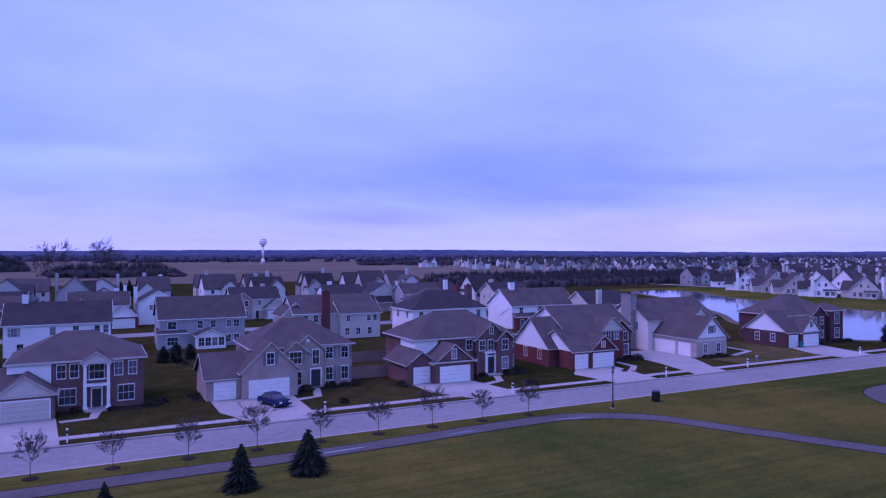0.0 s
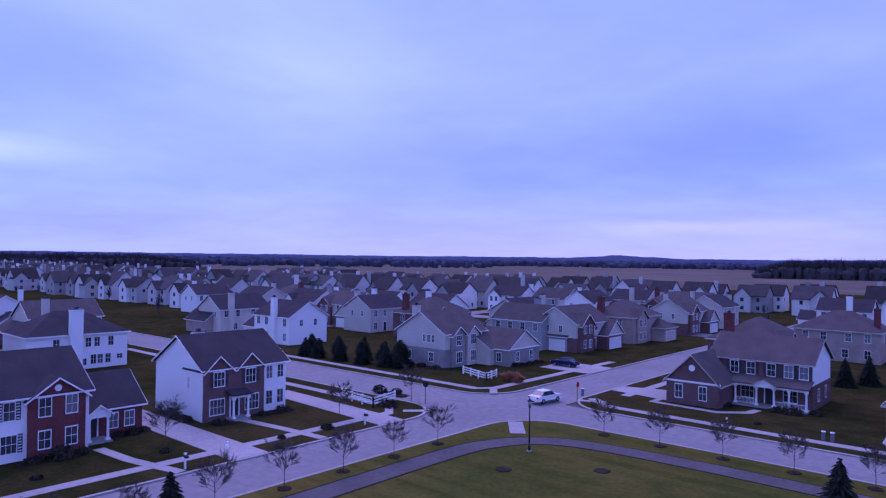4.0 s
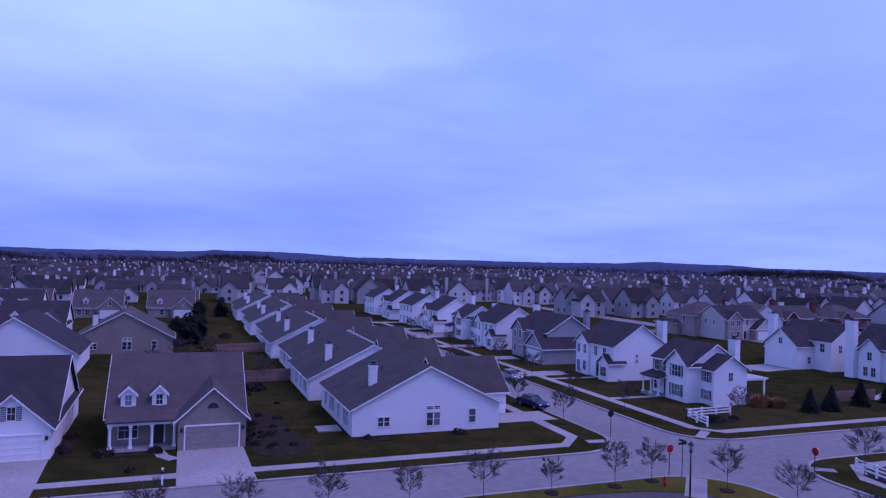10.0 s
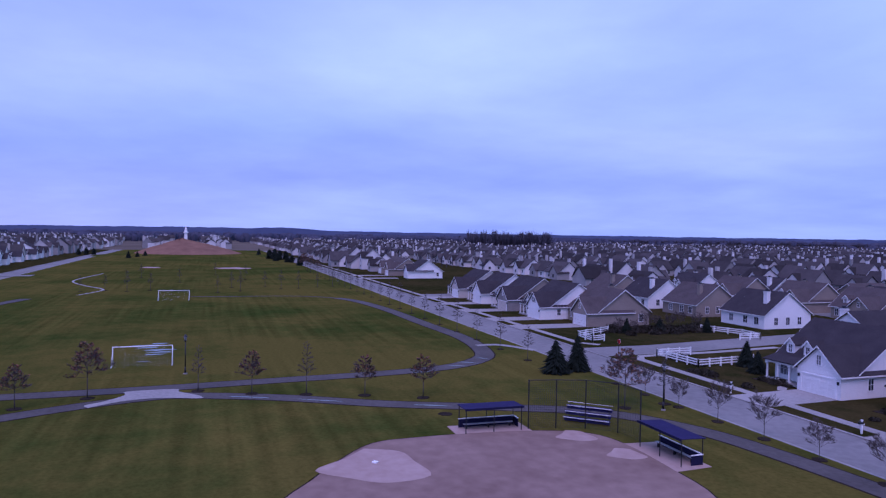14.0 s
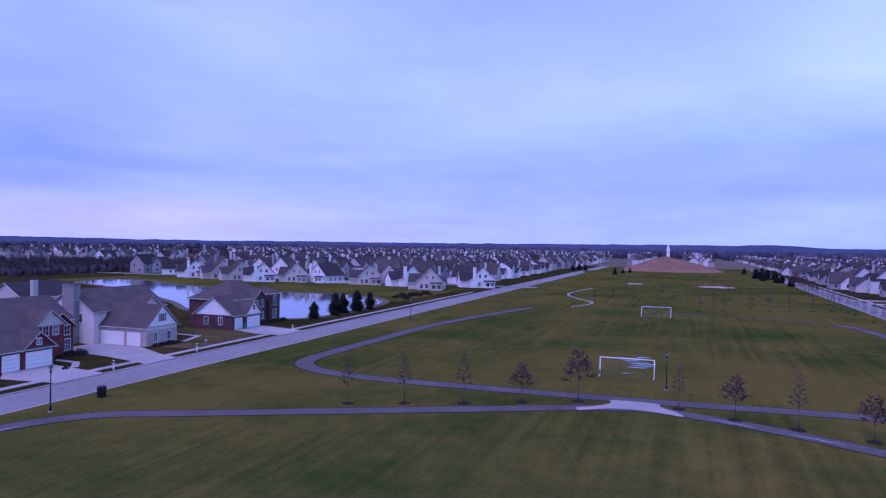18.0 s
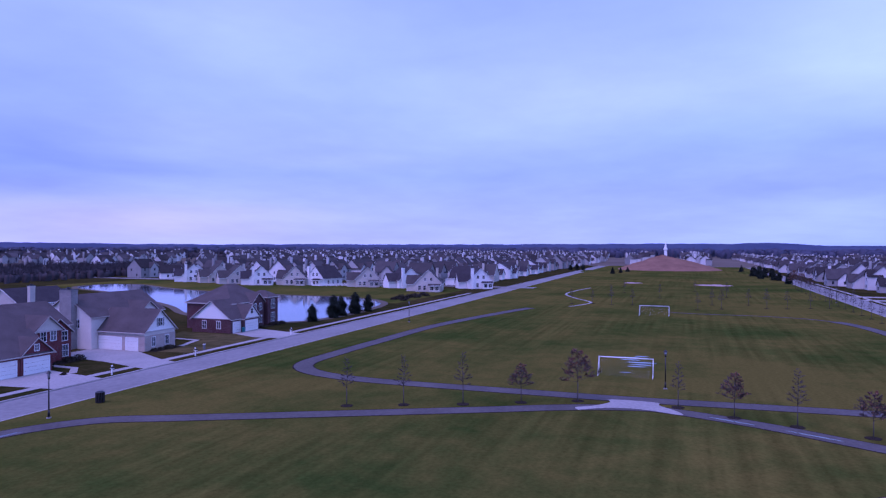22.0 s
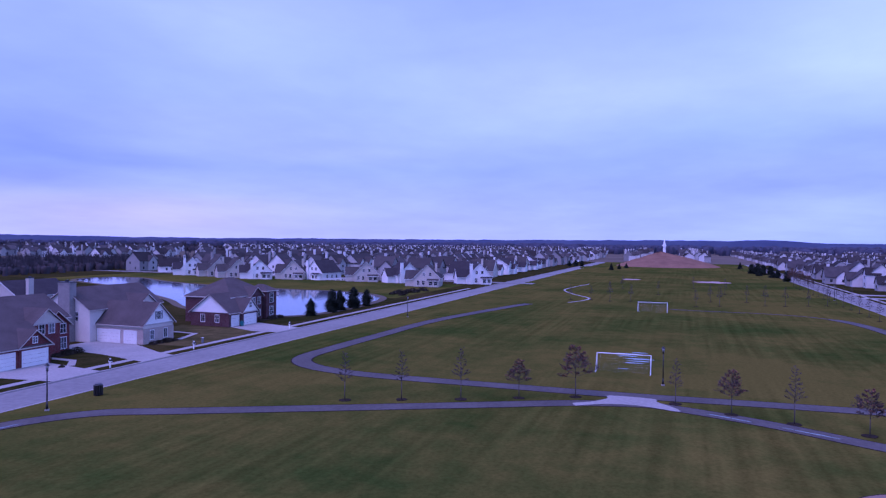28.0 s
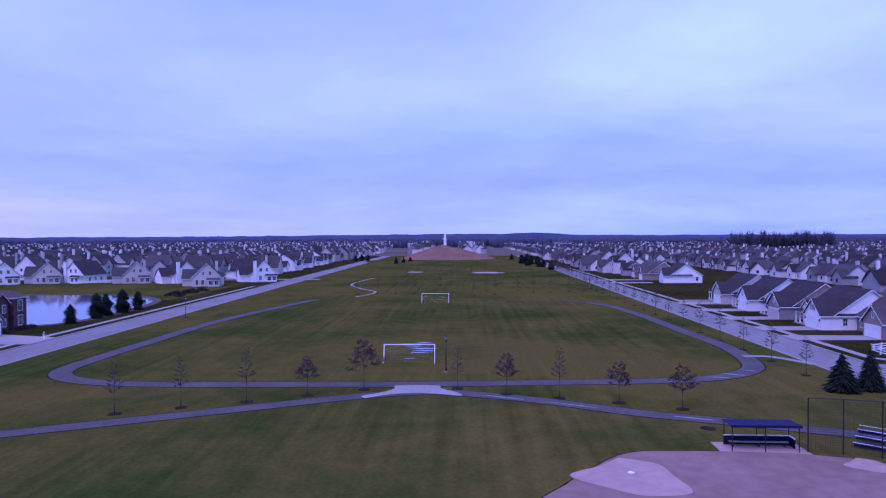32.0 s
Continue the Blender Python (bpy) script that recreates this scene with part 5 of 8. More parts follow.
def house_garage_gable():
    h = House("white house with gabled double garage and tall white chimney", -106.6, -102.6, 90, "houses of the second row", ROOF)
    h.block(0.6, 8.0, 0, 8, 4.3, WHITE, "y", 0.8).block(-0.6, 11.6, 4.2, 13.4, 5.4, WHITE, "x", 0.66).block(-4.2, -0.6, 5.4, 10, 2.8, WHITE, "y", 0.7)
    h.garage("f", 0, 1.7, 6.9, GDOOR).windows("f", 0, (4.3,), 4.4, 0.8, 1.1).windows("f", 4.2, (9.8,), 3.4).windows("f", 5.4, (-2.4,), 0.7, 1.4, 1.5, None, 2).windows("r", 11.6, (6.5, 10.5), 3.4, 0.8, 1.3).windows("r", 8.0, (3,), 1.0, 0.8, 1.2)
    h.chimney(-0.9, 3.6, 1.5, 1.0, -0.1, 9.6, WHITE).stacks([(7, 7, 8.0)])


def house_side_gable():
    h = House("white house with wide chimney, small front gable and low side wing", -110.0, -86.6, 90, "houses of the second row", ROOF)
    h.block(0.4, 11.2, 0, 10, 5.5, WHITE, "x", 0.72).block(2.2, 6.0, -0.6, 4, 5.1, WHITE, "y", 0.95).block(9.6, 14.4, -1.6, 4.6, 3.0, WHITE, "y", 0.85)
    h.chimney(0.6, -0.5, 1.7, 1.0, -0.1, 9.8, WHITE).windows("f", -0.6, (4.1,), 3.4, 0.8, 1.3).windows("f", -0.6, (3.4, 4.8), 0.7, 0.8, 1.5).windows("f", 0, (8.0,), 3.5, 0.8, 1.3)
    h.garage("f", -1.6, 10.2, 13.8, GDOOR).windows("r", 11.2, (5.5,), 3.6, 0.7, 1.2).windows("r", 14.4, (1.5,), 0.9, 0.8, 1.2).stacks([(7, 4, 8.4)])


house_corner_brick()
house_portico()
house_buff_gables()
house_red_gables()
house_red_white()
house_side_garage()
house_tower()
house_twin_gables(-66.2, -39.6, False, "red brick fronted corner house with twin gables and white side wing")
house_twin_gables(-67.6, 38.4, True, "dark brick fronted corner house with twin gables and white side wall")
house_brick_bay()
house_pediment()
house_small_portico()
house_long_white()
house_grey_rear()
house_brick_gable_end()
house_red_chimney()
house_white_hip()
house_white_brick_base()
house_white_wing()
house_white_step()
house_white_stack()
house_garage_gable()
house_side_gable()
for x, style, wall, label, doors, roofs in (
        (5.7, 0, TAN, "taupe cottage with brown roof, two dormers and taupe garage door", TAUPEDOOR, ROOF2),
        (21.9, 1, WHITE, "white cottage with shuttered gable window over its garage", GDOOR, ROOF),
        (37.9, 3, WHITE, "white cottage with two white dormers and columned porch", GDOOR, ROOF),
        (53.4, 2, CREAM, "cream cottage with stone garage gable", GDOOR, ROOF),
        (70.2, 3, WHITE, "white corner cottage with two dormers and white fence beside it", GDOOR, ROOF)):
    house_patio(x, style, wall, label, doors, roofs)
for x, style, wall, label, doors in ((143.5, 1, WHITE, "white cottage with shuttered gable farther along the road", GDOOR), (160, 2, TAN, "tan cottage with stone garage gable", TANDOOR),
                                     (176.5, 3, WHITE, "white cottage with two dormers facing the park", GDOOR), (193, 1, CREAM, "cream cottage with columned porch facing the park", GDOOR)):
    house_patio(x, style, wall, label, doors, ROOF)
house_gable_end(29.5, -113.5, "low houses of the second row", "low white house with steep gable end and small chimney", ROOF, WHITE, 0.66)
house_gable_end(16.5, -134.0, "low houses of the second row", "low tan house with broad gable end", ROOF2, TAN, 0.55)
HW = house_gable_end(-17.0, -68.2, "row of low white houses", "low white house with broad gable end and small chimney", ROOF3, wing=True)
for i in range(1, 9):
    copy_thing(HW.e, pose(-17.0 + (1.0 if i % 2 else 0), -68.2 - 18.6 * i, 0, 0, 0, 180))


# ---- houses of the second and farther rows: a few kinds, copied ----
def kind_plain(wall, roofs, chim, lower=None):
    h = House("two-storey %s house with outside chimney" % wall.name.replace("_", " "), 0, 0, 0, "houses of the neighbourhood", roofs, plain=True)
    h.block(-6, 6, 0, 9.5, 5.6, wall, "x", 0.6, lower=lower)
    h.block(6, 10.5, 2, 9, 2.9, wall, "x", 0.6)
    h.chimney(-1.5, 9.9, 1.3, 0.8, -0.1, 9.4, chim)
    h.windows("b", 9.5, (-4.6, 1.6, 4.4), 3.7).windows("b", 9.5, (-4.6, 1.4, 2.8, 4.6), 0.8).windows("f", 0, (-4.5, -1.5, 1.5, 4.5), 3.7).windows("f", 0, (-4.5, 1.5, 4.5), 0.8)
    h.windows("l", -6, (3.0, 6.5), 3.7, 0.7, 1.2).windows("r", 6, (5.0,), 3.9, 0.7, 1.1).door("f", 0, -1.5).garage("f", 2, 6.6, 9.9, GDOOR)
    return h.e


def kind_gabled(wall, roofs, brick, lower=None):
    h = House("two-storey %s house with %s front gable" % (wall.name.replace("_", " "), "sided" if brick is wall else "brick"), 0, 0, 0, "houses of the neighbourhood", roofs, plain=True)
    h.block(-6.5, 6.5, 0.5, 10, 5.5, wall, "x", 0.62, lower=lower)
    h.block(-6.0, -1.2, -0.3, 6, 5.2, brick, "y", 0.85)
    h.block(2.0, 8.5, -1.5, 7, 2.9, brick, "y", 0.8, gable=wall)
    h.garage("f", -1.5, 2.9, 7.6, GDOOR).windows("f", -0.3, (-4.6, -2.6), 3.6).windows("f", -0.3, (-4.6, -2.6), 0.8).windows("f", 0.5, (1.0, 5.0), 3.8)
    h.door("f", 0.5, 0.4).windows("b", 10, (-5, -2, 2, 5), 3.7).windows("b", 10, (-4.6, -3.2, 2.6), 0.8).windows("l", -6.5, (4, 7), 3.7, 0.7, 1.2).windows("r", 6.5, (8,), 3.7, 0.7, 1.2)
    h.chimney(4.0, 10.4, 1.2, 0.8, -0.1, 9.2, wall)
    return h.e


def kind_hip(wall, roofs, lower=None):
    h = House("hip-roofed %s house" % wall.name.replace("_", " "), 0, 0, 0, "houses of the neighbourhood", roofs, BEIGE, plain=True)
    h.block(-7, 7, 0, 11, 5.5, wall, "hip", 0.58, lower=lower)
    h.block(2, 8.5, -3, 6, 2.9, wall, "hip", 0.58)
    h.block(-5.5, -1, -0.5, 5, 5.3, wall, "y", 0.8)
    h.garage("f", -3, 3, 7.6, TANDOOR).windows("f", -0.5, (-4.2, -2.2), 3.6).windows("f", -0.5, (-4.2, -2.2), 0.8).windows("b", 11, (-5, -2, 2, 5), 3.7).windows("b", 11, (-5, -1.5, 1.5, 4.5), 0.8)
    h.windows("l", -7, (3, 8), 3.7).windows("r", 7, (7,), 3.7).chimney(-6.0, 8.0, 0.9, 1.4, 4, 9.6, RED)
    return h.e


def kind_low(wall, roofs):
    h = House("low %s cottage with front gable garage" % wall.name.replace("_", " "), 0, 0, 0, "low cottages", roofs, plain=True)
    h.block(-6, 6, 2, 14, 2.85, wall, "x", 0.72)
    h.block(0.2, 6.2, -0.5, 10, 2.85, wall, "y", 0.9)
    h.garage("f", -0.5, 0.9, 5.5, GDOOR).window("f", -0.5, 3.2, 3.5, 0.6, 1.0).dormer(-3.0, 3.0, 3.4).windows("f", 2, (-4.4, -2.4), 0.8).windows("b", 14, (-4, -1, 3), 0.8, 1.2, 1.4)
    h.windows("l", -6, (5, 8, 11), 0.8).windows("r", 6, (12,), 0.8).chimney(-3.5, 11, 0.9, 0.9, 3, 7.4, wall)
    return h.e


def kind_corner_white():
    h = House("white two-storey house with black shutters and small porch", 0, 0, 0, "houses of the neighbourhood", ROOF)
    h.block(-4.2, 3.8, 0.8, 8.8, 5.2, WHITE, "x", 0.62).block(-0.4, 3.9, 0, 4.5, 5.0, WHITE, "y", 0.85).block(3.8, 6.4, 2.2, 7.8, 4.7, WHITE, "x", 0.62)
    h.window("f", 0, 1.75, 3.3, 1.7, 1.5, DARKPAINT, 2).window("f", 0, 1.75, 0.7, 1.7, 1.5, DARKPAINT, 2).windows("f", 0.8, (-3.3, -1.5), 3.4, 0.9, 1.4, DARKPAINT).windows("f", 2.2, (5.1,), 3.0, 0.85, 1.4, DARKPAINT).windows("f", 2.2, (5.1,), 0.7, 0.85, 1.2, DARKPAINT)
    h.door("f", 0.8, -1.2).windows("f", 0.8, (-3.2,), 0.7, 1.2, 1.5).porch(-4.2, -0.5, -1.1, 0.8, 2.6, (-4.0, -2.3, -0.7), 0.6, False, -1.2)
    h.windows("r", 6.4, (5.0,), 3.2, 0.7, 1.1).chimney(3.4, 8.4, 1.3, 0.9, -0.1, 8.4, WHITE).windows("b", 8.8, (-3, 0, 2.5), 3.4).windows("b", 8.8, (-2, 1.5), 0.8)
    return h.e


def kind_side_white():
    h = House("white two-storey house with wide gable end and white chimney", 0, 0, 0, "houses of the neighbourhood", ROOF)
    h.block(-5, 5, 0, 10.2, 5.4, WHITE, "x", 0.64).block(-5.1, -1.4, -0.4, 4, 5.3, WHITE, "y", 0.8).block(2.4, 5.1, -0.9, 2, 2.9, WHITE, "y", 0.8)
    h.windows("f", -0.4, (-4.2, -2.4), 3.5, 0.8, 1.4).windows("f", 0, (0.2, 2.6), 3.5, 0.8, 1.4).windows("f", -0.4, (-4.2, -2.4), 0.7, 0.8, 1.5).window("f", -0.9, 3.7, 0.7, 1.5, 1.4, None, 2)
    h.door("f", 0, 0.9).windows("r", 5, (4.4,), 3.6, 0.4, 0.5).windows("r", 5, (4.4,), 2.8, 0.4, 0.5).chimney(4.2, 9.8, 1.5, 0.9, -0.1, 9.4, WHITE).windows("b", 10.2, (-3, 0, 2.5), 3.5)
    return h.e


def kind_steep(wall, roofs, extra):
    h = House("%s house with steep dark roof and rear gable" % wall.name.replace("_", " "), 0, 0, 0, "houses behind the pond", roofs, plain=True)
    h.block(-5.2, 5.2, 0, 12, 3.3, wall, "y", 1.0)
    h.block(3.2, 8.8, 2.5, 9.5, 2.9, wall, "x", 0.9)
    h.block(-4.6, -0.4, 12, 14.2, 2.5, wall, "x", 0.45)
    h.windows("b", 14.2, (-3.6, -1.6), 0.7, 1.3, 1.4).windows("b", 12, (1.4, 3.4), 0.7, 1.0, 1.7).windows("b", 12, (-1.2, 1.2), 4.2, 0.9, 1.3).windows("l", -5.2, (3, 6, 9), 0.8, 1.0, 1.4)
    h.windows("f", 0, (-3, 0), 0.8).garage("f", 2.5, 5.6, 8.4, GDOOR).chimney(*(3.6, 12.3, 1.2, 0.8, -0.1, 8.6, wall) if extra else (-3.0, 6.0, 0.9, 0.9, 4.5, 9.2, wall))
    return h.e


KINDS = [kind_plain(WHITE, ROOF, WHITE), kind_plain(CREAM, ROOF, CREAM), kind_plain(GREY, ROOF3, GREY), kind_gabled(WHITE, ROOF3, RED),
         kind_gabled(CREAM, ROOF2, DARKBRICK, (DARKBRICK, 2.7, "dark brick lower storey")), kind_gabled(CREAM, ROOF, BUFF), kind_hip(DARKBRICK, ROOF2), kind_hip(BUFF, ROOF2), kind_low(WHITE, ROOF), kind_low(TAN, ROOF2), kind_gabled(WHITE, ROOF, WHITE), kind_corner_white(), kind_side_white(), kind_gabled(GREY, ROOF, GREY),
         kind_steep(WHITE, ROOF, True), kind_steep(CREAM, ROOF3, False)]
used = set()


def stand(kind, x, y, turn):
    """Puts a house of a kind with the middle of its front at (x, y); the first one is the original itself."""
    m = pose(x, y, 0, 0, 0, turn)
    if kind not in used:
        used.add(kind)
        KINDS[kind].matrix_world = m
    else:
        copy_thing(KINDS[kind], m)
    taken.append((x, y))


taken = [(-72, -34), (-72, -13), (-72, 4), (-72, 24), (-72, 44), (-5, 144), (19, 144), (-26, 187), (45, 146), (72, 143), (98, 142), (-118, -15), (-116, 6), (-117, 42), (-113, -97), (-116, -80)]
MID = [  # kind, x, y, turn
    (7, -29, 152, 180), (7, 80, 168, 180), (5, 112, 140, 180), (4, -67, 122, 90), (7, -66, 143, 90),
    (0, 20, 194, 90), (5, 40, 190, 0), (0, 66, 192, 0), (2, 90, 190, 0), (6, -30, 118, 90),
    (1, -122, 25, -90), (2, -119.5, -32.5, -90),
    (0, -119, 92, 180), (1, -119, 116, 90), (4, -64, 168, 90), (1, -64, 190, 90), (5, -150, 90, -90),
    (11, -64, -78, 90), (12, -64, -95.8, 90), (13, -63, -117, 90), (12, -62, -134, 90), (11, -62, -151, 90), (12, -62, -168, 90), (0, -61, -186, 90), (12, -61, -204, 90), (0, -60, -222, 90),
    (1, -165, -80, 90), (0, -166, -100, 90), (2, -152, -28, -90), (5, -152, 12, -90), (0, -152, 32, -90), (4, -152, 52, -90),
    (8, 45, -126, 0), (9, 63, -126, 0), (8, 27, -157, 180), (9, 44, -157, 180), (8, 61, -157, 180), (9, 78, -157, 180),
    (9, 125, -72, 180), (8, 268, -76.5, 180), (9, 285, -73, 180), (9, 301, -74, 180),
    (8, 114, -119, 0), (9, 134, -119, 0), (8, 152, -119, 0), (9, 170, -119, 0), (8, 70, -98, -90),
    (14, 284, 232, 130), (15, 280, 216, 140), (15, 275, 201, 138), (14, 273, 185, 125), (15, 279, 168, 110), (14, 282, 152, 75), (15, 279, 134, 118), (14, 277, 117, 135), (15, 262, 97, 105), (14, 286, 86, 120),
]
MID += [((14, 8, 15, 8, 10)[i % 5], 302 + 16.5 * i, 89 + 2 * (i % 2), 0) for i in range(10)]
for k, x, y, turn in MID:
    stand(k, x, y, turn)


def free(x, y):
    if -470 < x < -140 and -0.12 * abs(x) < y < 8 or -400 < x < -150 and 20 < y < 42 or -480 < x < -300 and -60 < y < 60 or -200 < x < -125 and 62 < y < 88:
        return False
    if x < 380 and y > 305 - 0.15 * abs(x) or 122 < x < 345 and y > 236 or 80 < x < 330 and -126 < y < -55 or -125 < x < -100 and -110 < y < -70:
        return False
    if 540 < x < 700 and -60 < y < 80:
        return False
    if -56 < x < 560 and -62 < y < 82 or abs(y - 69) < 14 or -56 < x < -40 or abs(y + 53) < 14 and x < 0:
        return False
    if 118 < x < 262 and 70 < y < 250 or -45 < x < 150 and 78 < y < 112 or -80 < x < -50 and -50 < y < 62 or -60 < x < -12 and -240 < y < 0:
        return False
    if -45 < x < 130 and 70 < y < 168 or -172 < x < -50 and -50 < y < 62 or -128 < x < -40 and -235 < y < -50 or -42 < x < 95 and -182 < y < -50:
        return False
    if -42 < x < 92 and -112 < y < -50 or -95 < x < -50 and 70 < y < 112 or -110 < x < -55 and -90 < y < -55:
        return False
    return all((x - a) ** 2 + (y - b) ** 2 > 15.5**2 for a, b in taken)


rng = random.Random(7)
far_walls, far_roofs, far_stacks, far_panes = Shape(), Shape(), Shape(), Shape()


def far_house(x, y, turn, low):
    """A plain far-off house: walls with gables, two roof planes, a front gable and a chimney."""
    w, d, h, p = rng.uniform(9, 11.5), rng.uniform(8.5, 10.5), (3.0 if low else 5.6) + rng.uniform(-0.2, 0.3), rng.uniform(0.7, 1.0)
    c, s = math.cos(radians(turn)), math.sin(radians(turn))

    def lay(target, source):
        target.add([(x + a * c - b * s, y + a * s + b * c, z) for a, b, z in source.v], source.f)

    m = d / 2
    lay(far_walls, Shape().prism([(0, -0.2), (d, -0.2), (d, h), (m, h + m * p), (0, h)], -w / 2, w / 2, "x"))
    r = Shape()
    for e, q in ((-0.4, 1), (d + 0.4, -1)):
        r.prism([(e, h - 0.4 * p), (m, h + m * p), (m, h + m * p + 0.18), (e, h - 0.4 * p + 0.18)], -w / 2 - 0.35, w / 2 + 0.35, "x")
    g = rng.choice((-1, 1)) * w / 4
    lay(far_walls, Shape().prism([(g - 2.8, -0.2), (g + 2.8, -0.2), (g + 2.8, h - 0.2), (g, h + 2.8 * 0.9), (g - 2.8, h - 0.2)], -1.2, m, "y"))
    for q in (-1, 1):
        r.prism([(g + q * 3.15, h - 0.5), (g, h + 2.55), (g, h + 2.73), (g + q * 3.15, h - 0.32)], -1.5, m, "y")
    lay(far_roofs, r)
    if math.hypot(x, y) < 480:
        q = Shape()
        for z in ((0.9,) if low else (0.9, 3.7)):
            for a in (-0.36, -0.12, 0.14, 0.38):
                if rng.random() < 0.8:
                    q.box(a * w - 0.45, a * w + 0.45, d - 0.05, d + 0.03, z, z + 1.3)
            for b in (0.3, 0.7):
                if rng.random() < 0.5:
                    q.box(-w / 2 - 0.03, -w / 2 + 0.05, b * d - 0.4, b * d + 0.4, z, z + 1.2).box(w / 2 - 0.05, w / 2 + 0.03, b * d - 0.4, b * d + 0.4, z, z + 1.2)
            q.box(g - 0.6, g + 0.6, -1.23, -1.15, z, z + 1.3).box(-g - 0.5, -g + 0.5, -0.03, 0.05, z, z + 1.3)
        lay(far_panes, q)
    if rng.random() < 0.6:
        lay(far_stacks, Shape().box(-w / 4 - 0.6, -w / 4 + 0.6, d - 0.2, d + 0.7, -0.2, h + m * p + 1.3))


lots = []
for row in range(-26, 26):
    y = row * 34 + (12 if row % 2 else 0)
    for col, pitch in [(c, 19.5) for c in range(-16, 17)] + [(c, 14.2) for c in range(-62, 80)]:
        x, yy = col * pitch + rng.uniform(-2.0, 2.0) * pitch / 19.5, y + rng.uniform(-2, 2)
        dist = math.hypot(x, yy)
        if not free(x, yy) or (dist < 300) != (pitch > 19) or yy > 0 and dist > 400 and 0.73 * x < yy < 3.2 * x and (row * 7 + col) % 4:
            continue
        if yy > 60 and -60 < x < 140 and yy > 330 - 0.25 * abs(x) or x < -430 and -430 < yy < 70 or x < -330 and -125 < yy < 60 or dist > (1150 if x > 0 and abs(yy) < 420 or x > 380 else 900) or x < 0 and yy > 300 - 0.3 * x:
            continue
        lots.append((dist, x, yy, (0 if row % 2 else 180) + rng.choice((0, 0, 0, 0, 0, 90)) + rng.uniform(-4, 4), yy < -60 and x > -20))
for i, (dist, x, y, turn, low) in enumerate(sorted(lots)):
    if i < 56:
        stand(rng.choice((8, 9)) if low else rng.choice((0, 0, 1, 2, 3, 4, 5, 6, 7, 10)), x, y, round(turn / 90) * 90)
    else:
        far_house(x, y, turn, low)
held = [(a, b) for _, a, b, _, _ in lots] + taken
for gx in range(302, 620, 17):
    for gy in range(108, 330, 19):
        x, y = gx + rng.uniform(-3, 3), gy + rng.uniform(-3, 3)
        if y < 285 + 0.1 * (x - 300) and all((x - a) ** 2 + (y - b) ** 2 > 13.5**2 for a, b in held):
            held.append((x, y))
            far_house(x, y, rng.choice((0, 90, 45, 135, 180)) + rng.uniform(-6, 6), rng.random() < 0.25)
for i in range(24):
    far_house(474 + 17 * i, 90 + rng.uniform(-2, 2), rng.uniform(-3, 3), i % 3 == 0)
    far_house(315 + 18 * i, -72 + rng.uniform(-2, 2), 180 + rng.uniform(-3, 3), i % 2 == 0)
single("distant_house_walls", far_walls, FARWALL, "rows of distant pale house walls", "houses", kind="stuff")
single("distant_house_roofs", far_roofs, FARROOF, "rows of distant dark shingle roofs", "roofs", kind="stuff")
single("distant_windows", far_panes, GLASS, "dark windows of distant houses", "windows", kind="stuff")
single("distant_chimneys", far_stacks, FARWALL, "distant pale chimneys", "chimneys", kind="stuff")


# ---- trees ----
def bare_tree(seed, height, spread, leaves=0, slender=False, thick=1.0, forks=3):
    """A young leafless tree: straight trunk, steep limbs and a haze of fine twigs."""
    r = random.Random(seed)
    trunk, crown, foliage = Shape(), Shape(), Shape()
    fork = height * (0.30 if not slender else 0.36)
    trunk.tube((0, 0, -0.1), (0, 0, fork), 0.055 * thick, 0.042 * thick, 7)
    lean = Vector((r.uniform(-0.08, 0.08), r.uniform(-0.08, 0.08), 0))
    trunk.tube((0, 0, fork), lean + Vector((0, 0, height * 0.72)), 0.042 * thick, 0.018 * thick, 6).tube(lean + Vector((0, 0, height * 0.72)), lean * 1.5 + Vector((0, 0, height)), 0.018 * thick, 0.007 * thick, 5)

    def limb(p, way, length, rad, depth):
        q = p + way * length
        crown.tube(p, q, rad, max(rad * 0.5, 0.0065 * thick), 4 if depth > 1 else 3)
        if depth == 0:
            if leaves and r.random() < 0.035 * leaves:
                c = p.lerp(q, r.random()) + Vector((r.uniform(-0.08, 0.08), r.uniform(-0.08, 0.08), r.uniform(-0.1, 0.05)))
                a, b = Vector((r.uniform(-1, 1), r.uniform(-1, 1), r.uniform(-1, 0.3))).normalized() * 0.11, Vector((r.uniform(-1, 1), r.uniform(-1, 1), r.uniform(-1, 1))).normalized() * 0.07
                foliage.add([c - a, c + b, c + a, c - b], [(0, 1, 2, 3)])
            return
        for k in range(5 if depth > 1 else 7):
            w = (way + Vector((r.uniform(-0.7, 0.7), r.uniform(-0.7, 0.7), r.uniform(-0.15, 0.4)))).normalized()
            limb(p.lerp(q, r.uniform(0.35, 1.0)), w, length * r.uniform(0.42, 0.66), max(rad * 0.5, 0.0075 * thick), depth - 1)

    n = 30 if slender else 20
    for i in range(n):
        t = (i + r.random()) / n
        a = i * 2.4 + r.uniform(-0.3, 0.3)
        rise = r.uniform(0.12, 0.6) if slender else r.uniform(0.5, 1.05)
        reach = spread * 0.5 * ((1.0 - 0.75 * t) if slender else (0.42 + 0.5 * math.sin(math.pi * (0.22 + 0.72 * t)))) * r.uniform(0.75, 1.1)
        z = fork + (height * 0.95 - fork) * (t if slender else 0.78 * t)
        limb(Vector((0, 0, z)), Vector((math.cos(a), math.sin(a), rise)).normalized(), reach * math.sqrt(1 + rise * rise) * 0.72, 0.018 * thick, forks)
    return trunk, crown, foliage


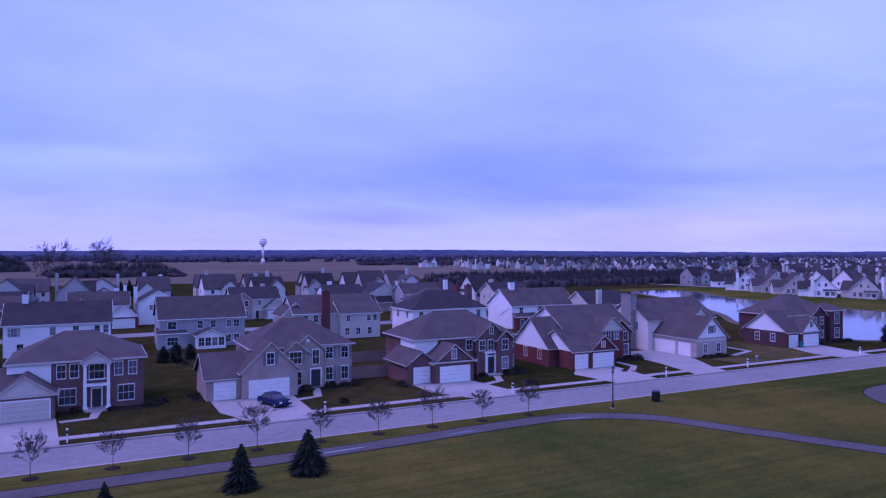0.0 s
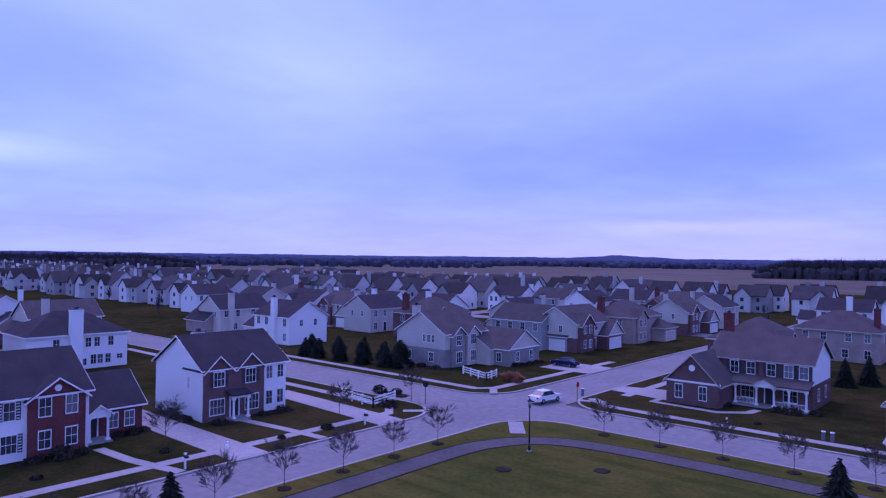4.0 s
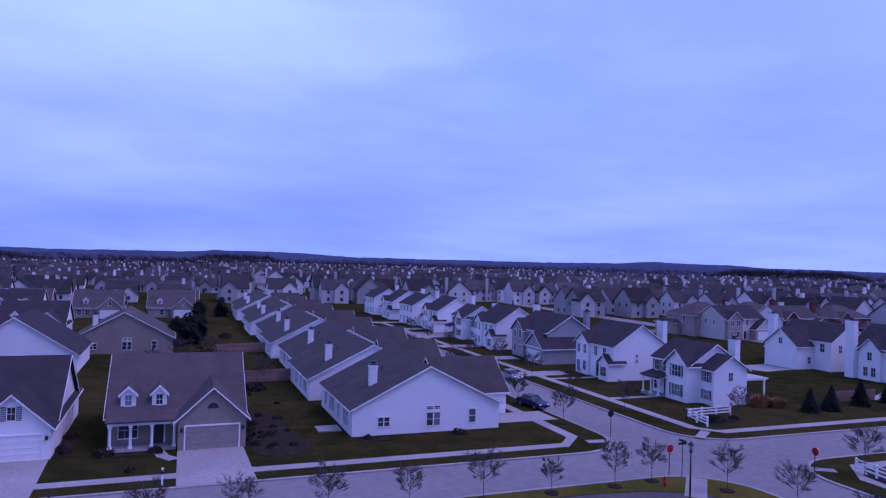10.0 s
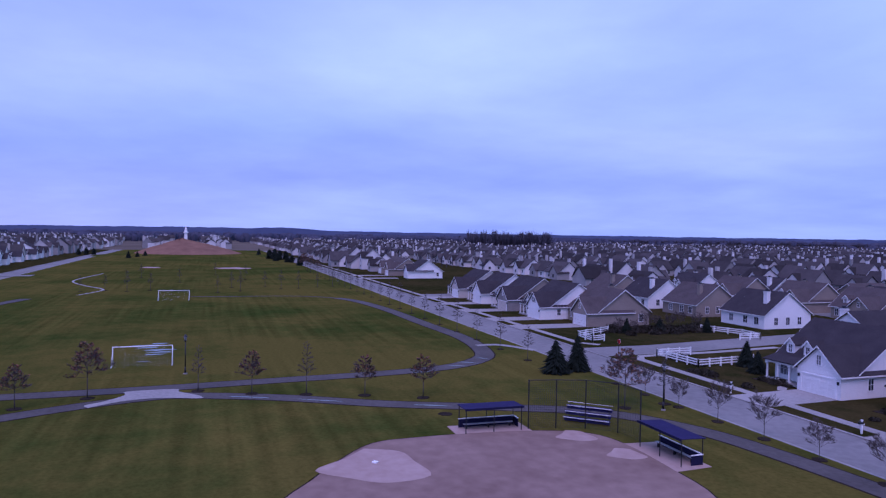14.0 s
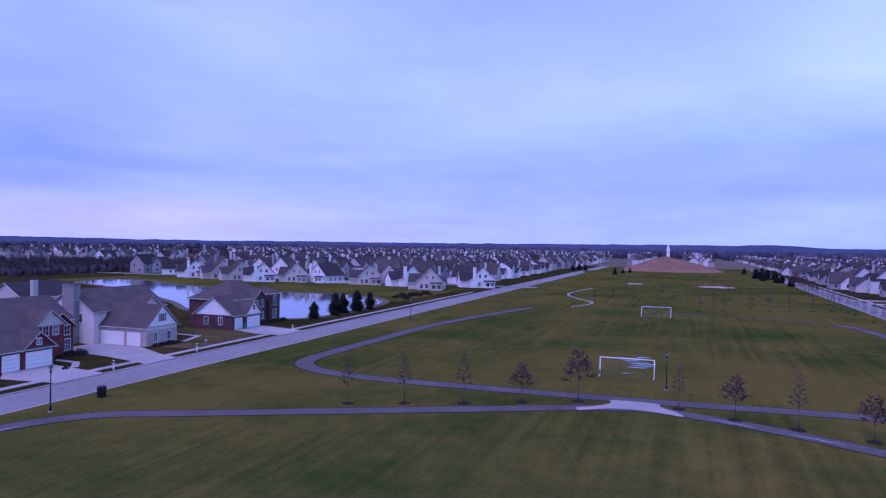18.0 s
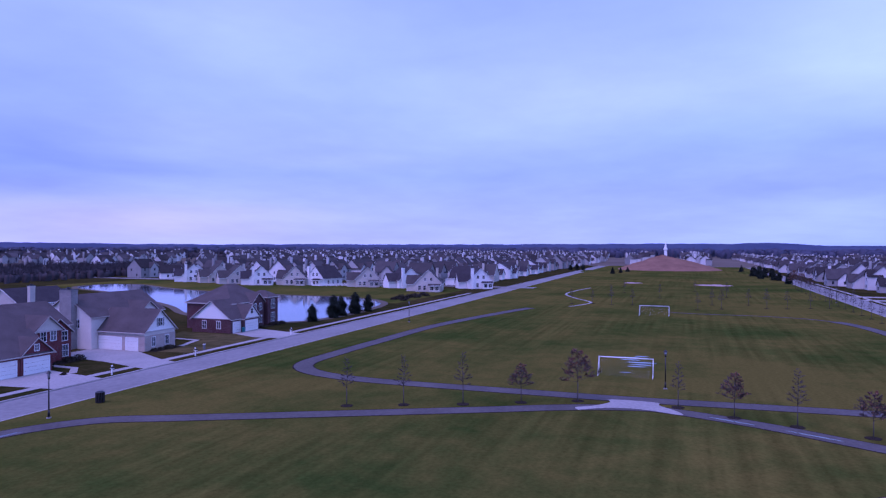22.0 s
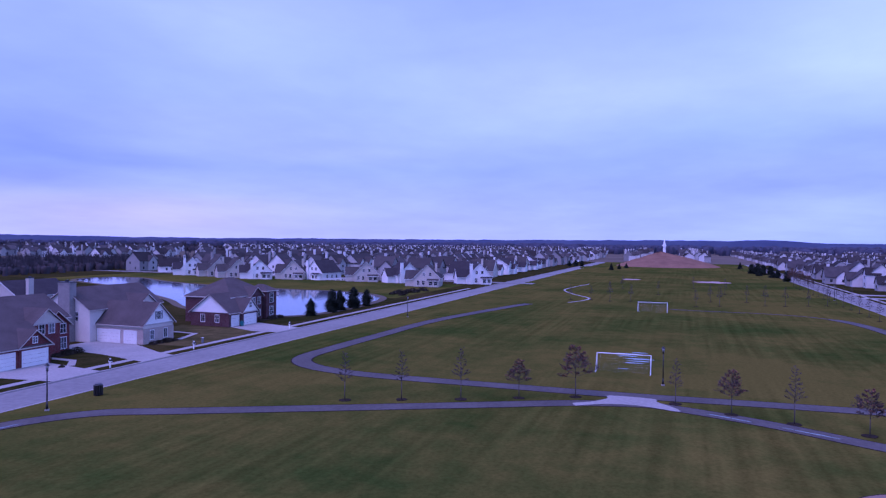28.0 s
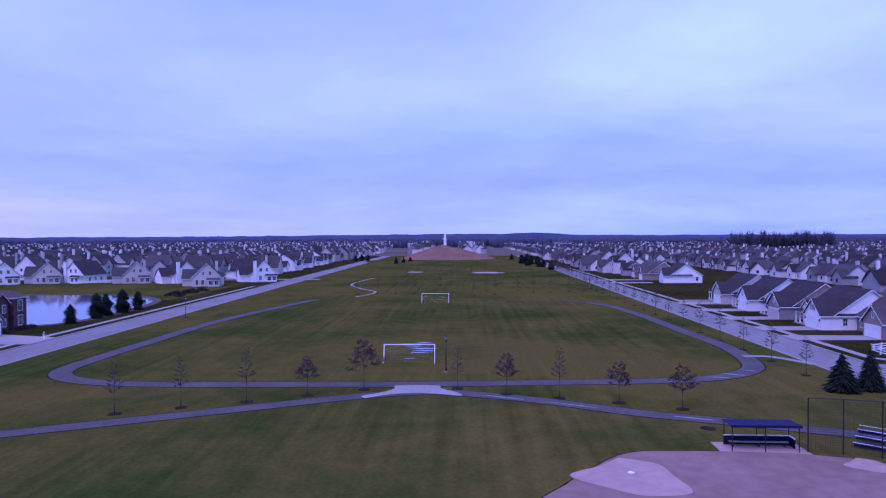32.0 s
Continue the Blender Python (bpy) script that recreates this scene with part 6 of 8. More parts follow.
def plant_bare(name, label, seed, height, spread, leaves=0, group="street trees", slender=False, thick=1.0, forks=3):
    e = thing(name, pose(0, 0, 0), label, "tree", group)
    t, c, f = bare_tree(seed, height, spread, leaves, slender, thick, forks)
    part("trunk", t, BARK, e, smooth=True)
    part("crown", c, TWIG, e, "bare fine twigs")
    if leaves:
        part("leaves", f, LEAFY, e, "sparse dry russet leaves")
    return e


def conifer(name, label, seed, height, radius, group="evergreens", full=False):
    """A spruce: tapered trunk and whorls of drooping sprays with ragged tips."""
    r = random.Random(seed)
    e = thing(name, pose(0, 0, 0), label, "tree", group)
    part("trunk", Shape().tube((0, 0, -0.1), (0, 0, height * 0.95), 0.16, 0.02, 7), BARK, e, smooth=True)
    c = Shape()
    c.tube((0, 0, height * 0.06), (0, 0, height * 0.9), radius * 0.55, 0.04, 9)
    tiers = int(height * 6.5)
    for i in range(tiers):
        t = i / tiers
        z = height * (0.05 + 0.94 * t)
        reach = radius * (math.sqrt(max(0.02, 1 - (1.5 * t - 0.5) ** 2)) if full else (1 - t) ** 0.8) * r.uniform(0.78, 1.08) + 0.1
        n = max(7, int(26 * (1 - t) + 6))
        for k in range(n):
            a = 2 * math.pi * (k + r.random()) / n + i
            L = reach * r.uniform(0.7, 1.1) * (0.86 + 0.24 * math.sin(2 * a + 0.35 * i + seed) if full else 1)
            d, w = Vector((math.cos(a), math.sin(a), 0)), Vector((-math.sin(a), math.cos(a), 0))
            p = Vector((0, 0, z + r.uniform(-0.08, 0.08)))
            for q in (0.72, 1.0):
                m = p + d * L * q + Vector((0, 0, -L * 0.2 * q * q + r.uniform(-0.05, 0.08)))
                b = p + d * L * (q - 0.5) + Vector((0, 0, -L * 0.2 * (q - 0.5) ** 2 + 0.02))
                half = w * (0.05 + 0.10 * L) * r.uniform(0.7, 1.2)
                c.add([b - half, m, b + half, b + Vector((0, 0, 0.12))], [(0, 1, 3), (1, 2, 3), (0, 2, 1)])
    part("crown", c, NEEDLE, e, "dense drooping needle sprays")
    return e


def bush(seed, radius):
    r, s = random.Random(seed), Shape()
    for _ in range(260):
        d = Vector((r.gauss(0, 1), r.gauss(0, 1), abs(r.gauss(0, 0.8)))).normalized()
        p = Vector((d.x * radius, d.y * radius, d.z * radius * 0.8 + 0.05)) * r.uniform(0.6, 1.05)
        a, b = Vector((r.uniform(-1, 1), r.uniform(-1, 1), r.uniform(-1, 1))).normalized() * 0.13, d.orthogonal().normalized() * 0.1
        s.add([p - a, p + b, p + a, p - b], [(0, 1, 2, 3)])
    return s.tube((0, 0, -0.05), (0, 0, radius * 0.6), 0.08, 0.05, 5)


BARE = [plant_bare("street_tree", "small leafless street tree in a mulch ring", s, h, w, thick=0.62) for s, h, w in ((1, 3.3, 2.8), (2, 3.0, 2.5), (3, 3.7, 3.0))]
OAKS = [plant_bare("young_tree", label, s, h, w, k, "trees along the park path", True, forks=3 if k else 2) for label, s, h, w, k in (
    ("slender bare young tree in a mulch ring", 4, 5.6, 2.2, 0), ("young tree with sparse russet leaves beside the path", 5, 4.9, 3.3, 2), ("tall young tree with dry brown leaves", 6, 5.8, 4.2, 3.5))]
TALL = plant_bare("tall_tree", "tall leafless tree at the edge of the fields", 8, 20, 14, 0, "tall field trees", False, 2.3)
FIRS = [conifer("spruce_tree", "dark green spruce with ragged outline", s, h, w) for s, h, w in ((11, 5.6, 2.6), (12, 4.2, 2.05), (13, 3.2, 1.85))]
PINE = conifer("pine_tree", "dark full-crowned pine on the bank of the pond", 15, 5.2, 2.0, "pines by the pond", True)
PINES = ((142.5, 82.5, 0.8), (152.0, 82.0, 1.1), (156.8, 82.4, 1.0), (163, 81.6, 1.1), (170, 81.2, 0.9))
placed = set()


def plant(ob, x, y, scale=1.0, turn=0.0):
    m = pose(x, y, 0, 0, 0, turn) @ Matrix.Scale(scale, 4)
    if ob.name not in placed:
        placed.add(ob.name)
        ob.matrix_world = m
        return ob
    c = copy_thing(ob, pose(x, y, 0, 0, 0, turn))
    c.scale = (scale, scale, scale)
    return c


def mulch(x, y, r=0.75):
    n = 14
    single("mulch_ring", Shape().slab([(x + r * rng.uniform(0.85, 1.1) * math.cos(2 * math.pi * i / n), y + r * rng.uniform(0.85, 1.1) * math.sin(2 * math.pi * i / n)) for i in range(n)], -0.03, 0.06), MULCH,
           "dark mulch ring at the foot of a tree", "mulch ring", "mulch rings")


k = 0
ROWS = ([(-40 + 5.95 * i, 63.9) for i in range(15) if i not in (0,)] + [(-44.1, 37.9 - 5.9 * i) for i in range(-2, 14)] + [(-34 + 5.9 * i, -47.6) for i in range(0, 19)]
        + [(-37.9, -47.9), (-42.3, -44.0)] + [(-41.4, -68 - 11 * i) for i in range(9)] + [(-52.6, -72 - 12 * i) for i in range(8)])
for x, y in ROWS:
    plant(BARE[k % 3], x, y, rng.uniform(0.85, 1.15) * (1.15 if y < -60 else 1), rng.uniform(0, 360))
    mulch(x, y, 0.6)
    k += 1
for i, (x, y) in enumerate([(69.1, 35.6), (71.7, 29.8), (74.3, 23.6), (77.4, 17.6), (80.4, 11.6), (81.0, 0.6), (78.1, -5.0), (76.3, -10.7), (74.2, -16.8), (71.5, -22.7), (61.7, -41.8), (64.4, -22.8), (62, -47)]):
    if i != 11:
        plant(OAKS[(0, 0, 0, 1, 2, 0, 1, 0, 1, 1, 2, 0, 0)[i]], x, y, rng.uniform(0.9, 1.1) * (1.2 if i == 10 else 1), rng.uniform(0, 360))
    mulch(x, y, 0.7)
for i in range(24):
    plant(OAKS[0], 89 + 9.8 * i, -43.9, rng.uniform(0.9, 1.15), 50 * i)
    mulch(89 + 9.8 * i, -43.9, 0.6)
for x, y in ((-28.4, 53.0), (-34.7, 47.5)):
    mulch(x, y, 0.7)
for i, (x, y, s) in enumerate([(-10.0, 50.0, 0.98), (10.2, 53.9, 0.66), (15.9, 55.5, 0.74), (0.8, 50.2, 0.55), (-42.5, 22.0, 0.75), (80.1, -43.6, 0.9), (80.8, -47.2, 0.85)]
                                + [(-76.6, -65.8, 0.6), (-80.2, -65.8, 0.6), (-87.5, -67.2, 0.65), (-90.1, -63.4, 0.75), (-97, -64.4, 0.75), (-105.2, -66.6, 0.9), (-135, -78, 0.8), (-144.7, -87, 0.9), (-83.6, -68.4, 0.5), (-93.4, -67.6, 0.6), (-101.6, -68.4, 0.75), (-112.6, -71.4, 0.85), (-153.8, -92.6, 1.0)]
                                + [(-99.9, 76.6, 0.7), (-91.1, 77.2, 0.72), (-88.7, 80.6, 0.8), (-81.0, 78.4, 0.75)]
                                + [(-22, 113, 0.75), (-19.6, 116.6, 0.8), (2.4, 283, 1.15), (10.8, 307, 1.2), (14.2, 315, 1.3), (-3.6, 283, 1.0), (-13, 116, 0.9), (109.9, -74.5, 0.55), (108.5, -80.8, 0.6), (107.2, -90.5, 0.55), (77.4, -72.3, 0.70), (73.0, -70.1, 0.62),
                                   (-84, 12.5, 0.8), (-84, 15.5, 0.7), (-85, 34, 0.8)]):
    plant(FIRS[i % 3], x, y, s * (1.0, 1.25, 1.5)[i % 3], rng.uniform(0, 360))


for i, (x, y, k) in enumerate(PINES):
    plant(PINE, x, y, k, 70 * i)
BUSHY = conifer("evergreen_bush", "dark ragged evergreen bush behind a garden", 17, 3.6, 1.7, "evergreens", True)
for i, (x, y, k) in enumerate(((-96.4, 76.8, 0.95), (-93.6, 79.0, 1.1), (-85.7, 77.4, 1.1), (-83.4, 80.2, 1.05), (-78.6, 79.2, 1.25), (-79.9, 81.0, 1.0), (-101.8, 79.5, 1.0), (-98.0, 14.2, 0.9), (-96.4, 15.8, 1.0), (-95.0, 17.6, 0.9), (-97.4, 20.4, 1.0), (-0.4, -145.0, 1.6), (-2.6, -146.4, 1.75), (-4.6, -153.0, 1.5), (-5.8, -190.0, 1.7), (-12.5, -210.0, 1.6), (-15.2, 124.6, 1.2), (-13.6, 126.4, 1.0), (10.6, 121.8, 0.75), (12.6, 121.6, 0.85), (15.0, 124.0, 0.7), (-6.4, 283, 1.5), (-1.4, 283, 1.8), (6.0, 286, 1.7))):
    plant(BUSHY, x, y, k, 70 * i)


# far woods, hedgerows and the evergreens at the end of the park
def woodland(name, label, spots, mat, blades=0, body=1.0):
    """Ragged upright clumps of bare crowns, standing close together, with fans of upright boughs round them."""
    s = Shape()
    for x, y, w, full in spots:
        for _ in range(blades):
            a, u = rng.uniform(0, 2 * math.pi), rng.random()
            c, d = math.cos(a), math.sin(a)
            low, r0, r1, th = full * rng.uniform(0.15, 0.55), w * 0.35 * u, w * (0.25 + 0.95 * u), rng.uniform(0.05, 0.13) * w
            top = full * (1.04 - 0.38 * u * u) * rng.uniform(0.86, 1.05)
            s.add([(x + r0 * c - th * d, y + r0 * d + th * c, low), (x + r0 * c + th * d, y + r0 * d - th * c, low), (x + r1 * c, y + r1 * d, top)], [(0, 1, 2)])
        if not body:
            s.add([(x - 0.14, y - 0.1, -0.2), (x + 0.14, y - 0.1, -0.2), (x, y + 0.16, -0.2), (x, y, full * 0.8)], [(0, 1, 3), (1, 2, 3), (2, 0, 3)])
            continue
        n, h = 5, full * body
        v = []
        for q, (lev, k) in enumerate(((0.0, 0.85), (0.6, 1.0), (0.9, 0.72))):
            for i in range(n):
                a = 2 * math.pi * i / n + q * 0.6
                v.append((x + w * k * rng.uniform(0.6, 1.25) * math.cos(a), y + w * k * rng.uniform(0.6, 1.25) * math.sin(a), -0.2 + h * lev * (1 if q == 0 else rng.uniform(0.9, 1.06))))
        v += [(x + rng.uniform(-0.5, 0.5) * w, y + rng.uniform(-0.5, 0.5) * w, h)]
        f = [(q * n + i, q * n + (i + 1) % n, q * n + n + (i + 1) % n, q * n + n + i) for q in range(2) for i in range(n)]
        f += [(2 * n + i, 2 * n + (i + 1) % n, 3 * n) for i in range(n)]
        s.add(v, f)
    return single(name, s, mat, label, "woods", kind="stuff", smooth=True)


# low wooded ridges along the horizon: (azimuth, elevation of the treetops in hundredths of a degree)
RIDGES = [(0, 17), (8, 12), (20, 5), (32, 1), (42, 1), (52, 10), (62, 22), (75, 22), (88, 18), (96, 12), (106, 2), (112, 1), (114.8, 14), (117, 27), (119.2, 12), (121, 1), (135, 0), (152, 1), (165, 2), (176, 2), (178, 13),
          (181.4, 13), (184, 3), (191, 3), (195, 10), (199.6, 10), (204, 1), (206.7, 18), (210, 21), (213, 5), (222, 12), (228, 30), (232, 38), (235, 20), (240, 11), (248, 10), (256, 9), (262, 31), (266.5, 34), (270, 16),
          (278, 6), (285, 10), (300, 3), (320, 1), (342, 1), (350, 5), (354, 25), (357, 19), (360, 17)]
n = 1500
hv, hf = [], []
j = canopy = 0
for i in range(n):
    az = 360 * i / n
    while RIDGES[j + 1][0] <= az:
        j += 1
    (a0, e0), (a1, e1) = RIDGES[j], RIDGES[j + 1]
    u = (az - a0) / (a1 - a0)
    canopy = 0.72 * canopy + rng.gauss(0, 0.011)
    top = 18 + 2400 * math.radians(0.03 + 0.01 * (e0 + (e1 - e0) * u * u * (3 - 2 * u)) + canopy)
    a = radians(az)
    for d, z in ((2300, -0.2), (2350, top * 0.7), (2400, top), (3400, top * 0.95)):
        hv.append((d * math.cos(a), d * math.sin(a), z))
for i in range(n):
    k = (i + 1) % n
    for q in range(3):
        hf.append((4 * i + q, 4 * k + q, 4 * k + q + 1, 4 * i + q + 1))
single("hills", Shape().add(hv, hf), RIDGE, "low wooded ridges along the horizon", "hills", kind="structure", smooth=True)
spots = []
for i in range(9000):
    a = rng.uniform(0, 2 * math.pi)
    d = rng.uniform(1400 if math.sin(a) > 0.8 else 1080, 2250)
    patch = math.sin(5 * a + 0.006 * d) + math.sin(13 * a - 0.004 * d + 1)
    if patch > -0.5:
        spots.append((d * math.cos(a), d * math.sin(a), rng.uniform(6, 12) * d / 1500, rng.uniform(9, 14.5) + 1.2 * patch))
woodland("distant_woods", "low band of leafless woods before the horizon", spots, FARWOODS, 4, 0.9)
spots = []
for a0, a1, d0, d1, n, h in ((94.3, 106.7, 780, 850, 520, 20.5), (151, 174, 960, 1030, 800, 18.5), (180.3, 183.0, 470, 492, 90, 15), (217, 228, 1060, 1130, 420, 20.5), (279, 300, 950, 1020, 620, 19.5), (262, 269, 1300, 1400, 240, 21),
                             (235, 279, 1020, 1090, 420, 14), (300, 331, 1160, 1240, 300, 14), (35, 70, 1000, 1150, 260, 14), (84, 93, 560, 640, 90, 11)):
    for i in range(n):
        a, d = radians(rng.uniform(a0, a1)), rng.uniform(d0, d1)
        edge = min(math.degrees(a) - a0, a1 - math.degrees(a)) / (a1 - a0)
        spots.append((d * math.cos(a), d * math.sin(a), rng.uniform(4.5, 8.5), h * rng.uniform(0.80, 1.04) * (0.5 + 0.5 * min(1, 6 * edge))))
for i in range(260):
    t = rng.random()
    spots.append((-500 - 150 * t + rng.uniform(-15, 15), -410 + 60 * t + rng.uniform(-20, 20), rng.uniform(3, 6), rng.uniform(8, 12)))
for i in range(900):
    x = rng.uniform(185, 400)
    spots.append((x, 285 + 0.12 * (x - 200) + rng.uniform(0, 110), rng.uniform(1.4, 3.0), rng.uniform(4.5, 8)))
woodland("woodlots", "dark leafless woodlots among the fields", spots, DARKWOODS, 22, 0.62)
spots = []
for i in range(110):
    a, d = radians(rng.uniform(332.2, 338.8)), rng.uniform(780, 850)
    spots.append((d * math.cos(a), d * math.sin(a), rng.uniform(5.5, 9), rng.uniform(15, 24.5)))
for i in range(5200):
    x, y = rng.uniform(-600, 1050), rng.choice((-1, 1)) * rng.uniform(95, 900)
    d = math.hypot(x, y)
    if free(x, y) and (d > 330 or i % 4 == 0) and not (y > 330 and x < 380):
        spots.append((x, y, rng.uniform(0.9, 2.2) * (1.45 if d > 450 else 1), rng.uniform(3, 7.5) * (1.2 if d > 450 else 1)))
for i in range(420):
    x, y = rng.uniform(-300, 500), rng.choice((-1, 1)) * rng.uniform(95, 380)
    if free(x, y):
        spots.append((x, y, rng.uniform(0.7, 1.2), rng.uniform(2.5, 5)))
for i in range(26):
    x = -150 - 12.6 * i + rng.uniform(-3, 3)
    spots.append((x, 24.5 - 0.042 * (x + 150) + rng.choice((-7.5, 7.5)) + rng.uniform(-1, 1), rng.uniform(1.2, 2.0), rng.uniform(4.5, 7)))
woodland("garden_trees", "leafless garden trees between far houses", spots, WOODS, 26, 0)
for i, (x, y, k) in enumerate(((-15, 370, 1.15), (4, 372, 1.2), (9, 386, 1.0), (24, 382, 0.85), (-22, 392, 0.85), (31, 405, 0.8))):
    plant(TALL, x, y, k, 60 * i)
# bare mound with a white monument far behind
n, rings = 40, 8
mv, mf = [], []
for q in range(rings + 1):
    t = q / rings
    for i in range(n):
        a = 2 * math.pi * i / n
        mv.append((505 + 37 * (1 - t) * math.cos(a), 10 + 5 * t + 37 * (1 - t) * math.sin(a), 0.9 + 10.8 * t ** 0.86 * rng.uniform(0.95, 1.05)))
for q in range(rings):
    for i in range(n):
        mf.append((q * n + i, q * n + (i + 1) % n, q * n + n + (i + 1) % n, q * n + n + i))
single("mound", Shape().add(mv, mf), EARTH, "bare orange earth mound at the end of the park", "mound", kind="structure", smooth=True)
bv = [(505 + r * math.cos(2 * math.pi * i / n), 10 + r * math.sin(2 * math.pi * i / n), z) for r, z in ((62, -0.2), (50, 0.6), (36, 1.75), (30, 1.8)) for i in range(n)]
bf = [(q * n + i, q * n + (i + 1) % n, q * n + n + (i + 1) % n, q * n + n + i) for q in range(3) for i in range(n)]
single("grass_berm", Shape().add(bv, bf), PARKGRASS, "grassy swell round the foot of the earth mound", "berm", kind="structure", smooth=True)


single("lawn_dry", Shape().slab([(93.0, 85.0), (94.0, 77.3), (113.6, 77.3), (116.6, 86.0), (116.8, 98.0), (109.0, 96.0), (108.0, 86.0)], -0.05, 0.016), DRYLAWN, "dry brown lawn of a garden beside the pond", "lawn", kind="structure")


# ---- driveways and garden walks ----
def drive(outline, label="pale concrete driveway"):
    single("driveway", Shape().slab(outline, -0.05, 0.035), CONCRETE, label, "driveway", "driveways", "structure")


def garden_walk(line, width=1.05):
    single("garden_walk", Shape().strip(line, width, -0.05, 0.04), CONCRETE, "pale concrete walk to a front door", "path", "garden walks", "structure")


for outline in ([(-44.9, 86.4), (-36.5, 85.2), (-36.5, 92.6), (-44.9, 90.2)],
                [(-12.6, 85.9), (-3.4, 85.9), (-2.6, 73.7), (-9.3, 73.7), (-12.4, 80.5)],
                [(12.9, 87.2), (22.8, 86.3), (22.4, 73.7), (15.6, 73.7), (12.9, 80.5)],
                [(39.0, 85.7), (47.7, 84.6), (49.4, 73.7), (42.4, 73.7), (39.0, 80.0)],
                [(66.4, 85.1), (73.9, 85.1), (72.0, 73.7), (64.6, 73.7), (63.6, 82)],
                [(84.0, 96), (92.2, 96), (92.2, 86.6), (87.5, 78), (86.0, 73.7), (79.6, 73.7), (82.4, 84)],
                [(117.6, 86.5), (126.2, 85.9), (122.5, 73.7), (114.6, 73.7), (114.2, 79)],
                [(-78, -25.6), (-78, -21.8), (-53.4, -21.8), (-53.4, -25.6)], [(-86, -6.6), (-86, -2.6), (-53.4, -2.6), (-53.4, -6.6)],
                [(-76, 13.0), (-76, 16.6), (-53.4, 16.6), (-53.4, 13.0)], [(-80, 33.2), (-80, 36.9), (-53.4, 36.9), (-53.4, 33.2)], [(-76, 52.2), (-76, 55.4), (-53.4, 54.4), (-53.4, 50.8)],
                [(-6.4, -67.5), (-6.6, -57.1), (-0.5, -57.1), (-0.6, -67.5)], [(9.7, -67.5), (9.4, -57.1), (15.4, -57.1), (15.4, -67.5)], [(25.8, -67.5), (23.5, -57.1), (29.0, -57.1), (31.1, -67.5)],
                [(41.4, -67.5), (40.8, -57.1), (46.5, -57.1), (46.8, -67.5)], [(58.2, -67.5), (57.8, -57.1), (63.4, -57.1), (63.8, -67.5)],
                [(-41.9, -74.5), (-41.9, -70.0), (-33.8, -70.0), (-33.8, -74.5)]):
    drive(outline)
for i in range(1, 7):
    drive([(-41.9, -74 - 18.6 * i), (-41.9, -69.5 - 18.6 * i), (-33, -69.5 - 18.6 * i), (-33, -74 - 18.6 * i)])
    drive([(-61, -84 - 18 * i), (-61, -80 - 18 * i), (-52.2, -80 - 18 * i), (-52.2, -84 - 18 * i)])
for x in (143.5, 160, 176.5, 193):
    drive([(x - 11.9, -67.5), (x - 12.2, -57.1), (x - 6.6, -57.1), (x - 6.6, -67.5)])
for x in (125, 268, 285):
    drive([(x - 0.7, -72.5), (x - 5.8, -72.5), (x - 6.2, -57.1), (x - 0.2, -57.1)])
drive([(-106.4, -101.4), (-106.4, -94.8), (-98.6, -93.8), (-95.5, -100.6)])
drive([(-108.2, -76.6), (-108.2, -72.6), (-96, -66.5), (-93, -70.5)])
drive([(-63, 96), (-63, 104), (-54, 104), (-54, 96)])
for line in ([(-37.4, 90), (-37.6, 83.2), (-29.4, 82.8), (-26.6, 85.2), (-26.0, 89.0)], [(-3.0, 83.8), (0.2, 84.2), (0.6, 87.4)], [(22.6, 83.4), (25.4, 84.2), (26.6, 89.2)],
             [(48, 81.4), (51.2, 82.6), (52.8, 86.2)], [(73.4, 80.4), (76.6, 83.5), (76.9, 89)], [(93.6, 84.0), (99.8, 84.2), (107.0, 86.6), (107.6, 92.0), (105.4, 94.6)], [(-65.0, -36.0), (-53.5, -36.0)], [(-63.6, -79.2), (-55, -79.2)], [(-64, -95), (-55, -95)],
             [(-64.4, -12.3), (-53.5, -12.3)], [(-65.2, 3.0), (-53.5, 3.0)], [(-65.3, 26.8), (-60, 27.2), (-53.5, 28.6)], [(-66, 42.0), (-60, 42.8), (-53.5, 43.4)],
             [(1.2, -68.6), (0.6, -66.0), (-0.4, -64.6)], [(17.4, -68.6), (16.6, -66.0), (15.6, -64.6)], [(33.4, -68.6), (32.6, -66.2), (31.2, -64.8)], [(48.9, -68.6), (48.2, -66.2), (46.8, -64.8)], [(65.7, -68.6), (65, -66.2), (63.6, -64.8)],
             [(-39.6, -60.4), (-42.6, -60.0)], [(-41.6, 78.6), (-44.8, 77.2)], [(-57.2, 75.8), (-55.0, 73.0)], [(-56.4, -45.6), (-53.6, -47.4)], [(-56.4, 57.4), (-54.0, 59.8)], [(-55.2, -60.8), (-52.4, -58.6)]):
    garden_walk(line)


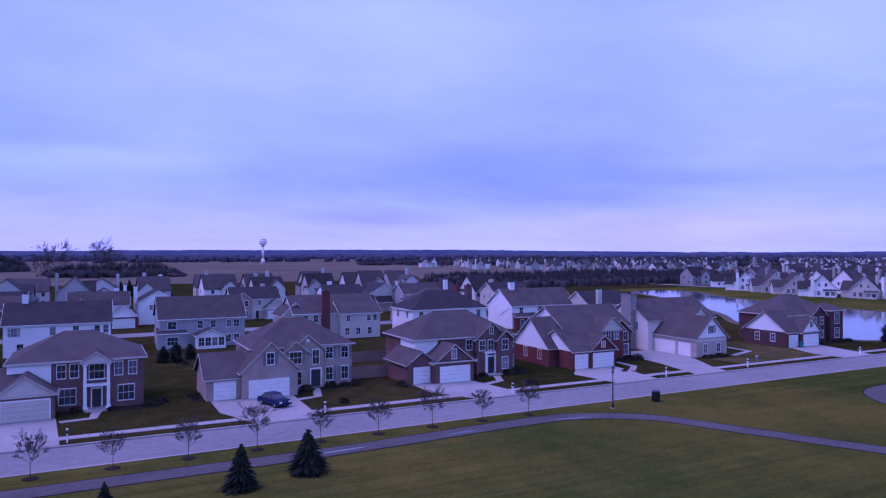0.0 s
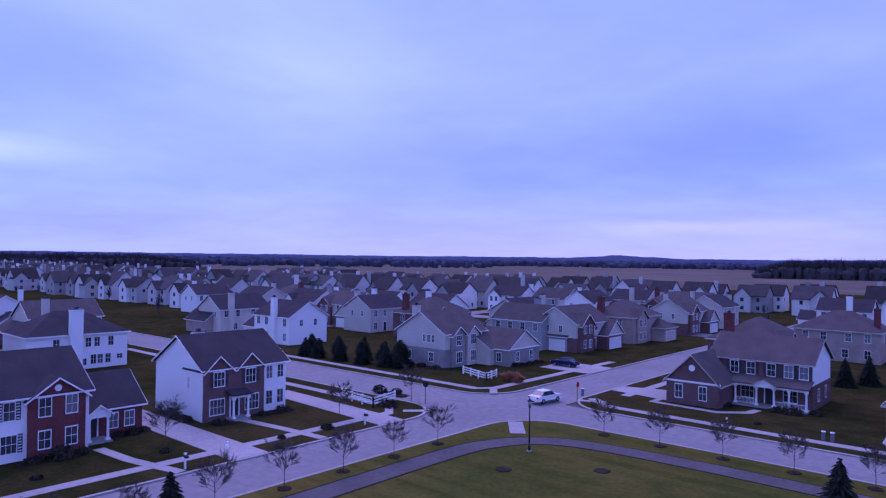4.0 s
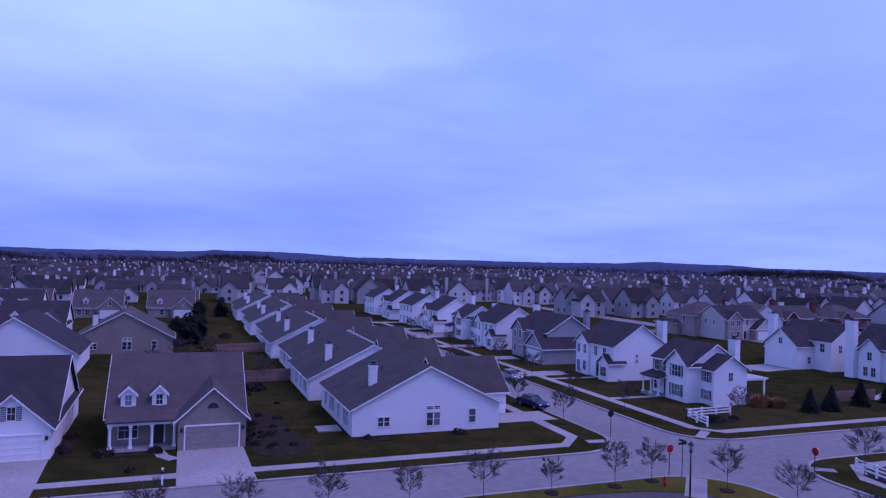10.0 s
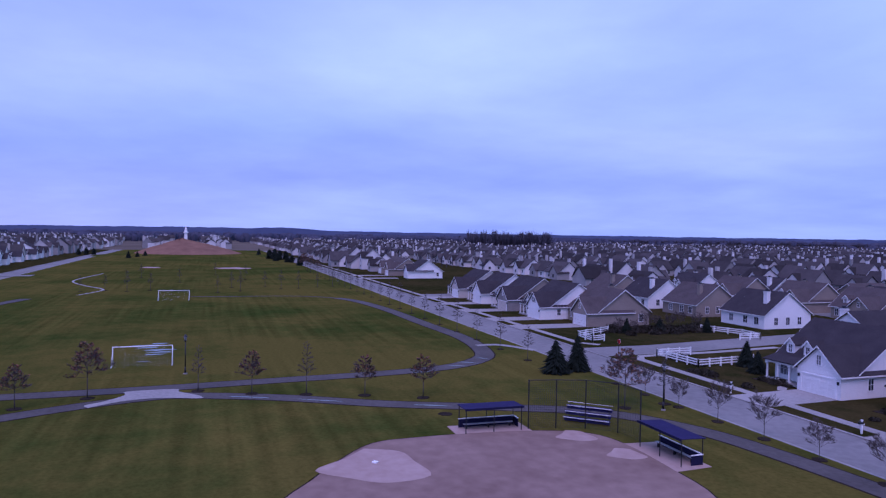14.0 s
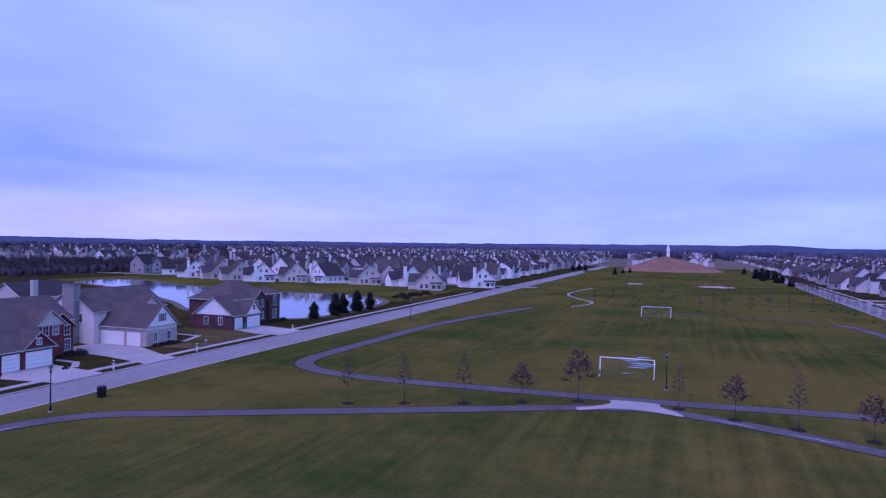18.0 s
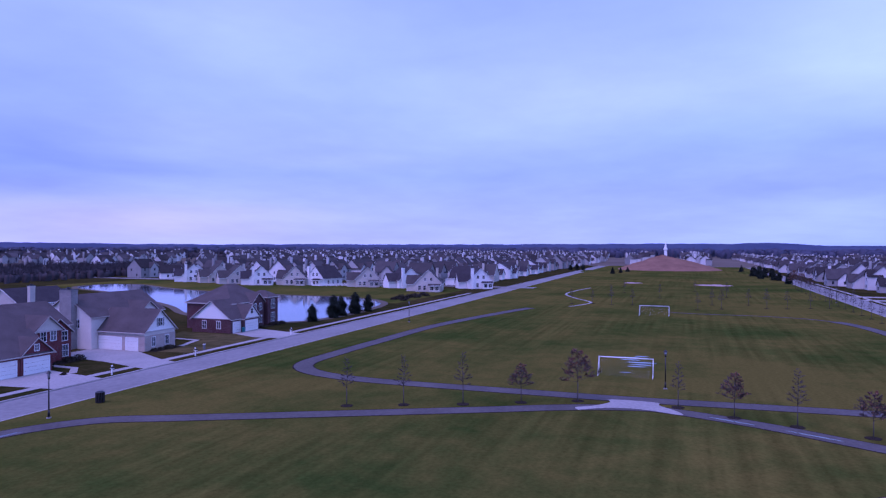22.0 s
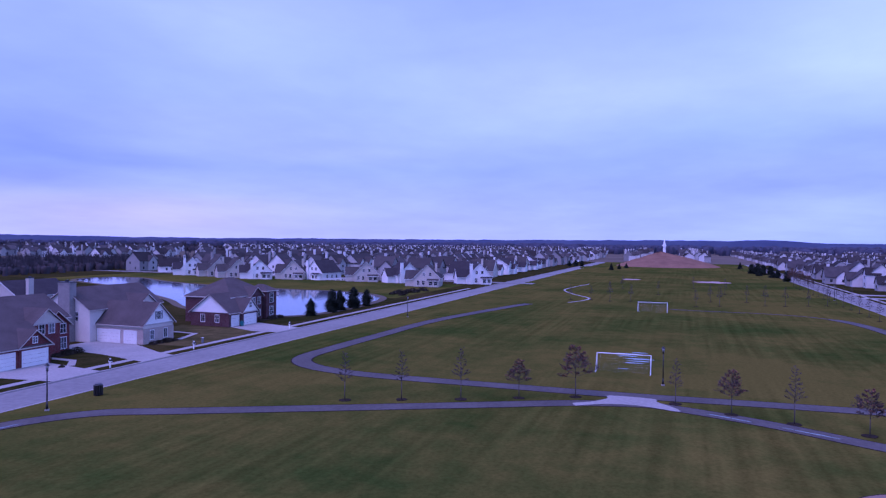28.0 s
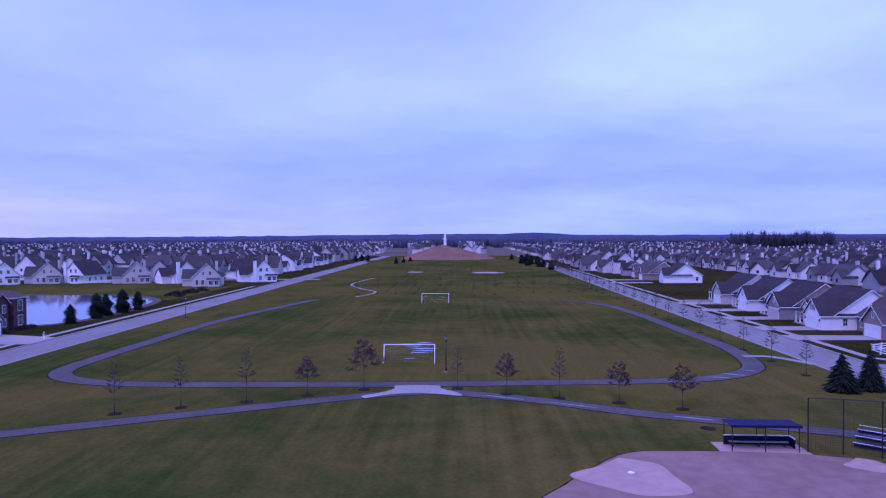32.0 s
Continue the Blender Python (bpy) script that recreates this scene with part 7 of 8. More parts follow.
# ---- fences ----
def rail_fence(corners, label="white three-rail corner fence"):
    e = thing("rail_fence", pose(*corners[0], 0), label, "fence", "white corner fences")
    ox, oy = corners[0]
    for (ax, ay), (bx, by) in zip(corners, corners[1:]):
        n = max(1, round(math.hypot(bx - ax, by - ay) / 2.3))
        for i in range(n + 1):
            x, y = ax + (bx - ax) * i / n - ox, ay + (by - ay) * i / n - oy
            part("post", Shape().box(x - 0.08, x + 0.08, y - 0.08, y + 0.08, -0.05, 1.2).add([(x - 0.1, y - 0.1, 1.2), (x + 0.1, y - 0.1, 1.2), (x + 0.1, y + 0.1, 1.2), (x - 0.1, y + 0.1, 1.2), (x, y, 1.3)], [(0, 1, 4), (1, 2, 4), (2, 3, 4), (3, 0, 4)]), TRIM, e)
        for z in (0.4, 0.75, 1.08):
            d = Vector((bx - ax, by - ay, 0)).normalized().cross(Vector((0, 0, 1))) * 0.03
            p, q = Vector((ax - ox, ay - oy, z)), Vector((bx - ox, by - oy, z))
            h = Vector((0, 0, 0.08))
            part("rail", Shape().add([p - d - h, q - d - h, q + d - h, p + d - h, p - d + h, q - d + h, q + d + h, p + d + h], [(3, 2, 1, 0), (4, 5, 6, 7), (0, 1, 5, 4), (2, 3, 7, 6), (1, 2, 6, 5), (3, 0, 4, 7)]), TRIM, e)


rail_fence([(265.5, 152), (270.5, 134), (272, 115)], "long white rail fence behind the pond")
rail_fence([(-66.8, 57.0), (-60.2, 56.2), (-61.2, 60.8)])
rail_fence([(-67.7, 82.0), (-61.4, 79.7), (-62.2, 83.2)])
rail_fence([(-64.6, -67.0), (-57.6, -66.6), (-56.9, -62.4)])
rail_fence([(-58.2, -45.0), (-57.6, -40.6), (-66.0, -42.4)])
rail_fence([(87.0, -70.5), (87.1, -64.5), (78.3, -64.8), (79.2, -75.2)])
rail_fence([(111.5, -71.5), (107.0, -62.6), (101.6, -62.2), (102.4, -65.0)])
rail_fence([(109.4, -90.9), (102.1, -94.2), (97.4, -93.9), (97.8, -89.8)])


def plank_fence(ax, ay, bx, by, height=1.75):
    """A close-boarded garden fence."""
    e = thing("plank_fence", pose(ax, ay, 0, 0, 0, math.degrees(math.atan2(by - ay, bx - ax))), "brown weathered wooden plank fence", "fence", "plank fences")
    L = math.hypot(bx - ax, by - ay)
    n = int(L / 0.3)
    board = Shape().box(0.01, 0.28, -0.02, 0.02, 0.03, height).mesh("plank", PLANK)
    for i in range(n):
        ob = new("plank", board)
        ob.parent, ob.location = e, (i * L / n, 0, rng.uniform(-0.04, 0.04))
    for z in (0.4, height - 0.35):
        part("rail", Shape().box(0, L, 0.02, 0.08, z, z + 0.1), PLANK, e)


plank_fence(32.4, 93.2, 38.6, 93.2)
plank_fence(33, 107, 44, 107)
plank_fence(-94, -70, -86, -70, 1.5)
plank_fence(58, 104, 64, 104)
plank_fence(-16.5, -101.8, -7.5, -100.8)
plank_fence(-16.6, -133.1, -6.7, -131.4)
plank_fence(-7.0, -131, -7.4, -101)


# ---- street furniture ----
def mailbox():
    e = thing("mailbox", pose(0, 0, 0), "white post with mailbox beside the street", "mailbox", "mailboxes")
    part("post", Shape().box(-0.07, 0.07, -0.07, 0.07, -0.05, 1.25).box(-0.1, 0.1, -0.1, 0.1, 1.25, 1.32), TRIM, e)
    part("arm", Shape().box(-0.05, 0.05, -0.38, 0.3, 0.86, 0.94), TRIM, e)
    arc = [(0.11 * math.cos(math.pi * i / 8), 1.06 + 0.11 * math.sin(math.pi * i / 8)) for i in range(9)] + [(-0.11, 0.94), (0.11, 0.94)]
    part("box", Shape().prism(arc, -0.4, 0.1, "y"), IRON, e, "black mail box")
    return e


MAIL = mailbox()
for i, (x, y, turn) in enumerate(((-25.6, 74.9, 0), (-2.0, 74.6, 0), (23.4, 74.9, 0), (48.1, 74.6, 0), (74.4, 74.4, 0), (91.8, 74.6, 0), (120.5, 74.6, 0), (31.9, -57.8, 180), (16.2, -57.8, 180), (0.5, -57.8, 180), (64.4, -58.0, 180), (47.4, -57.9, 180),
                                  (-54.2, 10.7, 90), (-54.2, 29.3, 90), (-54.8, 50.0, 90), (-54.4, -8.5, 90), (-54.2, -26.4, 90))):
    if i:
        copy_thing(MAIL, pose(x, y, 0, 0, 0, turn))
    else:
        MAIL.matrix_world = pose(x, y, 0, 0, 0, turn)


def street_lamp():
    e = thing("street_lamp", pose(0, 0, 0), "black iron street lamp with lantern head", "lamp", "street lamps")
    part("base", Shape().tube((0, 0, -0.05), (0, 0, 0.12), 0.24, 0.23, 14), CONCRETE, e, "pale concrete footing")
    part("pole", Shape().tube((0, 0, 0.15), (0, 0, 0.9), 0.14, 0.08, 10).tube((0, 0, 0.9), (0, 0, 4.1), 0.075, 0.055, 10), IRON, e, smooth=True)
    part("lantern_base", Shape().tube((0, 0, 4.1), (0, 0, 4.2), 0.1, 0.16, 8), IRON, e)
    part("lantern_cap", Shape().tube((0, 0, 4.65), (0, 0, 4.95), 0.27, 0.03, 8), IRON, e)
    part("globe", Shape().tube((0, 0, 4.2), (0, 0, 4.65), 0.11, 0.17, 8), STEEL, e, "smoky lamp glass, unlit", smooth=True)
    return e


LAMP = street_lamp()
for i, (x, y) in enumerate(((53.6, 61.9), (-36.2, 53.6), (59.8, -45.2), (91.1, 2.2), (-36.7, -41.9), (150, 61.0), (250, -46))):
    if i:
        copy_thing(LAMP, pose(x, y, 0, 0, 0, 30 * i))
    else:
        LAMP.matrix_world = pose(x, y, 0)


def octagon_sign(x, y, turn, mat=None, label="red octagonal sign on a thin post"):
    e = thing("road_sign", pose(x, y, 0, 0, 0, turn), label, "sign", "road signs")
    part("post", Shape().tube((0, 0, -0.1), (0, 0, 2.6), 0.04, 0.04, 6), IRON, e)
    rim = [(0.38 * math.cos(math.pi / 8 + math.pi * i / 4), 2.3 + 0.38 * math.sin(math.pi / 8 + math.pi * i / 4)) for i in range(8)]
    part("plate", Shape().prism(rim, -0.07, -0.04, "y"), mat or SIGNRED, e)
    if mat is None:
        part("rim", Shape().prism([(x_ * 1.06, 2.3 + (z_ - 2.3) * 1.06) for x_, z_ in rim], -0.065, -0.045, "y"), TRIM, e, "white edge of the sign")


octagon_sign(-40.5, -48.9, 180)
octagon_sign(-52.6, -44.6, -90)
octagon_sign(-43.6, -62.0, 0, IRON, "dark back of a road sign on a post")
octagon_sign(-57.5, 62.4, 200, IRON, "dark back of a road sign on a post")
octagon_sign(-44.0, 75.6, 90)
octagon_sign(88.4, -58.6, 0)


e = thing("street_name_sign", pose(-41.3, -48.2, 0, 0, 0, 0), "dark post with two crossed street name blades", "sign", "road signs")
part("post", Shape().tube((0, 0, -0.1), (0, 0, 3.2), 0.035, 0.035, 6), IRON, e)
part("blade", Shape().box(-0.45, 0.45, -0.012, 0.012, 2.75, 2.95), IRON, e)
part("blade", Shape().box(-0.012, 0.012, -0.45, 0.45, 2.97, 3.17), IRON, e)


def hydrant(x, y, mat, label):
    e = thing("fire_hydrant", pose(x, y, 0), label, "hydrant", "hydrants")
    part("barrel", Shape().tube((0, 0, -0.05), (0, 0, 0.62), 0.13, 0.11, 10).tube((0, 0, 0.62), (0, 0, 0.8), 0.14, 0.05, 10), mat, e, smooth=True)
    part("outlets", Shape().tube((-0.24, 0, 0.45), (0.24, 0, 0.45), 0.06, 0.06, 8), mat, e)


hydrant(-38.1, -46.5, SIGNRED, "red fire hydrant beside the path")
hydrant(-56.6, 34.7, TRIM, "pale fire hydrant beside the street")
e = thing("bin", pose(60.9, 62.6, 0), "dark slatted litter bin beside the road", "bin")
for i in range(12):
    a = 2 * math.pi * i / 12
    x, y = 0.42 * math.cos(a), 0.42 * math.sin(a)
    part("slat", Shape().tube((x, y, 0.05), (x, y, 1.2), 0.09, 0.09, 4), IRON, e)
part("liner", Shape().tube((0, 0, 0), (0, 0, 1.1), 0.36, 0.38, 12), TYRE, e)
part("lid", Shape().tube((0, 0, 1.2), (0, 0, 1.35), 0.52, 0.3, 12), IRON, e)
e = thing("basketball_hoop", pose(-83, -24.5, 0, 0, 0, -90), "basketball hoop on a dark pole beside a driveway", "hoop")
part("pole", Shape().tube((0, 0, -0.1), (0, 0, 3.2), 0.07, 0.06, 8), IRON, e)
part("backboard", Shape().box(-0.9, 0.9, -0.5, -0.45, 2.7, 3.7).box(-0.06, 0.06, -0.46, 0, 3.0, 3.1), TRIM, e)
rim = [(0.23 * math.cos(2 * math.pi * i / 12), -0.75 + 0.23 * math.sin(2 * math.pi * i / 12), 3.05) for i in range(12)]
hoop = Shape()
for a, b in zip(rim, rim[1:] + rim[:1]):
    hoop.tube(a, b, 0.015, 0.015, 4)
part("hoop", hoop, SIGNRED, e)


# ---- sports ground ----
INFIELD = smooth_line([(49.5, -7.3), (53.0, -9.8), (57.0, -13.6), (57.6, -18), (57.4, -24), (56.6, -29), (54.6, -33.2), (50.6, -34.6), (44, -34.4), (38.5, -33.6), (33, -30), (30.2, -24), (31.0, -16.5), (33.5, -8), (39, -3.6), (45.2, -4.4), (49.5, -7.3)], 4)[:-1]
single("infield", Shape().slab(INFIELD, -0.05, 0.035), DIRT, "reddish clay infield of the ball diamond", "infield", kind="structure")
single("infield_edge", Shape().strip(INFIELD + INFIELD[:2], 0.3, -0.05, 0.022), MULCH, "dark ragged turf edge round the infield", "turf edge", kind="structure")
PALE = material("pale_dry_sand", (0.33, 0.235, 0.20), (0.40, 0.30, 0.26), 0.95, 1.2, 0.3, 0.3)
for x, y, r in ((51.6, -12.6, 4.2), (54.2, -31.6, 1.8), (48.5, -33.0, 1.6)):
    single("sand_patch", Shape().slab(smooth_line([(x + r * k * math.cos(2 * math.pi * i / 8), y + r * k * math.sin(2 * math.pi * i / 8)) for i, k in enumerate((1.0, 0.7, 1.1, 0.8, 0.95, 1.15, 0.75, 0.9, 1.0))], 4)[:-1], 0.0, 0.042), PALE, "pale dry sand patch on the clay", "sand", kind="structure")
for x, y in ((52.1, -12.7), (38.5, -12.5), (38.5, -27)):
    b = Shape().box(-0.2, 0.2, -0.2, 0.2, 0, 0.1)
    single("base_plate", b.add([(-0.16, -0.16, 0.1), (0.16, -0.16, 0.1), (0.16, 0.16, 0.1), (-0.16, 0.16, 0.1), (0, 0, 0.13)], [(0, 1, 4), (1, 2, 4), (2, 3, 4), (3, 0, 4)]), TRIM, "white square base on the clay", "base", "bases", m=pose(x, y, 0.03, 0, 0, 45))

POSTS = [(57.4, -28.5), (56.9, -31.1), (56.0, -33.7), (54.0, -35.9), (51.0, -36.2)]
e = thing("backstop", pose(57.4, -28.5, 0), "tall chain-link backstop on dark posts", "backstop")
for x, y in POSTS:
    part("post", Shape().tube((x - 57.4, y + 28.5, -0.1), (x - 57.4, y + 28.5, 4.6), 0.06, 0.06, 8), IRON, e)
for (ax, ay), (bx, by) in zip(POSTS, POSTS[1:]):
    net, n = Shape(), 14
    p, q = Vector((ax - 57.4, ay + 28.5, 0)), Vector((bx - 57.4, by + 28.5, 0))
    for i in range(1, n):
        a = p.lerp(q, i / n)
        net.tube(a + Vector((0, 0, 0.1)), a + Vector((0, 0, 4.5)), 0.008, 0.008, 3)
    for i in range(22):
        z = Vector((0, 0, 0.1 + 4.4 * i / 21))
        net.tube(p + z, q + z, 0.008, 0.008, 3)
    part("chain_link", net, IRON, e, "fine dark wire mesh")
    part("top_rail", Shape().tube(p + Vector((0, 0, 4.55)), q + Vector((0, 0, 4.55)), 0.035, 0.035, 6), IRON, e)


def dugout(x, y, turn):
    """An open players' shelter: thin blue roof on posts, a low rear wall with a pale coping and a bench."""
    e = thing("dugout", pose(x, y, 0, 0, 0, turn), "open players' shelter with thin blue roof and bench", "dugout", "dugouts")
    part("roof", Shape().prism([(-0.2, 2.22), (2.2, 2.12), (2.2, 2.17), (-0.2, 2.27)], -0.1, 5.6, "x"), SHEET, e, "blue sheet roof")
    part("fascia", Shape().box(-0.12, 5.62, -0.25, -0.2, 2.1, 2.3), BLUE, e)
    for px in (0.05, 2.75, 5.45):
        for py in (0, 2.0):
            part("post", Shape().tube((px, py, -0.05), (px, py, 2.2), 0.045, 0.045, 7), IRON, e)
    part("bench_seat", Shape().box(0.3, 5.2, 1.3, 1.65, 0.42, 0.47), STEEL, e)
    for px in (0.6, 2.75, 4.9):
        part("bench_leg", Shape().box(px - 0.04, px + 0.04, 1.35, 1.6, 0.0, 0.42), IRON, e)
    part("rear_wall", Shape().box(0.0, 5.5, 1.97, 2.03, 0.05, 0.82), BLUE, e, "blue low rear wall")
    part("coping", Shape().box(-0.03, 5.53, 1.94, 2.06, 0.82, 0.88), TRIM, e, "pale coping")
    part("end_wall", Shape().box(5.47, 5.53, 0.9, 1.97, 0.05, 0.82), BLUE, e, "blue low end wall")
    part("end_coping", Shape().box(5.44, 5.56, 0.9, 1.94, 0.82, 0.88), TRIM, e)


dugout(57.5, -22.3, -88 - 4)
dugout(49.9, -35.4, 180)
for outline in ([(57.0, -21.4), (60.2, -21.5), (60.0, -28.6), (56.4, -28.6)], [(43.6, -34.0), (43.8, -37.8), (50.6, -37.9), (51.0, -34.4)]):
    single("sand_apron", Shape().slab(outline, -0.05, 0.028), PALE, "pale sand apron under a players' shelter", "sand", kind="structure")
e = thing("bleachers", pose(58.8, -32.9, 0, 0, 0, -132), "small blue three-row bleachers behind the backstop", "bleachers")
for i in range(3):
    y, z = 0.15 + 0.68 * i, 0.46 + 0.42 * i
    part("seat_plank", Shape().box(0, 4.4, y, y + 0.32, z - 0.05, z), ROYAL, e)
    part("foot_plank", Shape().box(0, 4.4, y + 0.33, y + 0.66, z - 0.24, z - 0.19), ROYAL, e)
    part("riser_plank", Shape().box(0, 4.4, y + 0.27, y + 0.30, z - 0.40, z - 0.06), ROYAL, e)
    part("seat_edge", Shape().box(0, 4.4, y - 0.035, y, z - 0.055, z + 0.01), TRIM, e, "pale edge strip")
for x in (0.3, 2.2, 4.1):
    part("frame", Shape().tube((x, 0.1, 0), (x, 2.2, 0), 0.03, 0.03, 5).tube((x, 2.1, 0), (x, 2.1, 1.5), 0.03, 0.03, 5).tube((x, 0.25, 0.40), (x, 2.1, 1.24), 0.03, 0.03, 5), IRON, e)
part("back_rail", Shape().tube((0, 2.1, 1.5), (4.4, 2.1, 1.5), 0.03, 0.03, 6), TRIM, e, "pale top rail")


def goal(x, y, turn, width=7.3, height=2.44):
    e = thing("football_goal", pose(x, y, 0, 0, 0, turn), "white football goal frame with net", "goal", "football goals")
    for a in (0, width):
        part("post", Shape().tube((a, 0, -0.05), (a, 0, height), 0.065, 0.065, 10), TRIM, e, smooth=True)
        part("ground_bar", Shape().tube((a, 0, 0.04), (a, -1.8, 0.04), 0.035, 0.035, 6), TRIM, e)
        part("stay", Shape().tube((a, 0, height - 0.05), (a, -1.8, 0.04), 0.025, 0.025, 6), TRIM, e)
    part("crossbar", Shape().tube((-0.06, 0, height), (width + 0.06, 0, height), 0.065, 0.065, 10), TRIM, e, smooth=True)
    net = Shape()
    for i in range(15):
        a = width * i / 14
        net.tube((a, -0.02, height), (a, -1.8, 0.05), 0.002, 0.002, 3)
    for i in range(1, 8):
        t = i / 8
        net.tube((0, -1.8 * t, height * (1 - t)), (width, -1.8 * t, height * (1 - t)), 0.002, 0.002, 3)
    part("net", net, TRIM, e, "thin white net")


goal(98.8, 11.3, -90)
goal(187.4, 11.0, -92)
for i, (x, y, rx, ry) in enumerate(((106.4, 6.8, 0.5, 1.6), (108.2, 5.9, 0.5, 1.9), (110.2, 6.4, 0.7, 2.3), (112.6, 8.0, 0.6, 1.9), (114.6, 8.2, 0.7, 2.6), (101.0, 7.8, 0.3, 0.8), (116.4, 6.6, 0.5, 1.4))):
    single("puddle", Shape().slab([(x + rx * rng.uniform(0.6, 1.15) * math.cos(2 * math.pi * j / 20), y + ry * rng.uniform(0.6, 1.15) * math.sin(2 * math.pi * j / 20)) for j in range(20)], -0.03, 0.02), WATER, "shallow puddle on worn grass that mirrors the sky", "puddle", "puddles", "structure")
for x, y, w, d in ((347, 24, 6, 5), (340, -13, 8, 10)):
    single("worn_patch", Shape().slab([(x + w * rng.uniform(0.5, 1.1) * math.cos(2 * math.pi * j / 20), y + d * rng.uniform(0.5, 1.1) * math.sin(2 * math.pi * j / 20)) for j in range(20)], -0.03, 0.03), PALE, "worn bare patch in the grass", "ground patch", kind="structure")


# wet streaks on the footpaths
for x, y, turn, length, width in ((89.5, -35.0, 58, 3.2, 0.35), (87.6, -32.6, 72, 2.6, 0.3), (92.4, -38.0, 40, 2.2, 0.3), (76.6, -4.6, 65, 5.0, 0.4), (73.3, -11.6, 63, 6.0, 0.35), (68.0, -22.6, 66, 4.2, 0.4), (84.9, -26.5, 83, 2.4, 0.4), (20.0, 60.0, 3, 7.0, 0.45), (46.6, 60.2, -12, 5.0, 0.4), (33.0, 60.6, 4, 4.0, 0.3)):
    a = radians(turn)
    rim = []
    for j in range(16):
        u, v = length / 2 * math.cos(math.pi * j / 8) * rng.uniform(0.75, 1.1), width / 2 * math.sin(math.pi * j / 8) * rng.uniform(0.6, 1.2)
        rim.append((x + u * math.cos(a) - v * math.sin(a), y + u * math.sin(a) + v * math.cos(a)))
    single("puddle", Shape().slab(rim, 0.0, 0.037), WATER, "thin wet streak on an asphalt footpath", "puddle", "puddles", "structure")


# ---- cars ----
def car(x, y, turn, paint, label):
    """A saloon: shaped body, cabin, windows, lights and wheels."""
    e = thing("car", pose(x, y, 0, 0, 0, turn), label, "car", "parked cars")
    side = [(-2.25, 0.35), (2.25, 0.35), (2.28, 0.62), (2.1, 0.85), (1.1, 0.95), (-1.6, 0.98), (-2.2, 0.92), (-2.3, 0.6)]
    b = Shape()
    for s, k in ((-0.88, 0.0),):
        b.prism(side, -0.88, 0.88, "y")
    body = part("body", b, paint, e, smooth=False)
    top = [(-1.65, 0.0), (1.05, 0.0), (0.35, 0.48), (-1.05, 0.5)]
    n = len(top)
    v = [(a, -0.82 + 0.26 * z, 0.95 + z) for a, z in top] + [(a, 0.82 - 0.26 * z, 0.95 + z) for a, z in top]
    part("cabin_glass", Shape().add(v, [tuple(range(n)), tuple(range(2 * n - 1, n - 1, -1))] + [(i, i + n, (i + 1) % n + n, (i + 1) % n) for i in range(n)]), GLASS, e, "dark car windows")
    part("roof_panel", Shape().box(-1.1, 0.4, -0.66, 0.66, 1.43, 1.48), paint, e)
    for s in (-1, 1):
        part("headlight", Shape().box(2.18, 2.3, s * 0.62 - 0.16, s * 0.62 + 0.16, 0.62, 0.76), TRIM, e)
        part("tail_light", Shape().box(-2.32, -2.22, s * 0.66 - 0.14, s * 0.66 + 0.14, 0.68, 0.84), SIGNRED, e)
        for wx in (-1.4, 1.4):
            w = part("wheel", Shape().tube((wx, s * 0.72, 0.32), (wx, s * 0.92, 0.32), 0.32, 0.32, 14), TYRE, e)
            part("rim", Shape().tube((wx, s * 0.9, 0.32), (wx, s * 0.935, 0.32), 0.19, 0.16, 10), STEEL, w)


CARWHITE = material("white_car_paint", (0.72, 0.72, 0.72), (0.76, 0.76, 0.76), 0.25, 1, 0.3, 0.0)
CARBLUE = material("dark_blue_car_paint", (0.012, 0.018, 0.06), (0.018, 0.025, 0.075), 0.25, 1, 0.3, 0.0)
CARGREY = material("silver_car_paint", (0.30, 0.31, 0.33), (0.34, 0.35, 0.37), 0.3, 1, 0.3, 0.0, metal=0.4)
car(-47.4, 73.6, 84, CARWHITE, "white saloon car on the street")
car(19.3, 81.6, -70, CARBLUE, "dark blue car parked on a pale driveway")
car(-81.2, -4.8, 0, CARBLUE, "dark blue car parked at a driveway's end")
car(-48.9, -96.0, 92, CARGREY, "silver car parked along the side street")
car(-42.4, -77.0, 100, CARBLUE, "dark car parked along the side street")
car(-60.6, 100, 180, CARBLUE, "dark car parked on a driveway")
car(88, 165, 0, CARWHITE, "white saloon car on a far street")

# ---- corner house in the north-west ----
h = House("cream corner house with stone lower storey and low garage wing", -73.2, 84.0, 90, "houses of the neighbourhood", ROOF2)
h.block(0, 10.5, 0, 11, 5.5, CREAM, "x", 0.6, lower=(STONE, 2.9, "grey stone lower storey"))
h.block(1.2, 4.4, -0.6, 5, 5.2, STONE, "y", 0.8).block(5.0, 8.0, -0.6, 5, 5.2, CREAM, "y", 0.8)
h.block(8.5, 17.5, -6.5, 3.5, 2.9, STONE, "y", 0.62, gable=CREAM).block(7.5, 10.5, -3.5, 6, 2.8, CREAM, "x", 0.6)
h.windows("l", 0, (2.6, 3.6, 4.6), 3.9, 0.6, 1.2).windows("l", -0.05, (3.0, 8.0), 0.8).windows("f", -0.6, (2.8, 6.5), 3.5, 1.3, 1.6, None, 2).windows("f", -0.65, (2.8, 6.5), 0.7, 1.4, 1.7, None, 2)
h.windows("f", -6.5, (11.0, 15.0), 0.7, 0.9, 1.5).windows("l", 8.5, (-4.5, -1.5), 0.7, 0.9, 1.4).chimney(5.2, 11.4, 1.3, 0.9, -0.1, 9.4, CREAM)

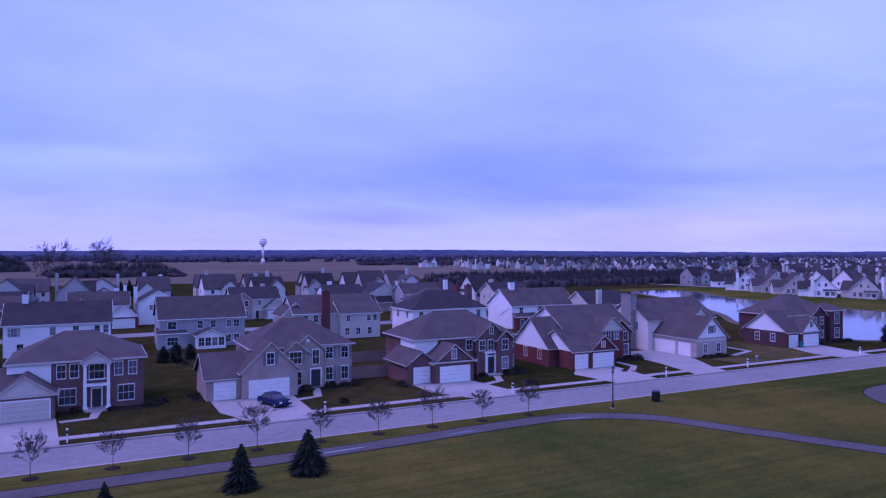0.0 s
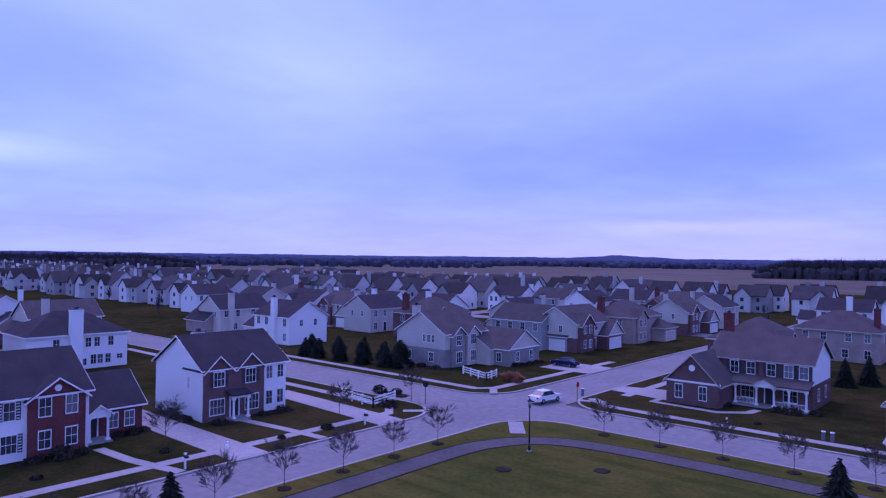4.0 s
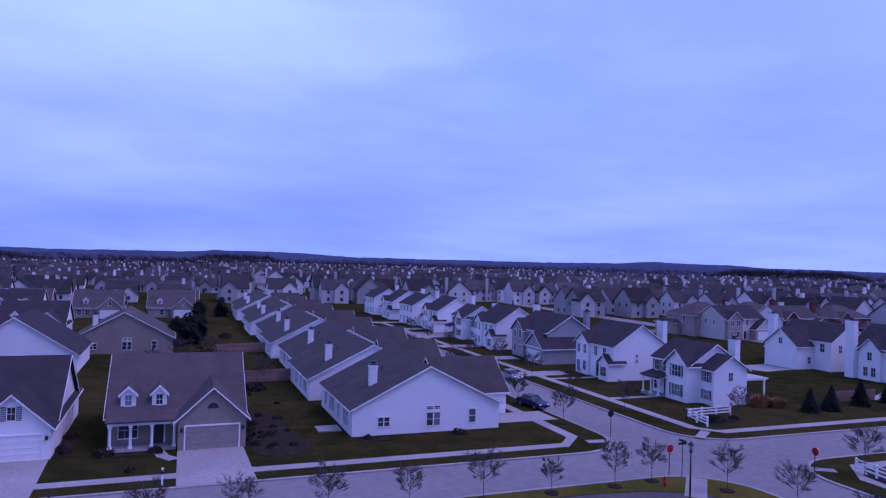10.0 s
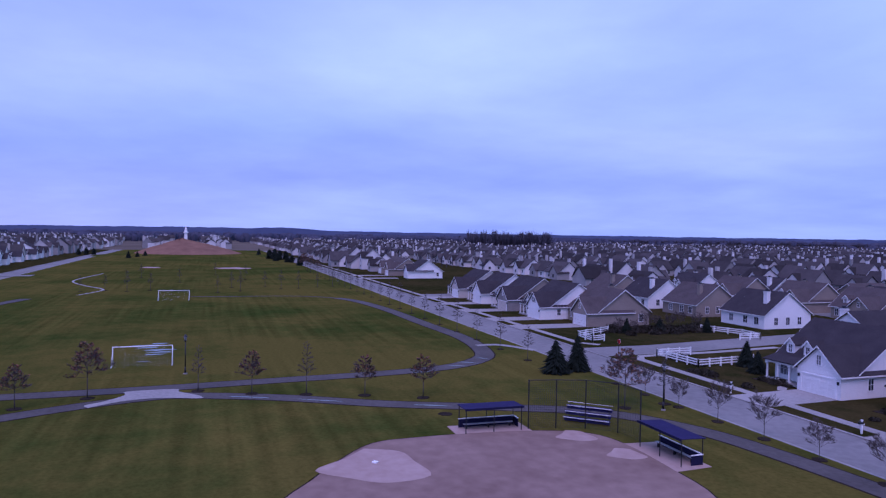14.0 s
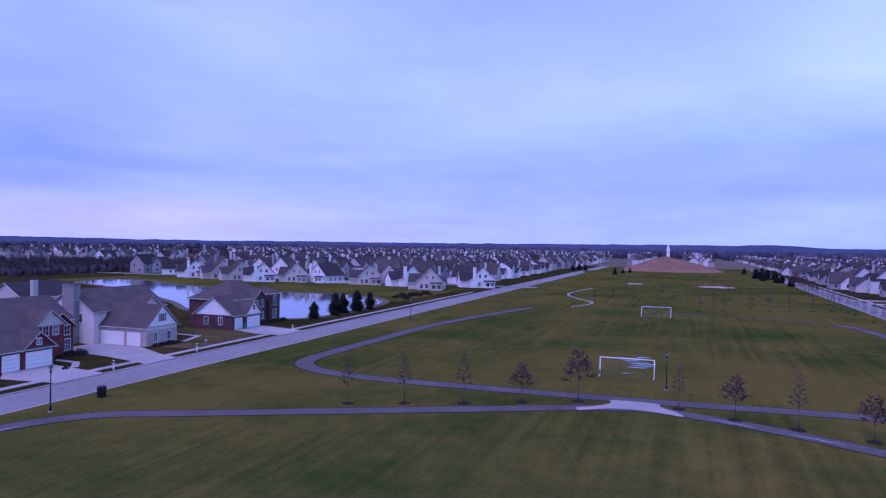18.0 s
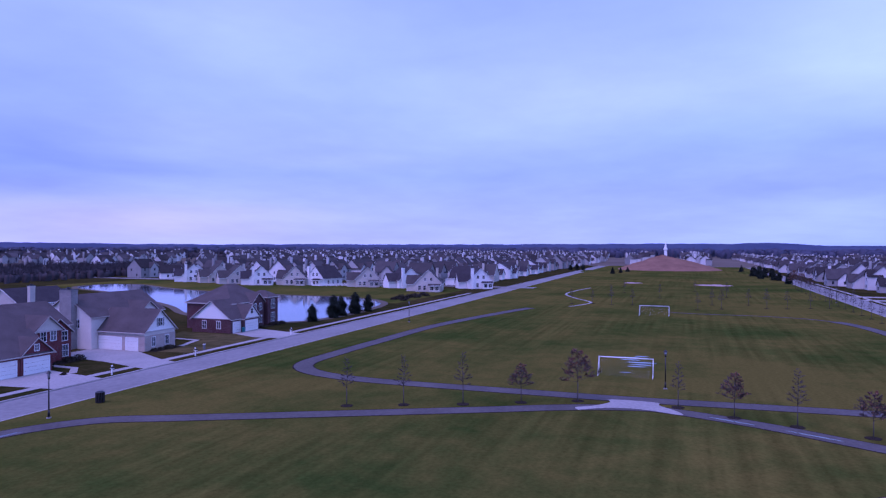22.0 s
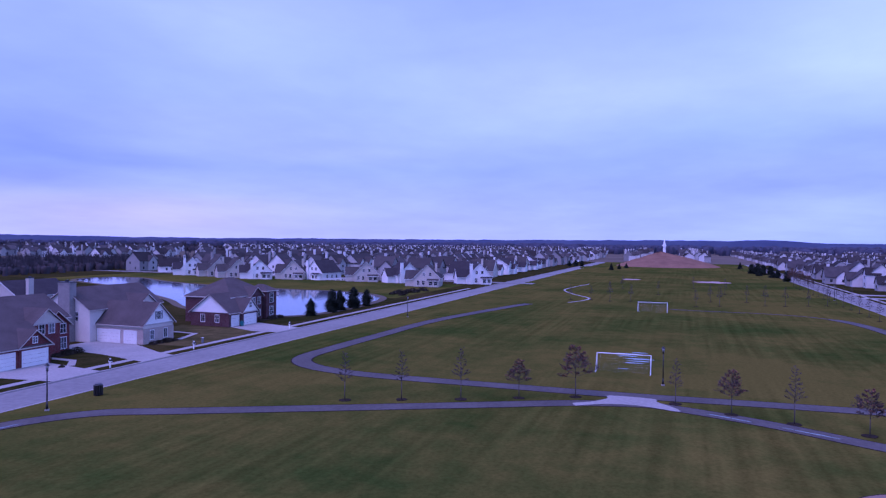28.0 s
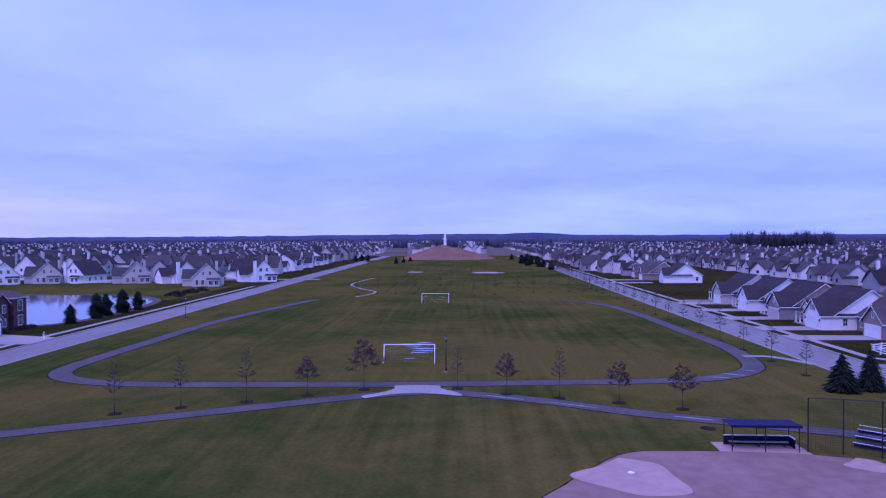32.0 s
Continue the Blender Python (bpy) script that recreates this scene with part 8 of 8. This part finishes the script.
# ---- water tower, monument ----
e = thing("water_tower", pose(264, 1200, -0.2), "pale water tower far across the fields", "water tower")
part("stem", Shape().tube((0, 0, 0), (0, 0, 8), 4, 2.2, 14).tube((0, 0, 8), (0, 0, 30), 2.2, 2.0, 14), TRIM, e, smooth=True)
bowl = Shape()
prev = None
for z, r in ((29, 2.2), (33, 5.6), (37, 7.0), (41, 6.0), (44, 3.2), (45, 0.5)):
    if prev:
        bowl.tube((0, 0, prev[0]), (0, 0, z), prev[1], r, 18)
    prev = (z, r)
part("tank", bowl, TRIM, e, smooth=True)
e = thing("monument", pose(565, 14, -0.2), "slim white tower behind the earth mound", "tower")
part("shaft", Shape().tube((0, 0, 0), (0, 0, 15.5), 1.9, 1.5, 4), TRIM, e)
part("cap", Shape().tube((0, 0, 15.5), (0, 0, 16.2), 1.8, 1.8, 8).tube((0, 0, 16.2), (0, 0, 21.5), 1.2, 0.15, 8), TRIM, e)
for i, (x, y, k) in enumerate(((458, 44, 0.85), (464, 39.5, 0.8), (470, 35.5, 0.9), (529, -38, 0.9), (498, -35, 0.7), (420, -40, 0.9), (404, -45, 1.0))):
    plant(FIRS[i % 3], x, y, k * (1.0, 1.25, 1.5)[i % 3], rng.uniform(0, 360))
for i, (x, y, k) in enumerate(((452, -39, 1.7), (455, -42.5, 1.8), (446, -41, 1.4), (439, -44, 1.7), (441, -48, 1.5), (460, -50, 1.3), (400, -47, 1.3), (375, -48.5, 1.4), (366, -47, 1.2), (509, 79, 1.2), (513, 75, 1.4), (517, 71, 1.2))):
    plant(BUSHY, x, y, k, 47 * i)
for i, (x, y, k) in enumerate(((345, -46, 1.2), (330, -45, 1.35), (322, -46.4, 1.2), (305, -47, 1.0))):
    plant(OAKS[2], x, y, k, 80 * i)
for i, (x, y) in enumerate(((215, 33), (218, 27), (215.5, 21), (218, 15), (207.5, -3.6), (226, -8), (212, -10), (229.5, -18.5), (218.5, -22.5), (220, -28), (224, -34.6), (227, -40), (250, 8), (262, -14), (275, 22), (290, -4))):
    plant(OAKS[0], x, y, rng.uniform(0.85, 1.15), rng.uniform(0, 360))
    mulch(x, y, 0.7)

# ---- shrubs against the houses ----
SHRUBS = []
for s, r in ((21, 0.55), (22, 0.75), (23, 0.95)):
    SHRUBS.append(single("shrub", bush(s, r), SHRUB, "dark rounded garden shrub in a planting bed", "shrub", "garden shrubs"))
first = set()


def shrub(i, x, y, z=0.0, s=1.0):
    ob, m = SHRUBS[i % 3], pose(x, y, z, 0, 0, rng.uniform(0, 360))
    if i % 3 not in first:
        first.add(i % 3)
        ob.matrix_world = m
    else:
        ob = copy_thing(ob, m)
    ob.scale = (s, s, s * rng.uniform(0.7, 1.1))


for i in range(7):
    shrub(i, 86.0 - 1.15 * i, -65.7 - 0.05 * i, 0.0, 1.05 + 0.1 * (i % 3))


def bed(points, width=1.5):
    single("planting_bed", Shape().strip(points, width, -0.04, 0.05), MULCH, "dark mulch planting bed along a house", "planting bed", "planting beds")
    for (ax, ay), (bx, by) in zip(points, points[1:]):
        n = max(1, int(math.hypot(bx - ax, by - ay) / 1.25))
        for i in range(n):
            if rng.random() < 0.8:
                t = (i + rng.uniform(0.2, 0.8)) / n
                shrub(rng.randrange(3), ax + (bx - ax) * t + rng.uniform(-0.3, 0.3), ay + (by - ay) * t + rng.uniform(-0.3, 0.3), 0.03, rng.uniform(0.8, 1.3))


for points in ([(-30.0, 84.2), (-30, 88.0), (-22, 88.2), (-20, 90)], [(-3, 87.8), (-0.6, 87.8)], [(1.8, 87.8), (6.2, 87.8), (7.6, 90)], [(23.8, 87.0), (25.2, 88.4)], [(27.8, 89), (32.4, 89)], [(11.6, 88), (11.6, 92)], [(37.4, 86.5), (38.0, 84)], [(48.6, 86), (51.2, 86.8)],
               [(54.4, 86.2), (58.6, 87.4)], [(74.6, 86.6), (76, 88)], [(78, 88.4), (82.8, 89)], [(92.6, 84.2), (99.8, 84.2)], [(128, 87.6), (137, 87)], [(-64.6, -39), (-64.4, -37.2)], [(-64.4, -34.6), (-64.8, -29.6)],
               [(-64.2, -19.4), (-64.0, -14.0)], [(-63.4, -11.2), (-63.6, -7)], [(-65.2, -1.8), (-65.4, 1.2)], [(-65.4, 5), (-66, 9.6), (-69.6, 12)], [(-65, 20), (-64.9, 25.6)], [(-68, 29), (-69, 33)], [(-65.8, 38.6), (-65.4, 41)], [(-66, 44.2), (-66.4, 49)], [(-68.5, 37.6), (-76, 37.6)],
               [(0.6, -67.4), (5.6, -67.4)], [(16.6, -67.4), (22, -67.4)], [(32.6, -67.4), (38, -67.4)], [(48, -67.4), (53.4, -67.4)], [(64.6, -67.4), (70.4, -67.4)], [(-17.6, -66.8), (-20.5, -66.8)], [(-27, -66.8), (-29, -66.8)], [(-7.4, -67.6), (-7.4, -74)], [(8.8, -68), (8.8, -75)], [(24.6, -68), (24.6, -74)],
               [(-72, 82.4), (-84, 82.4)], [(-65.8, 92), (-65.8, 101)], [(-61, 58.6), (-58.6, 57.4)], [(-58.4, -43.8), (-57.8, -41)], [(72, -62.4), (77, -62.0)], [(-64, -65.4), (-58, -63.4)], [(-66.8, -56.6 + 120), (-62, -56.4 + 120)]):
    bed(points)
for i, (x, y) in enumerate(((-56.4, 40.5), (-56.2, 46), (-59, 8.5), (-60, 30.5), (-61, -29), (-62, -17.5), (3, -62), (19, -63), (21, -61), (34.5, -63), (50.5, -63.4), (66, -62), (-24, 80), (27, 79), (54, 79), (72, 80.5), (11.6, 121), (13.6, 118), (12.6, 119.5), (10, 122), (-11, -78), (-12, -86), (-9, -92), (2, -80), (-60.2, 20))):
    shrub(i, x, y, 0, rng.uniform(0.6, 1.0))
for i in range(26):
    shrub(i, rng.uniform(-13, 3), rng.uniform(-160, -90), 0, rng.uniform(0.9, 2.0))
single("leaf_bed", Shape().slab(smooth_line([(-7.2, -64.5), (-6.8, -70), (-6.6, -76), (-7.2, -82), (-9.5, -83), (-11, -78), (-11.8, -71), (-12.6, -66), (-10, -63.2), (-7.2, -64.5)], 4)[:-1], -0.03, 0.03), MULCH, "dark bed of leaf litter beside a house", "planting bed", kind="structure")
for i in range(16):
    shrub(i, rng.uniform(-11.5, -7.5), rng.uniform(-81, -65), 0.02, rng.uniform(0.35, 0.7))
single("patio_slab", Shape().slab([(-14.2, -70.8), (-16.6, -70.8), (-16.6, -73.2), (-14.2, -73.2)], -0.03, 0.12), CONCRETE, "small pale concrete patio slab on the lawn", "patio", kind="structure")
for i, (x, y) in enumerate(((-3.4, -100), (-5, -108), (-1, -118), (-6, -128), (3, -112), (-12, -100), (-63, -64), (-60, 62.5), (-58, -44), (-61, -4), (-60, 14), (-61, 31), (-59, 50))):
    plant(BARE[i % 3], x, y, rng.uniform(0.9, 1.5), rng.uniform(0, 360))


# ---- small things round the houses ----
h = House("small white sunroom with wide windows behind a grey house", 17.6, 135.3, 0, "", ROOF3, plain=True)
h.block(0, 5.2, 0, 3.1, 2.5, WHITE, "y", 0.42)
h.windows("f", 0, (0.8, 2.0, 3.2, 4.4), 0.6, 0.95, 1.5)
TAWNY = scattered(material("tawny_dry_grass", (0.26, 0.12, 0.06), (0.36, 0.19, 0.10), 0.9, 8, 1, 0.3), 0.6, 1.3)


def tussock(x, y, radius, height):
    """A dense clump of dry ornamental grass: many arching blades."""
    r, s = random.Random(int(x * 7 + y)), Shape()
    for _ in range(420):
        a, q = r.uniform(0, 2 * math.pi), radius * math.sqrt(r.random())
        base = Vector((q * 0.6 * math.cos(a), q * 0.6 * math.sin(a), 0))
        tip = Vector((q * 1.15 * math.cos(a), q * 1.15 * math.sin(a), height * r.uniform(0.7, 1.05) * (1 - 0.35 * (q / radius) ** 2)))
        w = Vector((-math.sin(a), math.cos(a), 0)) * 0.05
        mid = base.lerp(tip, 0.6) + Vector((0, 0, 0.12))
        s.add([base - w, base + w, mid + w, tip, mid - w], [(0, 1, 2, 4), (4, 2, 3)])
    single("ornamental_grass", s, TAWNY, "clump of tawny dry ornamental grass", "grass clump", "ornamental grasses", m=pose(x, y, 0))


tussock(-59.2, 82.6, 1.6, 1.5)
tussock(-57.6, 82.0, 1.2, 1.2)
tussock(-72.8, -70.2, 1.5, 1.7)
tussock(-74.6, -69.2, 1.2, 1.4)

e = thing("pergola", pose(-72.6, -78.2, 0), "white timber pergola behind a white house", "pergola")
for x in (-5.6, -0.2):
    for y in (0, 3.4):
        part("post", Shape().box(x - 0.09, x + 0.09, y - 0.09, y + 0.09, -0.05, 2.5), TRIM, e)
for y in (0, 3.4):
    part("beam", Shape().box(-6.1, 0.0, y - 0.06, y + 0.06, 2.5, 2.72), TRIM, e)
for i in range(14):
    part("slat", Shape().box(-6.0 + 0.45 * i, -5.9 + 0.45 * i, -0.4, 3.8, 2.72, 2.86), TRIM, e)


def pedestal(x, y):
    e = thing("utility_box", pose(x, y, 0), "small pale green utility box in the lawn", "utility box", "utility boxes")
    part("body", Shape().box(-0.16, 0.16, -0.12, 0.12, -0.05, 0.85), GREENISH, e)
    part("cap", Shape().box(-0.19, 0.19, -0.15, 0.15, 0.85, 0.92), TRIM, e, "pale cap")


for x, y in ((-17.0, 77.6), (-16.2, 77.6), (-46.0, 80.4), (98.0, 77.8), (-57.9, -30.0)):
    pedestal(x, y)
for y in (-2.6, -1.7):
    e = thing("meter_cabinet", pose(-68.4, y - 0.3, 0), "grey meter cabinet against a house wall", "cabinet", "meter cabinets")
    part("box", Shape().box(-0.3, 0.3, -0.2, 0.2, 0.5, 1.5), GREENISH, e)
    part("conduit", Shape().tube((0, 0, -0.05), (0, 0, 0.5), 0.05, 0.05, 8).tube((0, 0, 1.5), (0, 0, 2.3), 0.04, 0.04, 8), STEEL, e)


def wheelie_bin(x, y, turn, mat, label):
    e = thing("wheelie_bin", pose(x, y, 0.03, 0, 0, turn), label, "bin", "wheelie bins")
    part("body", Shape().add([(-0.22, -0.25, 0.1), (0.22, -0.25, 0.1), (0.22, 0.22, 0.1), (-0.22, 0.22, 0.1), (-0.29, -0.34, 1.0), (0.29, -0.34, 1.0), (0.29, 0.32, 1.0), (-0.29, 0.32, 1.0)],
                             [(3, 2, 1, 0), (4, 5, 6, 7), (0, 1, 5, 4), (1, 2, 6, 5), (2, 3, 7, 6), (3, 0, 4, 7)]), mat, e)
    part("lid", Shape().box(-0.31, 0.31, -0.37, 0.35, 1.0, 1.07), mat, e)
    for s in (-1, 1):
        part("wheel", Shape().tube((s * 0.2, 0.24, 0.1), (s * 0.27, 0.24, 0.1), 0.11, 0.11, 12), TYRE, e)


TEAL = material("teal_bin_plastic", (0.02, 0.14, 0.16), (0.03, 0.18, 0.2), 0.5, 6, 1, 0.05, gloss=0.3)
wheelie_bin(119.6, 85.2, 10, TEAL, "teal recycling bin in front of a garage")
wheelie_bin(-68.6, 0.0, 90, CARBLUE, "dark blue bin against a house wall")

# broad flat-roofed white building far down the road
e = thing("school_building", pose(640, 190, -0.2, 0, 0, 44), "long white flat-roofed building far off", "building")
part("wall", Shape().box(-14, 14, -8, 8, 0, 8.2), WHITE, e)
part("roof", Shape().box(-14.5, 14.5, -8.5, 8.5, 8.2, 9.2), TRIM, e, "white roof edge")
for i in range(8):
    part("window", Shape().box(-12.6 + 3.4 * i, -10.8 + 3.4 * i, -8.06, -7.95, 4.6, 6.4), GLASS, e)
# leafless thicket behind the corner fence in the south-east
for i in range(26):
    shrub(i, 107 + rng.uniform(0, 6), -71 - 0.9 * i + rng.uniform(-1, 1), 0, rng.uniform(1.2, 2.3))
for i in range(7):
    plant(BARE[i % 3], 108 + rng.uniform(0, 5), -72 - 3.2 * i, rng.uniform(0.8, 1.1), 50 * i)
# open lots in the west with young trees and shrubs
for i in range(34):
    x = rng.uniform(-290, -142)
    y = rng.uniform(-0.09, 0.0) * abs(x) + 2
    if i % 3:
        shrub(i, x, y, 0, rng.uniform(1.0, 2.4))
    else:
        plant(FIRS[i % 3] if i % 2 else BARE[i % 3], x, y, rng.uniform(0.6, 1.1), 40 * i)
# brown shrubs on the pond's bank
for i in range(14):
    shrub(i, rng.uniform(206, 232), rng.uniform(84, 93), 0, rng.uniform(1.2, 2.2))
